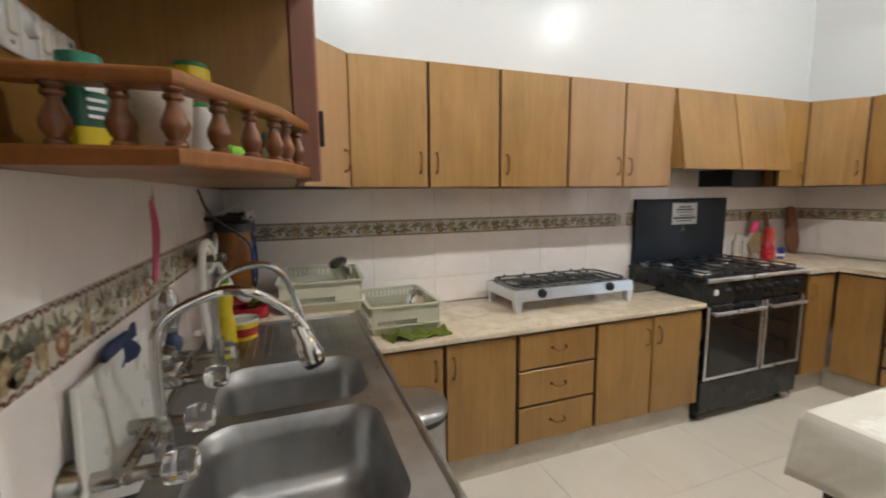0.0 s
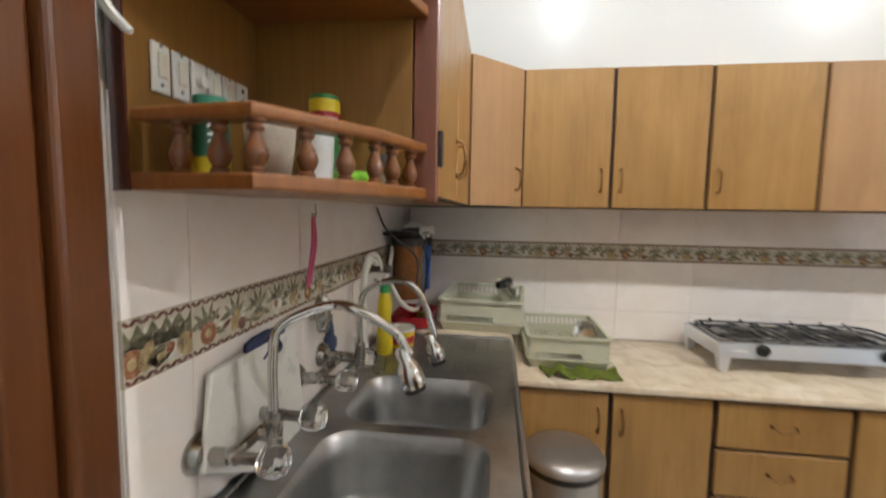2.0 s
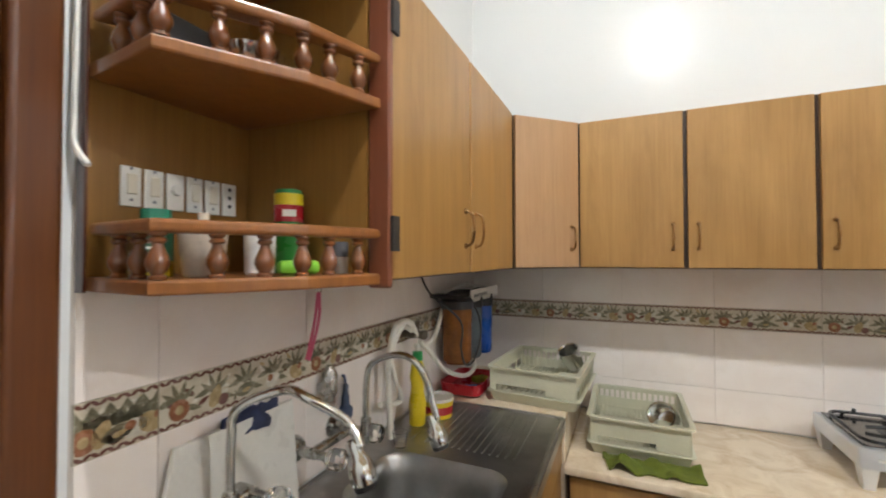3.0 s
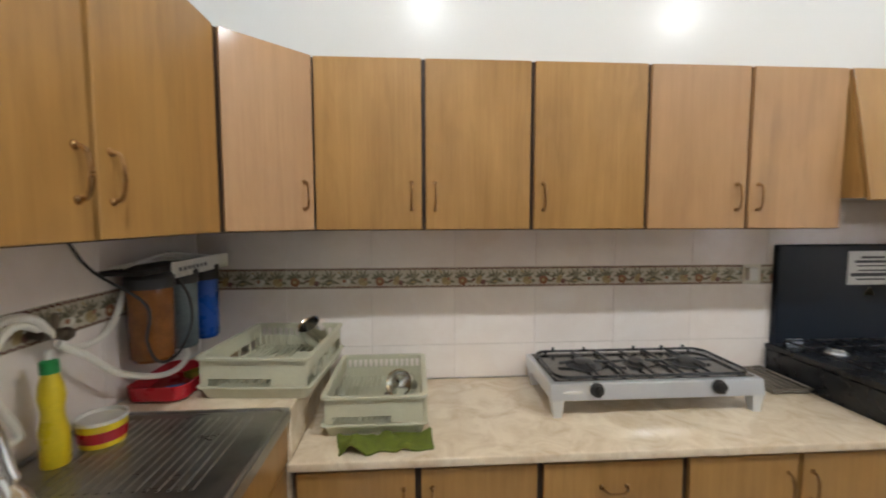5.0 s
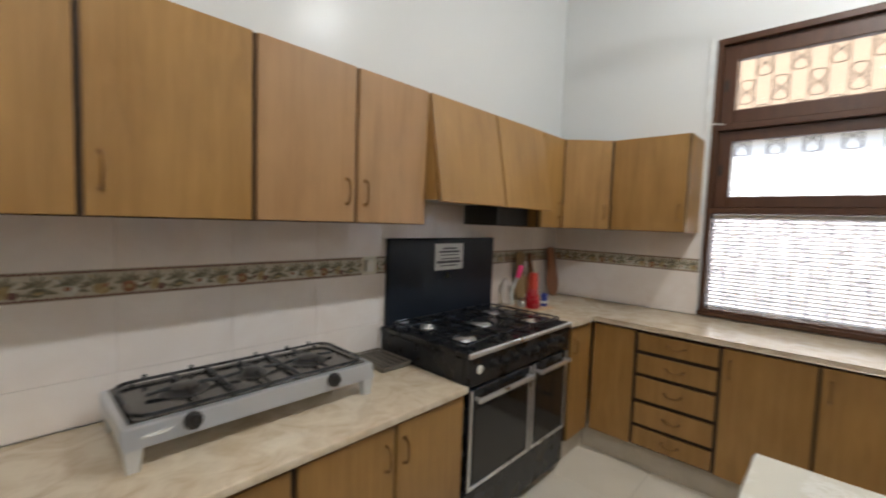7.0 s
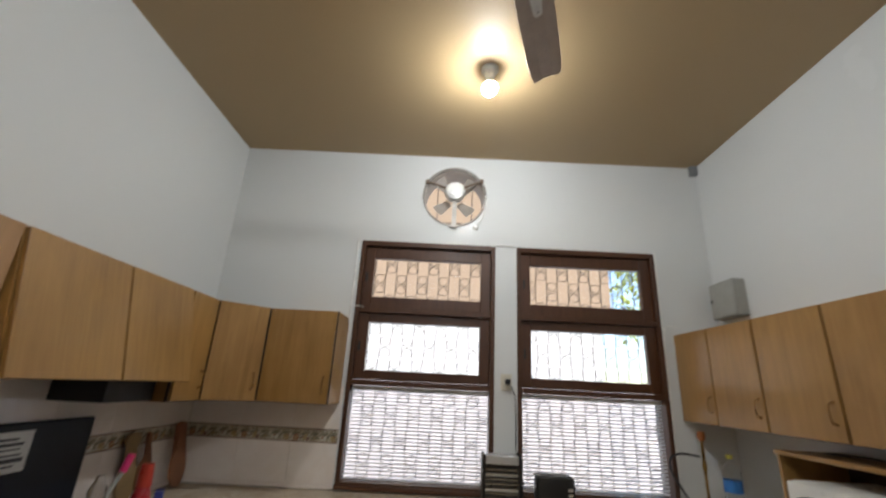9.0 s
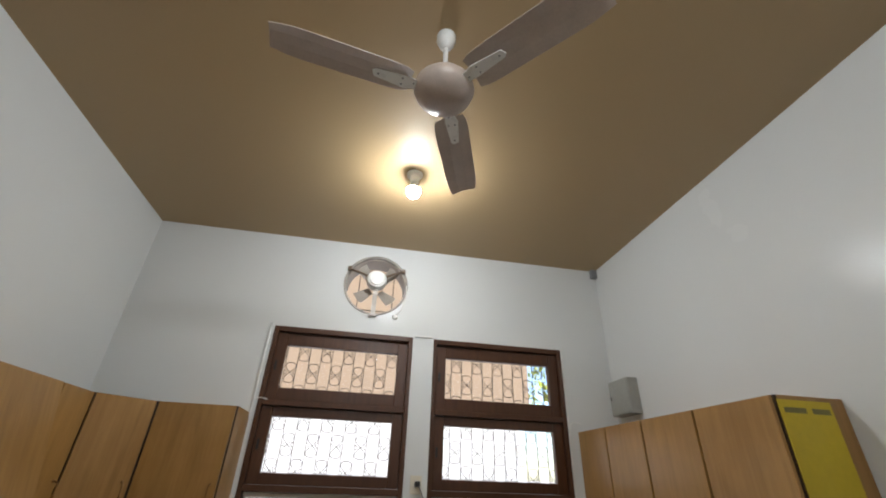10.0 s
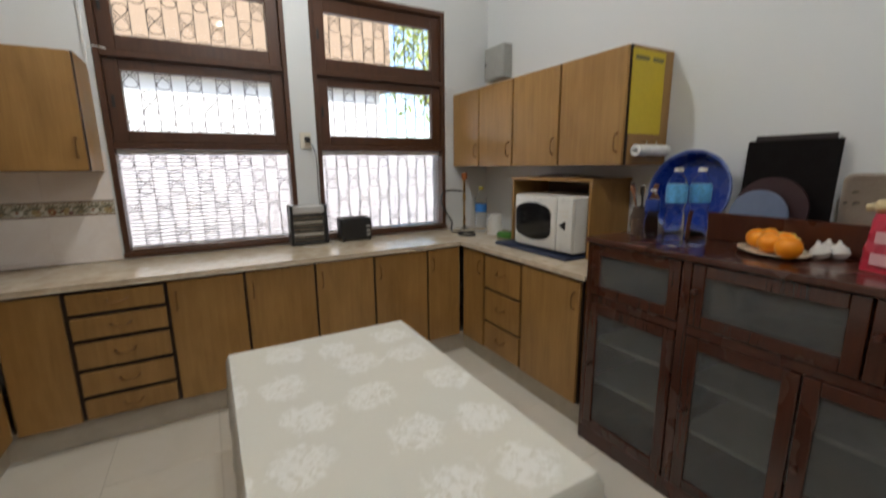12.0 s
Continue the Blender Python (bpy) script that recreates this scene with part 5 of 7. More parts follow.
# ---- dish racks ----
def dish_rack(m, w, d, label):
    """A plastic draining rack in a drip tray: slotted walls, a front cut-out and plate slats."""
    r = thing("dish_rack", label, "dish rack", "dish racks", m)
    bm = bm_new()
    prev = None
    for g, z in ((0.012, 0.0), (0.0, 0.038), (-0.008, 0.038), (-0.008, 0.043), (0.004, 0.043), (0.016, 0.006)):
        ring = [bm.verts.new((x, y, z)) for x, y in round_rect(g, w - g, g, d - g, 0.02, 3)]
        if prev:
            for i in range(len(ring)):
                bm.faces.new((prev[i], prev[(i + 1) % len(ring)], ring[(i + 1) % len(ring)], ring[i]))
        else:
            bm.faces.new(ring[::-1])
        prev = ring
    bm.faces.new(prev)
    part("drip_tray", bm, RACK_PLASTIC, r, "", True)
    bm = bm_new()
    a, b = 0.012, 0.004
    box(bm, a, w * 0.66, b, b + 0.005, 0.068, 0.130)
    box(bm, a, a + 0.02, b, b + 0.005, 0.045, 0.068)
    box(bm, w * 0.66, w - a, b, b + 0.005, 0.045, 0.130)
    part("front_wall", bm, RACK_PLASTIC, r)
    bm = box(bm_new(), a, w - a, d - b - 0.005, d - b, 0.045, 0.088)
    box(bm, a, w - a, d - b - 0.005, d - b, 0.122, 0.130)
    for k in range(15):
        x = a + (w - 2 * a - 0.008) * k / 14
        box(bm, x, x + 0.008, d - b - 0.005, d - b, 0.088, 0.122)
    part("back_wall", bm, RACK_PLASTIC, r)
    for x in (0.006, w - 0.011):
        bm = bm_new()
        box(bm, x, x + 0.005, b, d - b, 0.085, 0.130)
        for k in range(6):
            y = b + (d - 0.03) * k / 5
            box(bm, x, x + 0.005, y, y + 0.012, 0.045, 0.085)
        part("side_wall", bm, RACK_PLASTIC, r)
    rim = bm_new()
    outer, inner = round_rect(-0.008, w + 0.008, -0.008, d + 0.008, 0.025, 4), round_rect(0.010, w - 0.010, 0.010, d - 0.010, 0.02, 4)
    rings = [[rim.verts.new((x, y, z)) for x, y in pts] for pts, z in ((outer, 0.131), (outer, 0.139), (inner, 0.139), (inner, 0.131))]
    for u in range(4):
        for i in range(len(outer)):
            j = (i + 1) % len(outer)
            rim.faces.new((rings[u][i], rings[u][j], rings[(u + 1) % 4][j], rings[(u + 1) % 4][i]))
    part("rim", rim, RACK_PLASTIC, r, "", True)
    for k in range(12):
        x = 0.03 + (w * 0.62) * k / 11
        bm = box(bm_new(), x, x + 0.004, 0.02, d - 0.02, 0.046, 0.054)
        box(bm, x, x + 0.004, d - 0.10, d - 0.094, 0.054, 0.118)
        part("slat", bm, RACK_PLASTIC, r)
    cup = part("cutlery_box", box(bm_new(), w * 0.70, w - 0.02, 0.02, d * 0.42, 0.046, 0.10, bevel=0.004), RACK_PLASTIC, r)
    return r


dish_rack(pose(0.248, 2.455, 0.9325, 0, 0, -4), 0.358, 0.445, "pale green grey plastic dish rack on the stone ledge")
dish_rack(pose(0.638, 2.468, 0.783, 0, 0, 0), 0.345, 0.430, "pale green grey plastic dish rack on the low worktop")
for m, lab in ((pose(0.545, 2.76, 1.062, 25, -20, 0) @ Matrix.Scale(1.3, 4), "polished steel ladle bowl in the dish rack"), (pose(0.905, 2.60, 0.905, 55, -35, 0) @ Matrix.Scale(1.35, 4), "polished steel cup tipped over in the dish rack")):
    bm = lathe(bm_new(), [(0.022, -0.035), (0.030, -0.030), (0.036, 0.0), (0.034, 0.035), (0.037, 0.038), (0.035, 0.038), (0.031, 0.034), (0.033, 0.0), (0.026, -0.026), (0, -0.028)], 20)
    solo("steel_cup", bm, STEEL_BRIGHT, lab, "cup", "steel cups", True, m=m)
bm = box(bm_new(), -0.045, 0.045, -0.05, 0.05, -0.03, -0.008, bevel=0.006, seg=2)
solo("dark_dish", bm, plain("brown_dish", (0.06, 0.035, 0.02), 0.4), "small dark brown dish under the steel cup", "dish", m=pose(0.875, 2.60, 0.869))
rag("green_cloth", pose(0.850, 2.420, 0.776, 0, 0, 4), 0.300, 0.120, GREEN_CLOTH, "crumpled olive green cloth under the dish rack edge", 11)

# ---- table-top hob ----
hob = thing("table_hob", "aluminium three-burner gas hob standing on four legs", "gas hob")
hx0, hx1, hy0, hy1 = 1.445, 2.27, 2.545, 2.905
bm = bm_new()
A = [(hy0, 0.848), (hy0 + 0.012, 0.908), (hy1, 0.908), (hy1, 0.848)]
va, vb = [bm.verts.new((hx0, y, z)) for y, z in A], [bm.verts.new((hx1, y, z)) for y, z in A]
bm.faces.new(va), bm.faces.new(vb[::-1])
for i in range(4):
    bm.faces.new((va[i], vb[i], vb[(i + 1) % 4], va[(i + 1) % 4]))
bmesh.ops.bevel(bm, geom=list(bm.edges), offset=0.003, segments=2, affect="EDGES")
HOB_STEEL = plain("hob_steel", (0.74, 0.77, 0.81), 0.30, 0.72, 0.02, 3, 0, 0.02)
part("body", bm, HOB_STEEL, hob)
part("top_plate", box(bm_new(), hx0 + 0.02, hx1 - 0.02, hy0 + 0.035, hy1 - 0.012, 0.9085, 0.9125, bevel=0.001), plain("dark_plate", (0.16, 0.155, 0.145), 0.16, 0.85, 0.3, 9, 0, 0.1), hob, "smoky reflective top plate")
for x in (hx0 + 0.004, hx1 - 0.049):
    for y in (hy0 + 0.004, hy1 - 0.05):
        bm = bm_new()
        t0, t1 = [(x, y), (x + 0.045, y), (x + 0.045, y + 0.045), (x, y + 0.045)], [(x + 0.008, y + 0.004), (x + 0.036, y + 0.004), (x + 0.036, y + 0.036), (x + 0.008, y + 0.036)]
        hi, lo = [bm.verts.new((*p, 0.848)) for p in t0], [bm.verts.new((*p, 0.7822)) for p in t1]
        bm.faces.new(hi), bm.faces.new(lo[::-1])
        for i in range(4):
            bm.faces.new((lo[i], lo[(i + 1) % 4], hi[(i + 1) % 4], hi[i]))
        part("leg", bm, HOB_STEEL, hob)
for x in (1.615, 2.085):
    bm = lathe(bm_new(), [(0.026, 0), (0.026, 0.008), (0.020, 0.010), (0.018, 0.026), (0, 0.028)], 18, pose(x, hy0 + 0.007, 0.885, 78, 0, 0))
    box(bm, x - 0.004, x + 0.004, hy0 - 0.026, hy0 + 0.0, 0.868, 0.902, bevel=0.0015)
    part("knob", bm, BLACK_PLASTIC, hob, "black round knob", True)
part("badge", box(bm_new(), 1.49, 1.56, hy0 + 0.0025, hy0 + 0.0045, 0.874, 0.884), WHITE_PAINT, hob, "small pale badge")
BURNER_GREY = plain("burner_grey", (0.09, 0.088, 0.085), 0.4, 0.5, 0.3, 20)
for x in (1.64, 1.86, 2.08):
    r = 0.042 if x != 1.86 else 0.030
    b = part("burner", lathe(bm_new(), [(r * 1.3, 0.9128), (r, 0.917), (r, 0.930), (r * 0.7, 0.936), (0, 0.937)], 22, Matrix.Translation((x, 2.735, 0))), BURNER_GREY, hob, "", True)
    part("drip_pan", lathe(bm_new(), [(r * 1.7, 0.9127), (r * 1.7, 0.9145), (r * 1.35, 0.9130)], 26, Matrix.Translation((x, 2.735, 0))), BURNER_GREY, b, "", True)
bm = bm_new()
zt = 0.924
tube(bm, [(x, y, zt) for x, y in round_rect(hx0 + 0.03, hx1 - 0.03, hy0 + 0.035, hy1 - 0.02, 0.05, 5)], 0.0060, 6, smooth=False, closed=True)
for x in (1.75, 1.97):
    tube(bm, [(x, hy0 + 0.035, zt), (x, hy1 - 0.02, zt)], 0.0065, 6, smooth=False)
for x, y in ((hx0 + 0.08, hy0 + 0.037), (hx1 - 0.08, hy0 + 0.037), (hx0 + 0.08, hy1 - 0.022), (hx1 - 0.08, hy1 - 0.022), (1.75, hy1 - 0.022), (1.97, hy1 - 0.022)):
    tube(bm, [(x, y, 0.911), (x, y, zt)], 0.006, 6, smooth=False)
for x in (1.56, 1.70, 1.93, 2.06, 2.16):
    tube(bm, [(x, hy1 - 0.02, zt), (x, hy1 - 0.024, zt + 0.016)], 0.007, 6, smooth=False)
for x in (1.64, 1.86, 2.08):
    for s in (-1, 1):
        tube(bm, [(x + s * 0.105, 2.735, zt), (x + s * 0.04, 2.735, zt + 0.006)], 0.006, 6, smooth=False)
    tube(bm, [(x, hy0 + 0.036, zt), (x, 2.70, zt + 0.006)], 0.006, 6, smooth=False)
    tube(bm, [(x, hy1 - 0.021, zt), (x, 2.77, zt + 0.006)], 0.006, 6, smooth=False)
part("pan_support", bm, BLACK, hob, "black iron pan support", True)

wt = thing("wire_tray", "old grey metal tray with wires beside the cooker", "tray")
part("base", box(bm_new(), 2.43, 2.60, 2.69, 2.955, 0.7832, 0.795, bevel=0.003), plain("tarnished_metal", (0.22, 0.20, 0.17), 0.5, 0.7, 0.3, 20), wt)
dull_metal = plain("dull_metal", (0.30, 0.27, 0.23), 0.4, 0.8, 0.3)
part("rim", tube(bm_new(), [(2.43, 2.69, 0.803), (2.60, 2.69, 0.803), (2.60, 2.955, 0.803), (2.43, 2.955, 0.803)], 0.006, 6, smooth=False, closed=True), dull_metal, wt, "", True)
for k in range(4):
    part("wire", tube(bm_new(), [(2.455 + 0.035 * k, 2.70, 0.805), (2.45 + 0.035 * k, 2.94, 0.808)], 0.004, 6, smooth=False), dull_metal, wt, "", True)
sock = thing("wall_socket", "ivory plastic wall socket on the tiled border", "socket", "wall sockets")
part("plate", box(bm_new(), 2.49, 2.58, 2.9515, 2.9585, 1.207, 1.300, bevel=0.002), SOCKET_IVORY, sock)
part("adapter", box(bm_new(), 2.50, 2.545, 2.925, 2.951, 1.225, 1.285, bevel=0.005, seg=2), WHITE_PLASTIC, sock)

# pedal bin
pb = thing("pedal_bin", "round brushed steel pedal bin with a domed lid", "bin")
M = Matrix.Translation((0.755, 2.185, 0))
BIN_STEEL = plain("bin_steel", (0.42, 0.42, 0.43), 0.34, 0.85, 0.08, 6, 0, 0.04)
part("body", lathe(bm_new(), [(0.135, 0.03), (0.137, 0.53)], 32, M), BIN_STEEL, pb, "", True)
part("base_ring", lathe(bm_new(), [(0.141, 0.0), (0.141, 0.0295)], 32, M), BLACK_PLASTIC, pb, "", True)
part("collar", lathe(bm_new(), [(0.140, 0.5305), (0.140, 0.556)], 32, M), BLACK_PLASTIC, pb, "black plastic collar", True)
part("lid", lathe(bm_new(), [(0.146, 0.5565), (0.147, 0.570), (0.138, 0.584), (0.10, 0.598), (0.05, 0.604), (0, 0.605)], 32, M), BIN_STEEL, pb, "", True)

# ---- far worktop: corner board with bottles ----
tray = solo("wooden_board", box(bm_new(), -0.14, 0.14, -0.11, 0.11, 0, 0.014, bevel=0.003), wood("pale_board", (0.42, 0.26, 0.15), (0.55, 0.38, 0.24), 0.5, (30, 2, 30)), "pale wooden board lying on the corner worktop", "board", m=pose(3.735, 2.74, 0.9145, 0, 0, -8))
turned("red_bottle", 3.695, 2.685, 0.929, [("body", RED, [(0.044, 0), (0.048, 0.008), (0.048, 0.060), (0.038, 0.110), (0.030, 0.130)], ""), ("cap", plain("orange_red", (0.50, 0.05, 0.03), 0.35), [(0.036, 0.1305), (0.033, 0.200), (0.028, 0.238), (0, 0.240)], "tall red cap")], "red plastic bottle with a tall red cap", "bottle")
turned("salt_jar", 3.672, 2.74, 0.929, [("body", glass("jar_glass", (0.95, 0.96, 0.95), 0.02, 1.3), [(0.034, 0), (0.036, 0.004), (0.036, 0.05), (0.028, 0.062)], ""), ("salt", WHITE_PAINT, [(0.033, 0.003), (0.033, 0.038), (0, 0.038)], "white salt inside")], "small glass jar of white salt", "jar")
bm = bm_new()
tube(bm, [(3.655, 2.82, 0.93), (3.66, 2.83, 1.02), (3.678, 2.80, 1.12)], 0.010, 8)
u = solo("pink_spatula", bm, plain("clear_white", (0.62, 0.63, 0.58), 0.3), "kitchen brush with a bright pink handle", "brush", smooth=True)
part("handle", tube(bm_new(), [(3.678, 2.80, 1.121), (3.69, 2.795, 1.16), (3.705, 2.79, 1.205)], 0.019, 8), plain("hot_pink", (0.75, 0.04, 0.18), 0.4), u, "bright pink plastic handle", True)
turned("clear_bottle", 3.645, 2.88, 0.929, [("body", CLEAR_ACRYLIC, [(0.040, 0), (0.040, 0.12), (0.02, 0.16), (0.02, 0.18), (0, 0.18)], "")], "clear plastic bottle behind the red bottle", "bottle")
bp = thing("blue_packet", "blue and white paper packet on the wooden board", "packet", "", pose(3.835, 2.675, 0.929, 0, 0, 25))
part("body", box(bm_new(), -0.04, 0.04, -0.02, 0.02, 0, 0.085, bevel=0.004), plain("packet_blue", (0.04, 0.06, 0.26), 0.4), bp)
part("label", box(bm_new(), -0.0405, 0.0405, -0.0207, 0.0207, 0.022, 0.038), WHITE_PLASTIC, bp, "white stripe")
bp2 = solo("pink_packet", box(bm_new(), -0.02, 0.02, -0.02, 0.02, 0, 0.095, bevel=0.004), plain("packet_pink", (0.55, 0.20, 0.16), 0.5), "small pink paper packet", "packet", m=pose(3.862, 2.79, 0.929, 0, 0, 20))


def paddle(x, y, z, w, h, mat, label, lean, grip=0.11):
    """A wooden serving paddle: a rounded blade with a handle, leaning on the wall."""
    bm = bm_new()
    pts = [(w / 2 * math.cos(a), h * 0.30 + h * 0.30 * math.sin(a)) for a in [2 * math.pi * (i / 20) for i in range(20)] if not (0.40 * math.pi < a < 0.60 * math.pi)]
    k = 5
    tip = [(grip * w * 1.35 * math.cos(a), h * 0.90 + h * 0.10 * math.sin(a)) for a in [math.pi * (i / 8) for i in range(9)]]
    pts = pts[:k] + [(w * grip, h * 0.64), (w * grip, h * 0.80)] + tip + [(-w * grip, h * 0.80), (-w * grip, h * 0.64)] + pts[k:]
    f, b = [bm.verts.new((px, -0.008, pz)) for px, pz in pts], [bm.verts.new((px, 0.008, pz)) for px, pz in pts]
    bm.faces.new(f), bm.faces.new(b[::-1])
    for i in range(len(pts)):
        bm.faces.new((f[i], f[(i + 1) % len(pts)], b[(i + 1) % len(pts)], b[i]))
    bmesh.ops.triangulate(bm, faces=[q for q in bm.faces if len(q.verts) > 4])
    return solo("serving_paddle", bm, mat, label, "paddle", "serving paddles", m=pose(x, y, z, lean, 0, 0))


paddle(3.905, 2.915, 0.9155, 0.15, 0.37, plain("tan_wood", (0.30, 0.20, 0.09), 0.5, 0, 0.25), "tan wooden serving board leaning on the tiles", -4, 0.30)
paddle(4.03, 2.900, 0.9155, 0.13, 0.36, BOARD_WOOD, "brown wooden serving paddle leaning on the tiles", -5)
paddle(4.34, 2.880, 0.9155, 0.165, 0.40, plain("terracotta_wood", (0.30, 0.125, 0.06), 0.45, 0, 0.2), "reddish wooden paddle leaning in the corner", -7, 0.24)

# heater and toaster
ht = thing("electric_heater", "silver and black electric bar heater on the worktop", "heater")
for y in (0.605, 0.852):
    part("side", box(bm_new(), 4.325, 4.455, y, y + 0.022, 0.916, 1.212, bevel=0.008, seg=2), BLACK_PLASTIC, ht)
part("reflector", box(bm_new(), 4.42, 4.445, 0.628, 0.851, 0.93, 1.15), plain("dark_reflector", (0.10, 0.095, 0.09), 0.35, 0.7), ht)
part("top_cover", box(bm_new(), 4.335, 4.445, 0.628, 0.851, 1.151, 1.205, bevel=0.006, seg=2), ALUMINIUM, ht, "brushed silver top cover")
part("base", box(bm_new(), 4.335, 4.445, 0.628, 0.851, 0.916, 0.930, bevel=0.003), BLACK_PLASTIC, ht)
for k in range(7):
    bm = tube(bm_new(), [(4.345, 0.627, 0.95 + k * 0.028), (4.345, 0.852, 0.95 + k * 0.028)], 0.003, 6, smooth=False)
    part("bar", bm, STEEL_BRIGHT, ht, "", True)
for z in (0.99, 1.08):
    part("element", tube(bm_new(), [(4.39, 0.628, z), (4.39, 0.851, z)], 0.009, 8, smooth=False), WHITE_PLASTIC, ht, "white quartz tube", True)
bm = tube(bm_new(), [(4.40, 0.60, 0.925), (4.34, 0.57, 0.918), (4.27, 0.62, 0.918), (4.24, 0.72, 0.918), (4.28, 0.80, 0.918)], 0.003, 6)
solo("heater_cord", bm, WHITE_PLASTIC, "thin pale cord looped on the worktop", "cord", smooth=True)
tr = thing("toaster", "black two-slot toaster on the worktop", "toaster")
part("body", box(bm_new(), 4.315, 4.455, 0.265, 0.512, 0.922, 1.098, bevel=0.018, seg=3), BLACK_PLASTIC, tr, "", True)
for x in (4.355, 4.405):
    part("slot", box(bm_new(), x, x + 0.018, 0.30, 0.475, 1.0975, 1.0988), IRON, tr)
part("lever", box(bm_new(), 4.37, 4.40, 0.245, 0.2645, 1.02, 1.035, bevel=0.003), BLACK_PLASTIC, tr)
for k in range(3):
    part("button", box(bm_new(), 4.309, 4.3145, 0.285, 0.315, 0.955 + k * 0.032, 0.968 + k * 0.032, bevel=0.001), ALUMINIUM, tr)
for y in (0.285, 0.49):
    for x in (4.335, 4.435):
        part("foot", lathe(bm_new(), [(0.010, 0.9148), (0.010, 0.923)], 10, Matrix.Translation((x, y, 0))), BLACK_PLASTIC, tr)
ps = thing("wall_socket", "white socket with a black plug between the windows", "socket", "wall sockets")
part("plate", box(bm_new(), 4.478, 4.4885, 0.655, 0.735, 1.62, 1.735, bevel=0.002), SOCKET_IVORY, ps)
part("plug", box(bm_new(), 4.435, 4.4775, 0.668, 0.705, 1.665, 1.70, bevel=0.006, seg=2), BLACK_PLASTIC, ps, "black plug")
bm = tube(bm_new(), [(4.436, 0.685, 1.675), (4.42, 0.66, 1.63), (4.44, 0.635, 1.56), (4.465, 0.628, 1.40), (4.462, 0.625, 1.20), (4.466, 0.57, 1.00)], 0.0032, 6)
solo("plug_cord", bm, BLACK_PLASTIC, "thin black cord hanging beside the window", "cord", smooth=True)
for a, b, z0, z1 in ((1.898, 1.912, 2.12, 2.75), (-0.512, -0.500, 1.0, 2.74), (0.627, 0.770, 2.737, 2.748)):
    solo("cable_trunking", box(bm_new(), 4.4885 - 0.012, 4.4885, a, b, z0, z1, bevel=0.002), WHITE_PAINT, "white cable trunking running beside the windows", "trunking", "cable trunking")
for y, z in ((1.905, 2.16), (-0.506, 2.12)):
    bm = tube(bm_new(), [(4.472, y, z - 0.10), (4.470, y - 0.01, z), (4.474, y - 0.04, z + 0.03), (4.47, y - 0.10, z + 0.02)], 0.004, 6)
    solo("wall_cable", bm, WHITE_PAINT, "thin white cable leaving the window trunking", "cable", "wall cables", True)
mb = thing("meter_box", "grey metal meter box on the white wall", "box")
part("case", box(bm_new(), 4.135, 4.405, S + 0.001, S + 0.09, 2.20, 2.465, bevel=0.004), plain("grey_metal", (0.34, 0.34, 0.31), 0.45), mb)
part("cover", box(bm_new(), 4.143, 4.397, S + 0.0905, S + 0.096, 2.208, 2.457, bevel=0.002), plain("grey_cover", (0.36, 0.36, 0.33), 0.45), mb)
part("lock", box(bm_new(), 4.37, 4.382, S + 0.0965, S + 0.106, 2.32, 2.345, bevel=0.002), BLACK_PLASTIC, mb)
solo("corner_box", box(bm_new(), 4.445, 4.488, S + 0.002, S + 0.06, 3.46, 3.563, bevel=0.003), RUBBER_GREY, "small grey box in the ceiling corner", "box")

# ---- exhaust fan in the round opening ----
ef = thing("exhaust_fan", "round metal exhaust fan set into the wall", "fan")
bm = bm_new()
prev = None
for r, x in ((0.262, 4.515), (0.262, 4.484), (0.274, 4.482), (0.274, 4.488), (0.256, 4.49), (0.256, 4.515)):
    ringv = [bm.verts.new((x, VENT_Y + r * math.cos(2 * math.pi * i / 48), VENT_Z + r * math.sin(2 * math.pi * i / 48))) for i in range(48)]
    if prev:
        for i in range(48):
            bm.faces.new((prev[i], prev[(i + 1) % 48], ringv[(i + 1) % 48], ringv[i]))
    prev = ringv
part("ring", bm, plain("dull_ring", (0.20, 0.18, 0.16), 0.5, 0.6, 0.3, 30), ef, "", True)
bm = bm_new()
duct = [[bm.verts.new((x, VENT_Y + r * math.cos(2 * math.pi * i / 48), VENT_Z + r * math.sin(2 * math.pi * i / 48))) for i in range(48)] for r, x in ((0.2615, 4.516), (0.2615, 4.72), (0.250, 4.72), (0.250, 4.516))]
for u in range(4):
    for i in range(48):
        bm.faces.new((duct[u][i], duct[u][(i + 1) % 48], duct[(u + 1) % 4][(i + 1) % 48], duct[(u + 1) % 4][i]))
part("duct", bm, plain("duct_paint", (0.46, 0.40, 0.34), 0.7), ef, "dusty cream painted duct", True)
part("motor", lathe(bm_new(), [(0.06, -0.02), (0.084, 0), (0.087, 0.05), (0.074, 0.078), (0.062, 0.080), (0.058, 0.090), (0, 0.092)], 24, pose(4.50, VENT_Y, VENT_Z + 0.03, 0, -90, 0)), WHITE_PAINT, ef, "white motor housing", True)
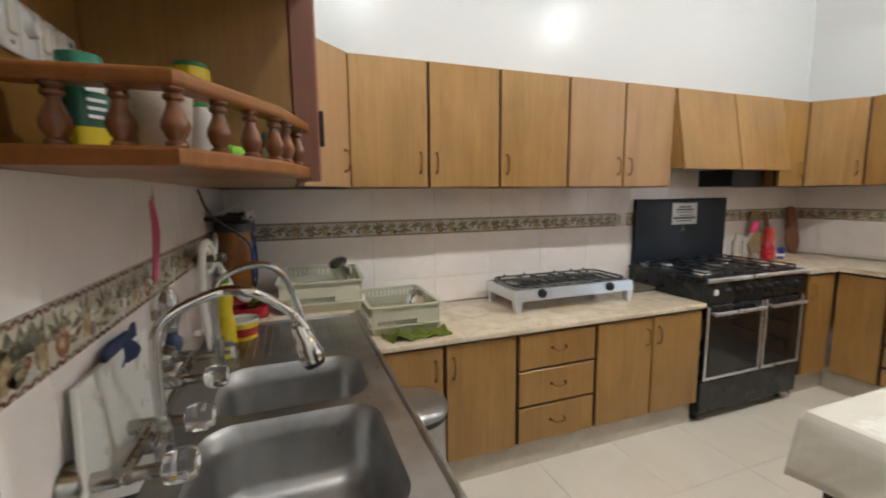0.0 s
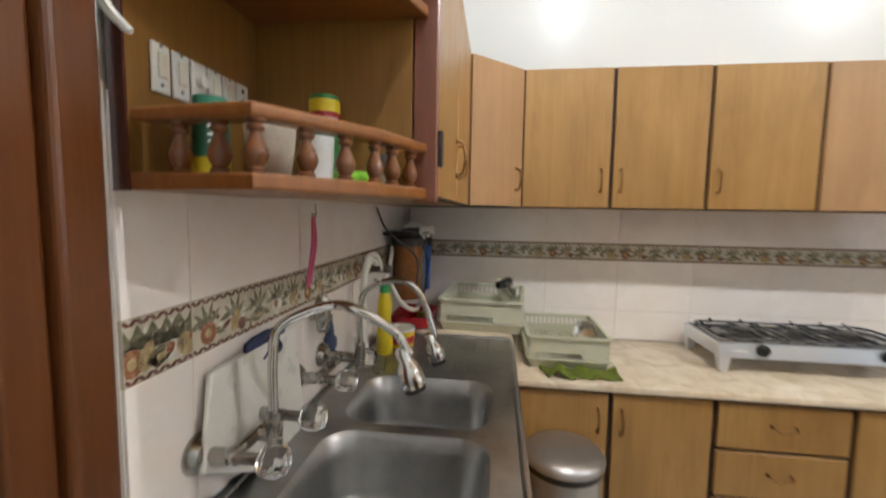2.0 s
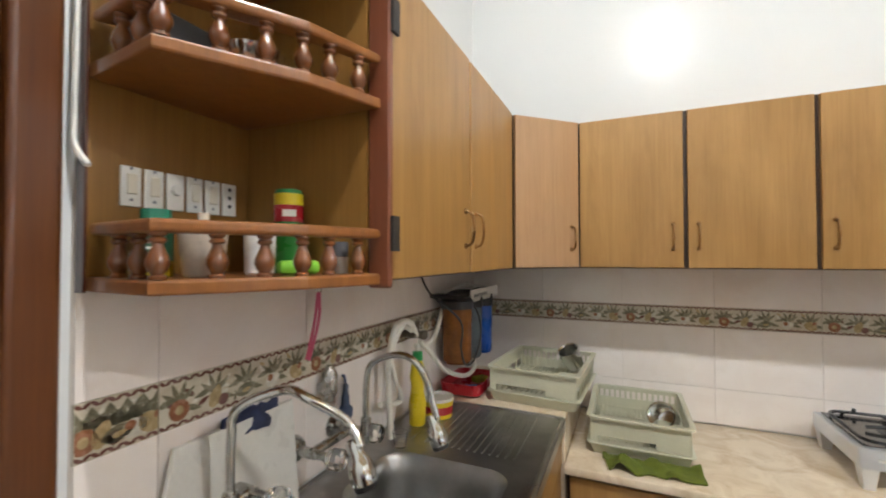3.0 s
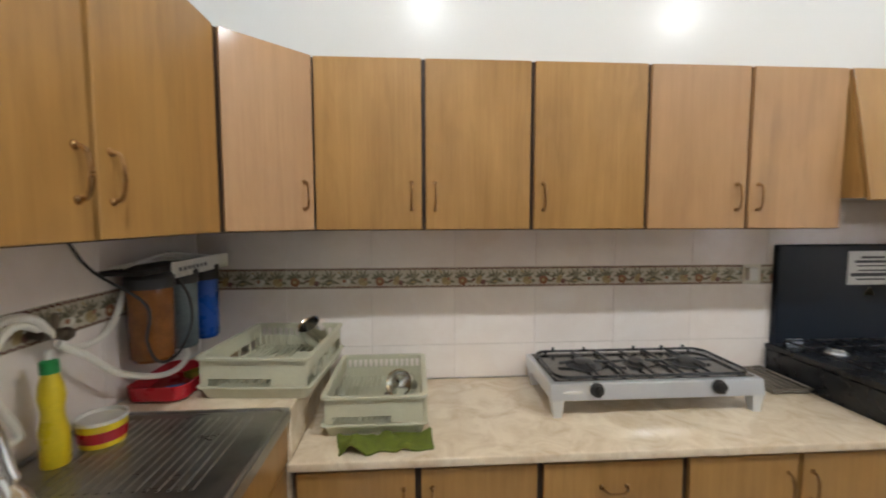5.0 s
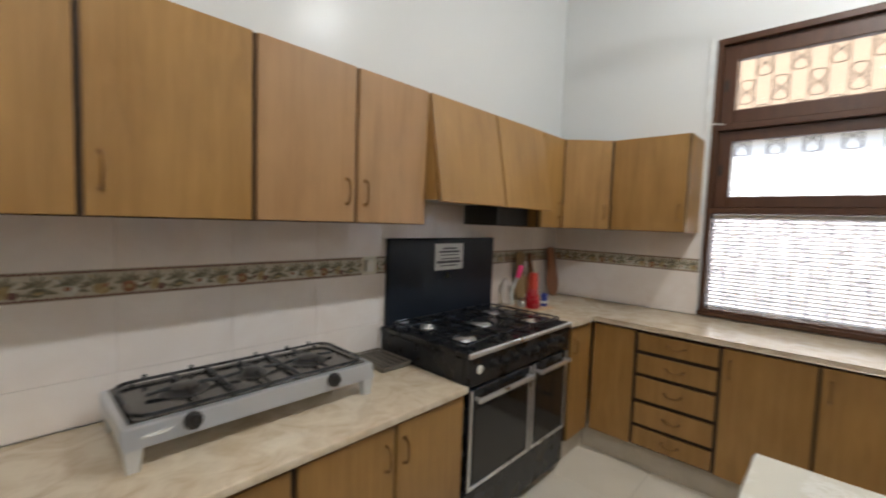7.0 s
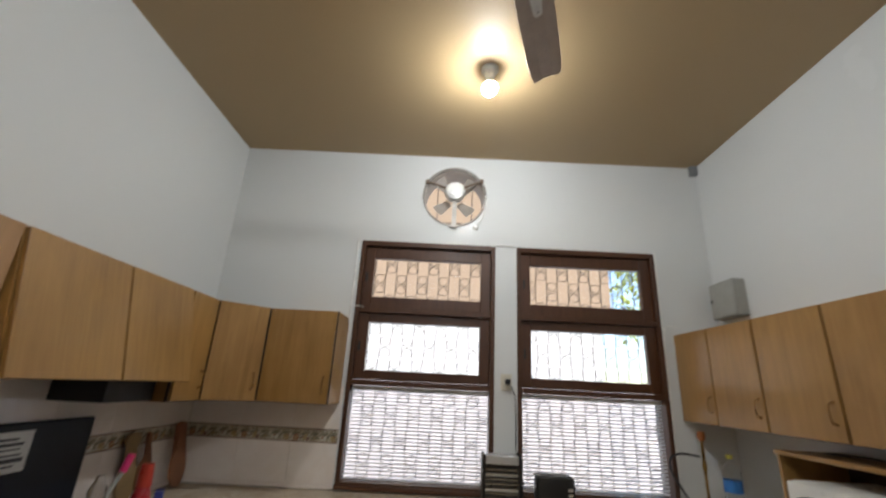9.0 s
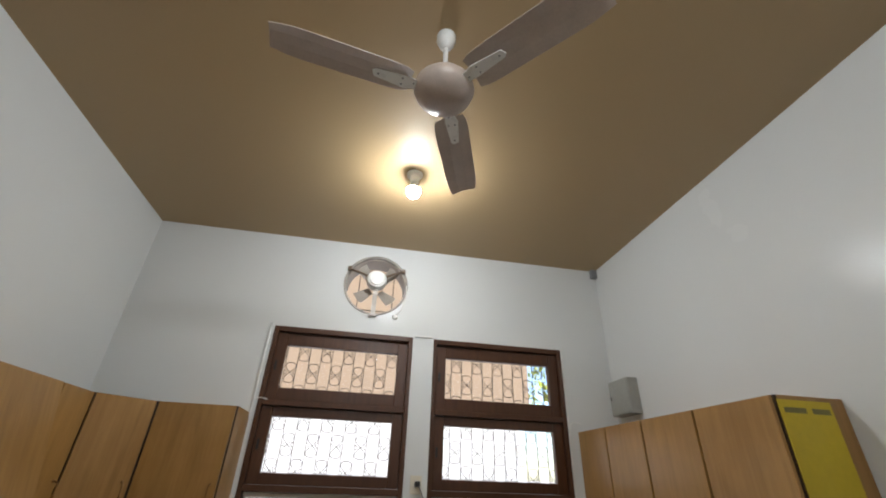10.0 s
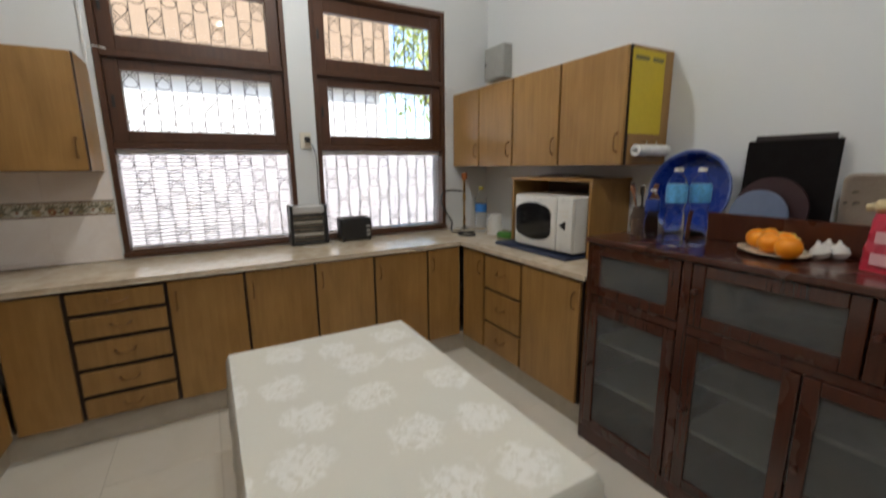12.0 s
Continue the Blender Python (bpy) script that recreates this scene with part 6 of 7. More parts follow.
for a in (30, 150):
    c, s_ = math.cos(radians(a - 3)), math.sin(radians(a - 3))
    bm = tube(bm_new(), [(4.47, VENT_Y + 0.075 * c, VENT_Z + 0.03 + 0.075 * s_), (4.462, VENT_Y + 0.17 * c, VENT_Z + 0.012 + 0.17 * s_), (4.478, VENT_Y + 0.268 * c, VENT_Z + 0.268 * s_)], 0.010, 8)
    box(bm, 4.462, 4.484, VENT_Y + 0.268 * c - 0.016, VENT_Y + 0.268 * c + 0.016, VENT_Z + 0.268 * s_ - 0.02, VENT_Z + 0.268 * s_ + 0.02, bevel=0.003)
    part("bracket", bm, plain("rusty_steel", (0.16, 0.11, 0.075), 0.5, 0.5, 0.35, 40), ef, "rust-stained bracket", True)
bm = bm_new()
vs = [[bm.verts.new((x + dx, VENT_Y + dy, VENT_Z + z)) for x, z in ((4.462, -0.02), (4.452, -0.10), (4.470, -0.19), (4.476, -0.275))] for dx, dy in ((0, -0.019), (0, 0.019), (0.006, 0.019), (0.006, -0.019))]
for k in range(4):
    for i in range(3):
        bm.faces.new((vs[k][i], vs[k][i + 1], vs[(k + 1) % 4][i + 1], vs[(k + 1) % 4][i]))
box(bm, 4.460, 4.483, VENT_Y - 0.032, VENT_Y + 0.032, VENT_Z - 0.290, VENT_Z - 0.272, bevel=0.003)
part("strap_bracket", bm, plain("pale_steel", (0.36, 0.34, 0.31), 0.5, 0.4, 0.15, 30), ef, "flat pale steel bracket")
blade_pale = plain("blade_pale", (0.36, 0.32, 0.28), 0.5, 0, 0.15, 20)
for a in (50, 140, 230, 320):
    bm = prism(bm_new(), [(-0.030, 0.06), (0.030, 0.06), (0.066, 0.215), (0.030, 0.232), (-0.040, 0.228)], -0.0015, 0.0015)
    part("blade", bm, blade_pale, ef).matrix_basis = pose(4.60, VENT_Y, VENT_Z + 0.01, a, 0, 0) @ pose(0, 0, 0, 0, 90, 24)
for dy in (-0.16, 0.15):
    part("guard_bar", tube(bm_new(), [(4.70, VENT_Y + dy, VENT_Z - 0.20), (4.70, VENT_Y + dy, VENT_Z + 0.20)], 0.004, 6, smooth=False), IRON, ef, "", True)
part("guard_bar", tube(bm_new(), [(4.70, VENT_Y - 0.20, VENT_Z - 0.16), (4.70, VENT_Y + 0.20, VENT_Z - 0.16)], 0.004, 6, smooth=False), IRON, ef, "", True)
bm = lathe(bm_new(), [(0.022, 0), (0.024, 0.006), (0.018, 0.018), (0, 0.020)], 16, pose(4.4885, VENT_Y - 0.185, VENT_Z - 0.275, 0, -90, 0))
tube(bm, [(4.475, VENT_Y - 0.185, VENT_Z - 0.268), (4.47, VENT_Y - 0.235, VENT_Z - 0.20), (4.472, VENT_Y - 0.262, VENT_Z - 0.08), (4.474, VENT_Y - 0.262, VENT_Z + 0.02)], 0.004, 6)
part("cable_rose", bm, WHITE_PLASTIC, ef, "white cable and rose", True)

# ---- ceiling fan ----
cf = thing("ceiling_fan", "dusty white three-blade ceiling fan standing still", "fan")
FX, FYY, FZ = 2.365, 0.945, 3.185
FM = Matrix.Translation((FX, FYY, 0))
part("canopy", lathe(bm_new(), [(0.045, H - 0.001), (0.045, H - 0.03), (0.03, H - 0.07), (0.014, H - 0.085)], 20, FM), WHITE_PAINT, cf, "", True)
part("rod", lathe(bm_new(), [(0.011, FZ + 0.08), (0.011, H - 0.084)], 12, FM), WHITE_PAINT, cf, "", True)
part("motor", lathe(bm_new(), [(0.014, FZ + 0.12), (0.040, FZ + 0.092), (0.098, FZ + 0.052), (0.126, FZ + 0.012), (0.130, FZ - 0.010), (0.118, FZ - 0.042), (0.082, FZ - 0.068), (0.040, FZ - 0.080), (0, FZ - 0.083)], 30, FM), FAN_PAINT, cf, "round dusty white motor housing", True)
for a in (-20, 100, 220):
    bm = bm_new()
    vs = {}
    for i in range(11):
        f = i / 10
        wdt = (0.078 + 0.004 * f) * (0.80 if i in (0, 10) else 0.95 if i in (1, 9) else 1)
        rr = 0.150 + 0.56 * ((i - 0.5) / 9.6 if 0 < i < 10 else f)
        for j, c in enumerate((-1.0, -0.35, 0.35, 1.0)):
            vs[i, j] = bm.verts.new((rr, c * wdt, FZ - 0.014 - c * 0.016 + 0.010 * (1 - c * c)))
    for i in range(10):
        for j in range(3):
            bm.faces.new((vs[i, j], vs[i + 1, j], vs[i + 1, j + 1], vs[i, j + 1]))
    bl = part("blade", bm, FAN_PAINT, cf, "dusty grey white blade")
    bl.matrix_basis = Matrix.Translation((FX, FYY, 0)) @ pose(0, 0, 0, 0, 0, a)
    mod = bl.modifiers.new("thickness", "SOLIDIFY")
    mod.thickness = 0.003
    bm = prism(bm_new(), [(0.108, -0.020), (0.165, -0.040), (0.300, -0.026), (0.312, 0.0), (0.300, 0.012), (0.165, 0.022), (0.108, 0.016)], FZ - 0.024, FZ - 0.020)
    arm = part("blade_arm", bm, WHITE_PAINT, bl, "white metal blade arm")
    for px, py in ((0.135, 0.0), (0.185, -0.022), (0.185, 0.008), (0.285, -0.008)):
        lathe_m = Matrix.Translation((px, py, FZ - 0.0245))
        ob = part("rivet", lathe(bm_new(), [(0.0045, 0.0005), (0.004, -0.002), (0, -0.003)], 8, lathe_m), RUBBER_GREY, bl, "", True)

# ---- microwave corner ----
hu = thing("microwave_hutch", "oak veneer open box shelter around the microwave", "shelf")
part("side", box(bm_new(), 3.645, 3.663, S + 0.002, -0.60, 0.9148, 1.378, bevel=0.001), VENEER, hu)
part("side", box(bm_new(), 2.925, 2.945, S + 0.002, -0.60, 0.9148, 1.378, bevel=0.001), VENEER, hu)
part("top", box(bm_new(), 2.915, 3.675, S + 0.002, -0.595, 1.3785, 1.398, bevel=0.002), VENEER, hu)
# near-black back paints the shaded recess behind the microwave
part("back", box(bm_new(), 2.946, 3.644, S + 0.002, S + 0.01, 0.9148, 1.378), SHADE_LIPPING, hu)
solo("blue_mat", box(bm_new(), 2.86, 3.56, -0.93, -0.44, 0.9145, 0.934, bevel=0.004), plain("dark_blue", (0.02, 0.03, 0.07), 0.4), "dark blue board under the microwave", "board", m=Matrix.Translation((0.09, 0, 0)))
mw = thing("microwave", "white microwave oven with a dark rounded door window", "microwave")
mx0, mx1, my = 2.962, 3.492, -0.50
part("case", box(bm_new(), mx0, mx1, -0.92, my - 0.012, 0.948, 1.288, bevel=0.012, seg=2), WHITE_PLASTIC, mw, "", True)
part("door", box(bm_new(), mx0 + 0.135, mx1, my - 0.011, my + 0.008, 0.950, 1.286, bevel=0.014, seg=3), WHITE_PLASTIC, mw, "", True)
win_pts = [(mx0 + 0.345 + 0.168 * u, 1.118 + sg * (0.088 + 0.034 * (1 - u * u)) * (1 - 0.25 * abs(u) ** 12)) for sg, us in ((1, [1 - 2 * i / 19 for i in range(20)]), (-1, [-1 + 2 * i / 19 for i in range(20)])) for u in us]
bm = bm_new()
f, b = [bm.verts.new((x, my + 0.0085, z)) for x, z in win_pts], [bm.verts.new((x, my + 0.011, z)) for x, z in win_pts]
bm.faces.new(f[::-1]), bm.faces.new(b)
for i in range(40):
    bm.faces.new((f[i], f[(i + 1) % 40], b[(i + 1) % 40], b[i]))
part("door_window", bm, DARK_GLASS, mw, "dark glass door window")
part("control_panel", box(bm_new(), mx0, mx0 + 0.132, my - 0.011, my + 0.008, 0.950, 1.286, bevel=0.012, seg=3), WHITE_PLASTIC, mw, "", True)
part("dial", lathe(bm_new(), [(0.030, 0), (0.028, 0.012), (0, 0.014)], 3, pose(mx0 + 0.068, my + 0.008, 1.118, -90, 0, 0)), BLACK_PLASTIC, mw, "black control dial")
for k in range(5):
    part("button", box(bm_new(), mx0 + 0.035 + 0.028 * (k % 3), mx0 + 0.052 + 0.028 * (k % 3), my + 0.0082, my + 0.010, 1.20 - 0.03 * (k // 3), 1.208 - 0.03 * (k // 3)), SOCKET_IVORY, mw)
for x in (mx0 + 0.04, mx1 - 0.04):
    for y in (-0.88, -0.55):
        part("foot", lathe(bm_new(), [(0.014, 0.9345), (0.014, 0.949)], 12, Matrix.Translation((x, y, 0))), BLACK_PLASTIC, mw)
bm = bm_new()
tube(bm, [(3.60, -0.8, 1.3985), (3.45, -0.72, 1.41), (3.3, -0.76, 1.415), (3.1, -0.70, 1.41), (3.0, -0.78, 1.40)], 0.005, 6)
solo("loose_cable", bm, BLACK_PLASTIC, "dark cable lying on the microwave shelter", "cable", smooth=True)

st = thing("brass_tap_stand", "slim brass and copper stand in the worktop corner", "stand")
part("base", lathe(bm_new(), [(0.045, 0.9148), (0.045, 0.922), (0.02, 0.935), (0.010, 0.96)], 18, Matrix.Translation((4.36, -0.62, 0))), CHROME_OLD, st, "", True)
part("column", lathe(bm_new(), [(0.008, 0.96), (0.014, 0.99), (0.008, 1.02), (0.008, 1.16), (0.015, 1.20), (0.010, 1.24), (0.009, 1.36)], 14, Matrix.Translation((4.36, -0.62, 0))), plain("aged_brass", (0.42, 0.26, 0.08), 0.3, 0.9, 0.25), st, "", True)
part("top", lathe(bm_new(), [(0.018, 1.36), (0.028, 1.39), (0.024, 1.42), (0, 1.425)], 14, Matrix.Translation((4.36, -0.62, 0))), plain("copper_orange", (0.45, 0.16, 0.06), 0.35, 0.6), st, "", True)
bm = tube(bm_new(), [(4.37, -0.50, 0.99), (4.41, -0.42, 1.15), (4.42, -0.43, 1.24), (4.40, -0.50, 1.27), (4.37, -0.60, 1.26)], 0.007, 8)
solo("bent_pipe", bm, BLACK_PLASTIC, "bent black pipe standing by the window", "pipe", smooth=True)
bm = tube(bm_new(), [(4.37, -0.50, 0.99), (4.33, -0.47, 0.925), (4.25, -0.48, 0.921), (4.12, -0.56, 0.921), (4.02, -0.50, 0.921), (4.06, -0.42, 0.921), (4.16, -0.44, 0.921), (4.12, -0.56, 0.932)], 0.007, 8)
solo("power_cable", bm, BLACK_PLASTIC, "coiled black power cable on the worktop", "cable", smooth=True)
turned("water_bottle", 4.215, -0.70, 0.915, [("body", BOTTLE_GLASS, [(0.048, 0), (0.052, 0.01), (0.052, 0.14), (0.047, 0.15), (0.052, 0.16), (0.052, 0.29), (0.02, 0.34), (0.018, 0.36)], ""), ("label", plain("label_blue", (0.04, 0.20, 0.55), 0.4), [(0.0528, 0.17), (0.0528, 0.24)], "blue paper label"), ("cap", plain("cap_yellow", (0.50, 0.45, 0.08), 0.4), [(0.021, 0.3605), (0.021, 0.385), (0, 0.386)], "")], "large clear water bottle with a blue label", "bottle", 24)
bm = lathe(bm_new(), [(0.062, 0), (0.064, 0.01), (0.05, 0.14), (0.046, 0.165), (0.03, 0.17), (0, 0.17)], 22)
tube(bm, [(0.05, 0, 0.14), (0.085, 0, 0.12), (0.085, 0, 0.05), (0.06, 0, 0.03)], 0.008, 8)
solo("white_jug", bm, WHITE_PLASTIC, "white plastic jug beside the microwave shelter", "jug", smooth=True, m=pose(4.03, -0.72, 0.915, 0, 0, 100))
solo("green_packet", box(bm_new(), -0.07, 0.07, -0.04, 0.04, 0, 0.05, bevel=0.014, seg=2), plain("leaf_green", (0.06, 0.20, 0.03), 0.6, 0, 0.4, 30), "crumpled green packet beside the microwave", "packet", m=pose(3.80, -0.66, 0.915, 0, 0, 15), smooth=True)

# calendar and foil roll on the end of the wall cabinets
cal = thing("calendar", "yellow wall chart hanging on the cabinet end", "calendar")
part("sheet", box(bm_new(), 2.713, 2.7155, -0.872, -0.604, 1.64, 2.065), plain("yellow_paper", (0.62, 0.46, 0.03), 0.6, 0, 0.08, 4), cal)
for a, b in ((-0.735, -0.625), (-0.855, -0.765)):
    part("text_line", box(bm_new(), 2.7122, 2.7128, a, b, 2.012, 2.034), plain("faded_ink", (0.20, 0.17, 0.05), 0.6), cal, "faded dark printed word")
fr = thing("foil_roll", "white paper roll on a holder below the chart", "roll")
part("roll", lathe(bm_new(), [(0.030, 0), (0.030, 0.26), (0.012, 0.26), (0.012, 0)], 20, pose(2.675, -0.625, 1.553, 90, 0, 0)), WHITE_PAINT, fr, "", True)
bm = bm_new()
tube(bm, [(2.7155, -0.72, 1.60), (2.68, -0.72, 1.60), (2.675, -0.72, 1.566)], 0.004, 6, smooth=False)
tube(bm, [(2.7155, -0.80, 1.60), (2.68, -0.80, 1.60), (2.675, -0.80, 1.566)], 0.004, 6, smooth=False)
part("holder", bm, STEEL_BRIGHT, fr, "", True)

# ---- on the sideboard ----
part("back_ledge", box(bm_new(), DX0 - 0.01, 2.35, -0.725, -0.70, DZ + 0.0005, DZ + 0.128, bevel=0.003), MAHOGANY, side)
LABEL_BLUE = plain("sky_label", (0.10, 0.36, 0.66), 0.4, 0, 0.45, 60)


def pet_bottle(x, y, h, r, label_mat, label):
    k = h / 0.33
    return turned("water_bottle", x, y, DZ + 0.0006, [
        ("body", BOTTLE_GLASS, [(0, 0.008 * k), (r * 0.5, 0.004 * k), (r * 0.8, 0), (r, 0.014 * k), (r * 0.96, 0.06 * k), (r, 0.075 * k), (r * 0.92, 0.13 * k), (r * 0.78, 0.155 * k), (r * 0.95, 0.185 * k), (r, 0.20 * k), (r, 0.255 * k), (r * 0.75, 0.285 * k), (0.34 * r, 0.31 * k), (0.34 * r, 0.315 * k)], ""),
        ("label", label_mat, [(r * 0.972, 0.186 * k), (r * 1.014, 0.200 * k), (r * 1.014, 0.255 * k), (r * 0.93, 0.264 * k)], "blue printed label"),
        ("cap", WHITE_PLASTIC, [(0.42 * r, 0.3155 * k), (0.42 * r, 0.332 * k), (0, 0.333 * k)], "white screw cap")], label, "bottle", 22, "bottles on the sideboard")


pet_bottle(2.290, -0.400, 0.335, 0.042, LABEL_BLUE, "large clear water bottle with a light blue label")
pet_bottle(2.240, -0.490, 0.335, 0.042, LABEL_BLUE, "large clear water bottle with a light blue label")
pet_bottle(2.465, -0.500, 0.235, 0.033, plain("navy_label", (0.02, 0.06, 0.30), 0.4), "small clear water bottle with a navy label")
turned("glass_tumbler", 2.520, -0.470, DZ + 0.0006, [("body", CLEAR_ACRYLIC, [(0.026, 0), (0.030, 0.09), (0.028, 0.09), (0.024, 0.006), (0, 0.006)], "")], "empty clear glass beside the small bottle", "glass")
bm = lathe(bm_new(), [(0.045, 0), (0.058, 0.03), (0.060, 0.08), (0.048, 0.12), (0.052, 0.135), (0.046, 0.135), (0.044, 0.10), (0.05, 0.05), (0, 0.02)], 20)
ut = thing("utensil_pot", "dark clay pot holding spoons and tools", "pot", "", Matrix.Translation((2.585, -0.60, DZ + 0.0006)))
part("pot", bm, plain("brown_clay", (0.07, 0.04, 0.025), 0.5), ut, "", True)
rng = random.Random(7)
for k in range(6):
    a = rng.uniform(0, 6.28)
    bm = tube(bm_new(), [(0.015 * math.cos(a), 0.015 * math.sin(a), 0.03), (0.035 * math.cos(a), 0.035 * math.sin(a), 0.14), (0.06 * math.cos(a), 0.06 * math.sin(a), 0.24 + 0.04 * rng.random())], [0.004, 0.004, 0.005, 0.012], 7)
    part("utensil", bm, (IRON, STEEL_BRIGHT, BOARD_WOOD)[k % 3], ut, "", True)
pl = solo("fruit_plate", lathe(bm_new(), [(0.10, 0), (0.12, 0.004), (0.165, 0.016), (0.164, 0.019), (0.12, 0.008), (0, 0.006)], 32), plain("cream_plate", (0.62, 0.54, 0.40), 0.3), "cream oval plate under the oranges", "plate", smooth=True, m=pose(1.975, -0.555, DZ + 0.0006, 0, 0, -42) @ Matrix.Diagonal((0.92, 0.66, 1, 1)))
om, nt, b = material("orange_peel", 0.38)
v = coords(nt)
nt.links.new(ramp(nt, noise_at(nt, v, 9, 3), (0.3, (0.90, 0.27, 0.008)), (0.7, (0.97, 0.36, 0.012))), b.inputs["Base Color"])
bump(nt, b, noise_at(nt, v, 160, 2), 0.25, 0.001)
orange = None
for dx, dy, dz, r in ((-0.115, 0.022, -0.004, 1), (0.110, 0.028, -0.004, 1), (0.000, 0.050, -0.004, 1), (0.060, -0.046, -0.002, 1), (-0.052, -0.044, -0.002, 1)):
    p = Matrix.Translation((1.975 + 0.74 * dx - 0.1 * dy, -0.555 - 0.67 * dx + 0.9 * dy, DZ + 0.053 + dz))
    if orange is None:
        orange = solo("orange_fruit", lathe(bm_new(), [(0, -0.0435), (0.013, -0.0440), (0.031, -0.035), (0.044, -0.015), (0.047, 0.002), (0.043, 0.022), (0.028, 0.039), (0.011, 0.0435), (0.004, 0.0415), (0, 0.042)], 22), om, "ripe round orange lying on the cream plate", "orange", "oranges", True, m=p @ Matrix.Scale(0.92, 4))
    else:
        copy_thing(orange, p @ pose(0, 0, 0, 40 * dx / 0.05, 30, 70 * dy / 0.05) @ Matrix.Scale(0.92, 4))
solo("banana", tube(bm_new(), [(1.93, -0.665, DZ + 0.05), (1.96, -0.655, DZ + 0.062), (2.00, -0.64, DZ + 0.060), (2.03, -0.62, DZ + 0.046)], [0.008, 0.016, 0.017, 0.016, 0.007], 10), plain("banana_yellow", (0.66, 0.50, 0.14), 0.5), "small pale yellow fruit behind the oranges", "fruit", smooth=True)
for k, (x, y) in enumerate(((1.842, -0.662), (1.800, -0.645), (1.835, -0.60))):
    solo("garlic_bulb", lathe(bm_new(), [(0, 0), (0.018, 0.003), (0.028, 0.018), (0.022, 0.036), (0.007, 0.048), (0.004, 0.058), (0, 0.059)], 14), plain("garlic_%s" % "abc"[k], (0.66, 0.64, 0.60), 0.6, 0, 0.1, 60, 0.3), "white garlic bulb on the sideboard", "garlic", "garlic bulbs", True, m=pose(x, y, DZ + 0.0006, 8 * k, 0, 50 * k) @ Matrix.Scale(1.2, 4))
bag = thing("snack_bag", "open red plastic food bag with a pale folded top", "bag", "", pose(1.635, -0.535, DZ + 0.0006, 0, 0, -20))
bm, rng = bm_new(), random.Random(9)
lay = []
for k in range(9):
    z = 0.19 * k / 8
    w_, d_ = 0.075 - 0.012 * (k / 8) ** 2, 0.050 - 0.018 * (k / 8)
    lay.append([bm.verts.new((w_ * math.copysign(abs(math.cos(a)) ** 0.5, math.cos(a)) + 0.006 * noise.noise(Vector((k, 5 * a, 0))), d_ * math.copysign(abs(math.sin(a)) ** 0.6, math.sin(a)) + 0.006 * noise.noise(Vector((k, 5 * a, 9))), z)) for a in [2 * math.pi * i / 24 for i in range(24)]])
bm.faces.new(lay[0][::-1])
for a_, b_ in zip(lay, lay[1:]):
    for i in range(24):
        bm.faces.new((a_[i], a_[(i + 1) % 24], b_[(i + 1) % 24], b_[i]))
bm.faces.new(lay[-1])
part("body", bm, plain("bag_red", (0.55, 0.03, 0.06), 0.3, 0, 0.2, 20), bag, "", True)
for z in (0.045, 0.115):
    part("print", box(bm_new(), -0.035, 0.03, 0.050 - z * 0.10 + 0.006, 0.053 - z * 0.10 + 0.006, z - 0.02, z + 0.018), plain("bag_pink", (0.75, 0.42, 0.44), 0.4), bag, "pale pink printed block")
bm = bm_new()
tube(bm, [(-0.07, 0.01, 0.195), (-0.02, 0.0, 0.225), (0.03, 0.005, 0.215), (0.085, 0.02, 0.205)], [0.018, 0.03, 0.032, 0.024, 0.014], 10)
part("folded_top", bm, plain("bag_top", (0.62, 0.50, 0.28), 0.5, 0, 0.2, 30), bag, "pale folded bag top", True)

# things standing between the ledge and the wall
bt = thing("plastic_tub", "large dark blue plastic tub standing on its side", "tub", "", pose(2.492, -0.815, 1.3390, -80, 0, 0))
bm = bm_new()
prev = None
for r, z in ((0.20, 0.0), (0.213, 0.006), (0.213, 0.0), (0.196, -0.004), (0.175, -0.075), (0.0, -0.08)):
    ringv = [bm.verts.new((r * math.cos(2 * math.pi * i / 40), r * math.sin(2 * math.pi * i / 40), z)) for i in range(40)] if r else [bm.verts.new((0, 0, z))]
    if prev:
        for i in range(40):
            if len(ringv) > 1:
                bm.faces.new((prev[i], prev[(i + 1) % 40], ringv[(i + 1) % 40], ringv[i]))
            else:
                bm.faces.new((prev[i], prev[(i + 1) % 40], ringv[0]))
    prev = ringv
part("basin", bm, NAVY, bt, "", True)
bm = bm_new()
prev = None
for r, z in ((0.205, 0.0065), (0.2145, 0.0065), (0.2145, -0.006), (0.2135, -0.006), (0.2135, 0.0062), (0.205, 0.0062)):
    ringv = [bm.verts.new((r * math.cos(2 * math.pi * i / 40), r * math.sin(2 * math.pi * i / 40), z)) for i in range(40)]
    if prev:
        for i in range(40):
            bm.faces.new((prev[i], prev[(i + 1) % 40], ringv[(i + 1) % 40], ringv[i]))
    prev = ringv
part("rim", bm, plain("pale_blue_rim", (0.12, 0.17, 0.42), 0.3), bt, "paler blue rim", True)
bb = thing("black_tray", "tall black plastic tray leaning on the wall", "tray", "trays behind the sideboard ledge")
part("board", box(bm_new(), 1.925, 2.275, -0.012, 0.0, 0, 0.452, pose(0, -0.885, DZ + 0.003, 3, 0, 0), bevel=0.004), BLACK_BOARD, bb)
bb2 = thing("black_tray", "dark tray with a stepped top edge leaning on the wall", "tray", "trays behind the sideboard ledge")
part("board", box(bm_new(), 1.955, 2.255, -0.012, 0.0, 0, 0.475, pose(0, -0.905, DZ + 0.003, 3, 0, 0), bevel=0.004), plain("black_brown", (0.016, 0.009, 0.009), 0.5, 0, 0.3), bb2)
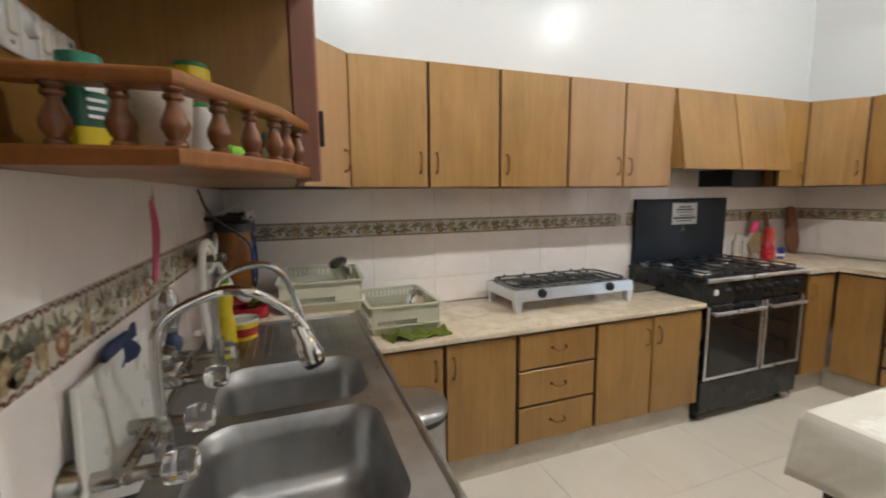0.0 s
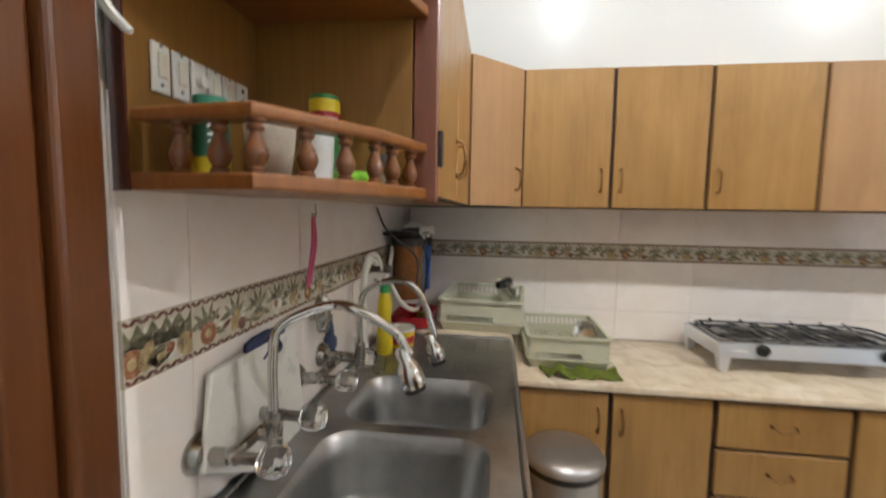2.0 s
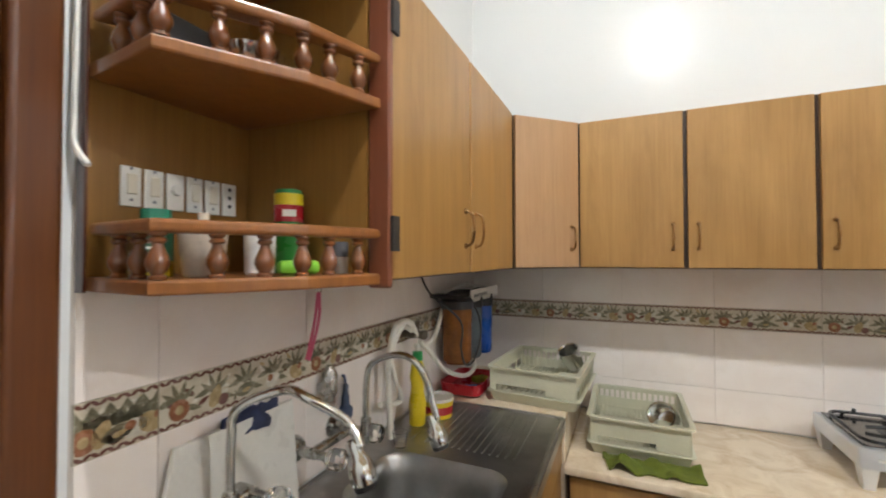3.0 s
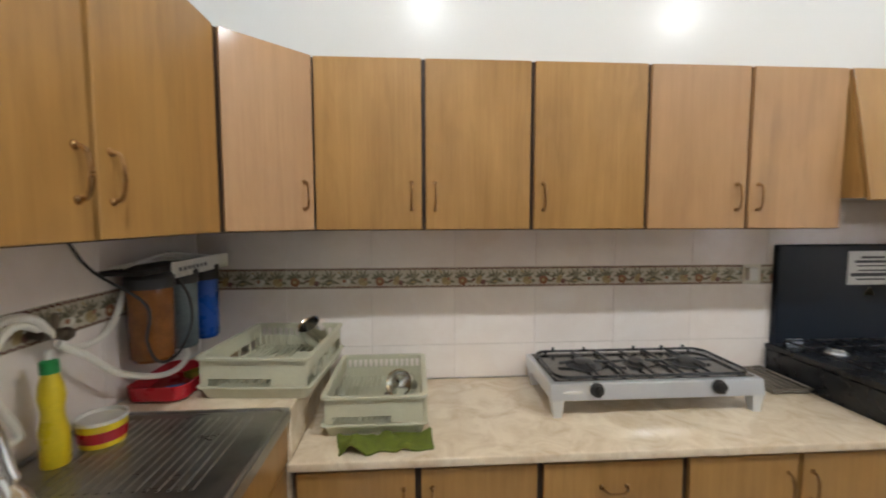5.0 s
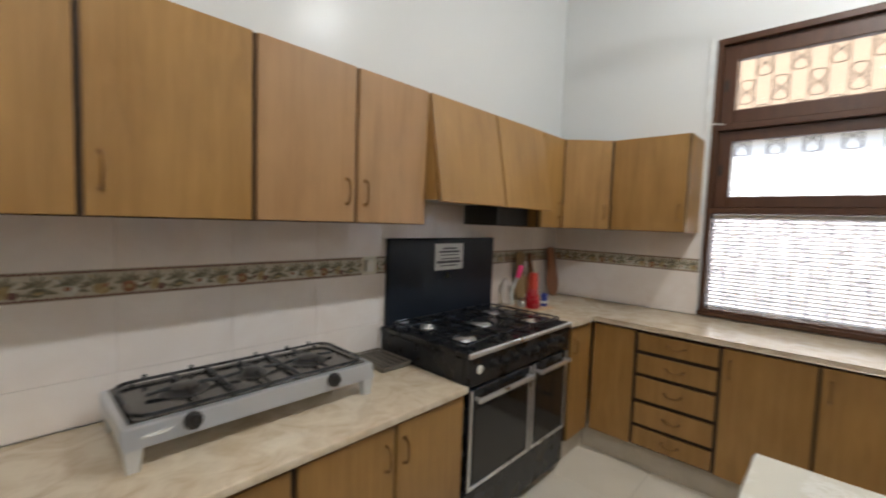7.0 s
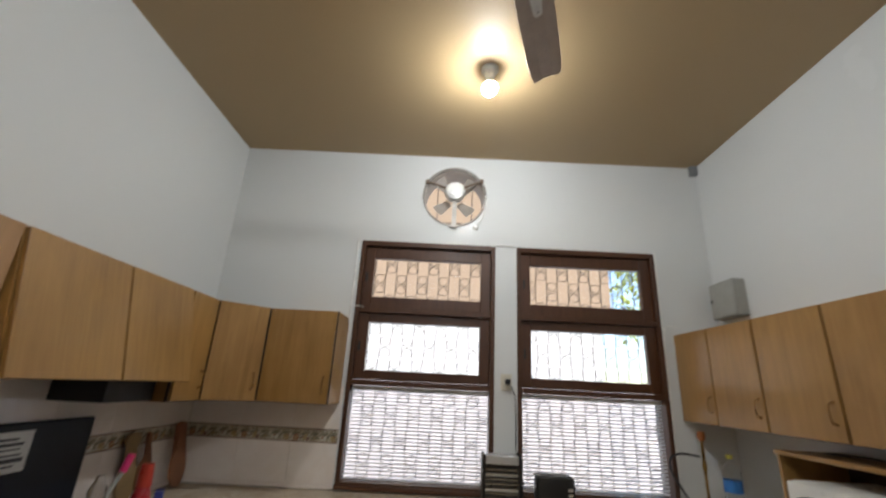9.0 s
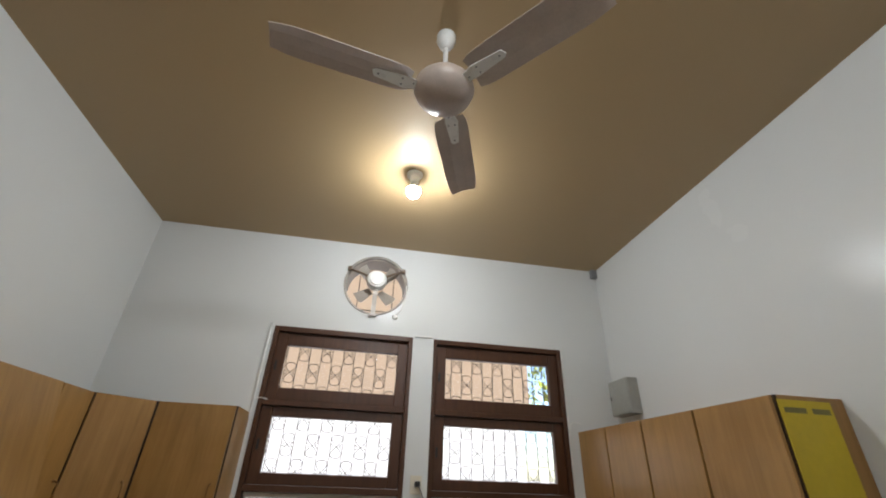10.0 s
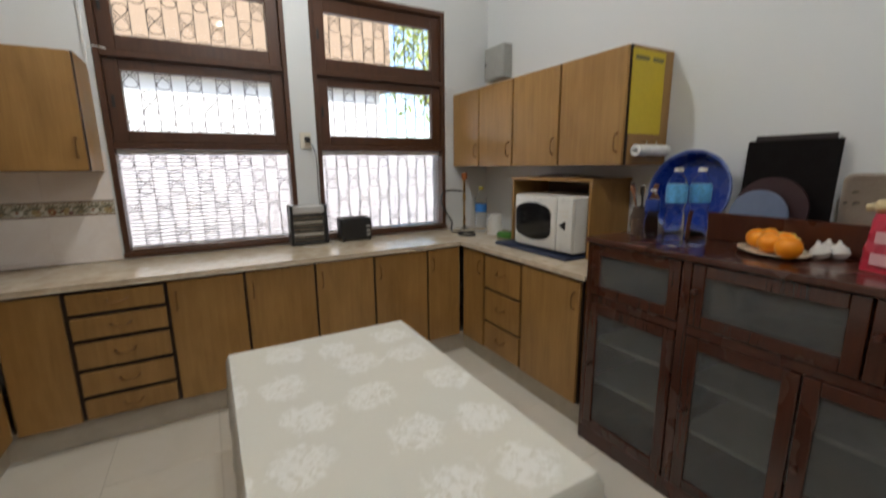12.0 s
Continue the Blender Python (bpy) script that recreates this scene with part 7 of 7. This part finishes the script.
for x, y, r, rim_mat, mat, lab in ((2.125, -0.845, 0.145, plain("maroon_rim", (0.035, 0.010, 0.012), 0.6), plain("maroon_face", (0.018, 0.006, 0.007), 0.85), "round maroon tray leaning behind the ledge"), (2.150, -0.80, 0.117, plain("pale_rim", (0.16, 0.20, 0.30), 0.4), plain("slate_blue", (0.030, 0.048, 0.10), 0.75), "round slate blue tray with a pale rim")):
    rt = thing("round_tray", lab, "tray", "trays behind the sideboard ledge", pose(x, y, DZ + r + 0.002, -84, 0, 0))
    part("face", lathe(bm_new(), [(0, -0.006), (r - 0.006, -0.006), (r - 0.006, 0), (0, 0)], 40), mat, rt, "", True)
    part("rim", lathe(bm_new(), [(r - 0.0055, -0.006), (r, -0.006), (r, 0.008), (r - 0.0055, 0.008)], 40), rim_mat, rt, "", True)
for dx in (0.0, -0.10):
    gr = thing("metal_tray", "steel tray with a rounded rim leaning on the wall", "tray", "trays behind the sideboard ledge")
    outer = round_rect(1.66 + dx, 1.895 + dx, 0, 0.31, 0.035, 5)
    inner_ = round_rect(1.68 + dx, 1.875 + dx, 0.02, 0.29, 0.025, 5)
    bm = bm_new()
    y0 = -0.87 + dx * 0.4
    a_ = [bm.verts.new((x, y0, DZ + 0.002 + z)) for x, z in outer]
    b_ = [bm.verts.new((x, y0 - 0.012, DZ + 0.002 + z)) for x, z in inner_]
    for i in range(len(a_)):
        bm.faces.new((a_[i], a_[(i + 1) % len(a_)], b_[(i + 1) % len(a_)], b_[i]))
    bm.faces.new(b_)
    ob = part("pan", bm, plain("tray_metal_%s" % ("a" if dx else "b"), (0.36, 0.31, 0.26), 0.35, 0.7, 0.2, 12), gr, "", True)
    mod = ob.modifiers.new("thickness", "SOLIDIFY")
    mod.thickness = 0.003

# dark floor mat by the sink
solo("floor_mat", box(bm_new(), 0.62, 1.13, 1.30, 2.02, 0.0005, 0.010, bevel=0.003), plain("dark_mat", (0.03, 0.026, 0.022), 0.9, 0, 0.3, 40, 0.5), "dark rubber mat on the floor by the sink", "mat")


# ---- tiles, piece by piece ----
FT = 0.50
cells = []
x = -0.0
while x < E_:
    y = 2.45 - FT * 7
    while y < N:
        x0, x1, y0, y1 = max(x, 0.0), min(x + FT, E_), max(y, S), min(y + FT, N)
        if x1 - x0 > 0.02 and y1 - y0 > 0.02:
            cells.append((x0, y0, x1 - x0, y1 - y0))
        y += FT
    x += FT
cache = {}
for x0, y0, w, h in cells:
    key = (round(w, 3), round(h, 3))
    if key not in cache:
        cache[key] = to_mesh("tile", box(bm_new(), 0.001, w - 0.001, 0.001, h - 0.001, -0.004, 0.0, bevel=0.001), FLOOR_STONE)
    ob = new("tile", cache[key])
    ob.parent = floor
    ob.location = (x0, y0, 0)


def border_mesh(w, h):
    """A glazed border tile with a braided edge and a row of painted garden vegetables."""
    bm = bm_new()
    painted(bm, 0, box, 0.0005, w - 0.0005, -0.006, 0, 0, h)
    rng = random.Random(5)

    def blob(cx, cz, rx, rz, rot, k, tip=0.0, lift=0.0004):
        vs, c, s = [], math.cos(rot), math.sin(rot)
        for i in range(12):
            a = 2 * math.pi * i / 12
            px, pz = rx * math.cos(a), rz * math.sin(a)
            if tip and math.cos(a) > 0:
                pz *= 1 - tip * math.cos(a)
            vs.append(bm.verts.new((min(max(cx + px * c - pz * s, 0.001), w - 0.001), -0.006 - lift, min(max(cz + px * s + pz * c, 0.001), h - 0.001))))
        f = bm.faces.new(vs)
        f.material_index = k

    for z in (0.006, h - 0.006):
        n = int(w / 0.011)
        for i in range(n):
            blob((i + 0.5) * w / n, z, 0.0068, 0.0032, 0.6 if i % 2 else -0.6, 1)
    for i in range(26):
        blob(rng.uniform(0.01, w - 0.01), rng.uniform(0.2, 0.8) * h, rng.uniform(0.007, 0.014), rng.uniform(0.003, 0.006), rng.uniform(0, 3.1), rng.choice((1, 2, 2, 4, 5, 5)), 0.5, 0.0002)
    n = 5
    for i in range(n):
        cx = (i + 0.5) * w / n
        kind = i % 5
        cz = h * 0.42
        for a in (-0.9, -0.35, 0.3, 0.85):
            blob(cx + 0.021 * math.sin(a), cz + 0.026 * math.cos(a), 0.020, 0.0052, math.pi / 2 - a, 2, 0.5)
        blob(cx + 0.028, h * 0.30, 0.018, 0.006, -0.3, 2, 0.6)
        blob(cx - 0.028, h * 0.52, 0.018, 0.006, 3.4, 2, 0.6)
        if kind == 0:
            blob(cx, cz - 0.008, 0.020, 0.020, 0, 3, 0, 0.0008)
            blob(cx, cz - 0.008, 0.008, 0.009, 0, 4, 0, 0.0012)
        elif kind == 1:
            blob(cx, cz - 0.004, 0.023, 0.014, 1.2, 4, 0.4, 0.0008)
            blob(cx + 0.018, cz - 0.015, 0.012, 0.012, 0, 1, 0, 0.0008)
        elif kind == 2:
            blob(cx, cz - 0.010, 0.026, 0.014, 0.2, 2, 0.3, 0.0008)
            blob(cx, cz - 0.012, 0.011, 0.005, 0.2, 4, 0.3, 0.0012)
        elif kind == 3:
            blob(cx, cz - 0.010, 0.021, 0.017, 0.4, 5, 0.5, 0.0008)
            blob(cx - 0.008, cz - 0.004, 0.009, 0.008, 0.4, 3, 0.2, 0.0012)
        else:
            blob(cx, cz - 0.010, 0.023, 0.018, -0.5, 4, 0.3, 0.0008)
            blob(cx + 0.012, cz + 0.002, 0.009, 0.006, 0.8, 3, 0.3, 0.0012)
    return to_mesh("border_tile", bm, [BORDER_BASE, BORDER_MAROON, BORDER_GREEN, BORDER_ORANGE, BORDER_OCHRE, BORDER_WHITE])


BZ0, BZ1, TW = 1.205, 1.297, 0.372
bed = structure("tile_bed", box(box(box(bm_new(), 0.0, E_, N - 0.004, N - 0.0005, 0.785, 1.60), 0.0005, 0.004, 1.151, N - 0.004, 0.935, 1.60), E_ - 0.004, E_ - 0.0005, 1.90, N - 0.004, 0.917, 1.60), WALL_GROUT, "tile bedding behind the kitchen wall tiles")
border_cache = {}
def wall_tiles(place, length, first, zlow, skip=()):
    """A tiled strip; place(u, z) gives the pose of a tile whose left lower corner lies at u along the wall."""
    u = first
    while u < length:
        a, b = max(u, 0.0), min(u + TW, length)
        if b - a > 0.015:
            for z0, z1, mat in ((0.68, 0.942, TILE_GLAZE), (0.942, BZ0, TILE_GLAZE), (BZ1, 1.59, TILE_GLAZE)):
                z0 = max(z0, zlow)
                if z1 - z0 < 0.01:
                    continue
                key = (round(b - a, 3), round(z1 - z0, 3), mat.name)
                if key not in border_cache:
                    border_cache[key] = to_mesh("tile", box(bm_new(), 0.0006, b - a - 0.0006, -0.006, 0, 0.0006, z1 - z0 - 0.0006, bevel=0.0009), mat)
                ob = new("tile", border_cache[key])
                ob.parent, ob.matrix_basis = bed, place(a, z0)
            key = ("border", round(b - a, 3))
            if key not in border_cache:
                border_cache[key] = border_mesh(b - a, BZ1 - BZ0)
            ob = new("border_tile", border_cache[key])
            ob.parent, ob.matrix_basis = bed, place(a, BZ0)
        u += TW


wall_tiles(lambda u, z: pose(0.0105 + u, N - 0.0042, z), E_ - 0.021, 0.0, 0.787)
wall_tiles(lambda u, z: pose(0.0042, 1.152 + u, z, 0, 0, 90), N - 1.152 - 0.011, 0.125 - TW, 0.936)
wall_tiles(lambda u, z: pose(E_ - 0.0042, N - 0.011 - u, z, 0, 0, -90), N - 0.011 - 1.885, 0.0, 0.918)
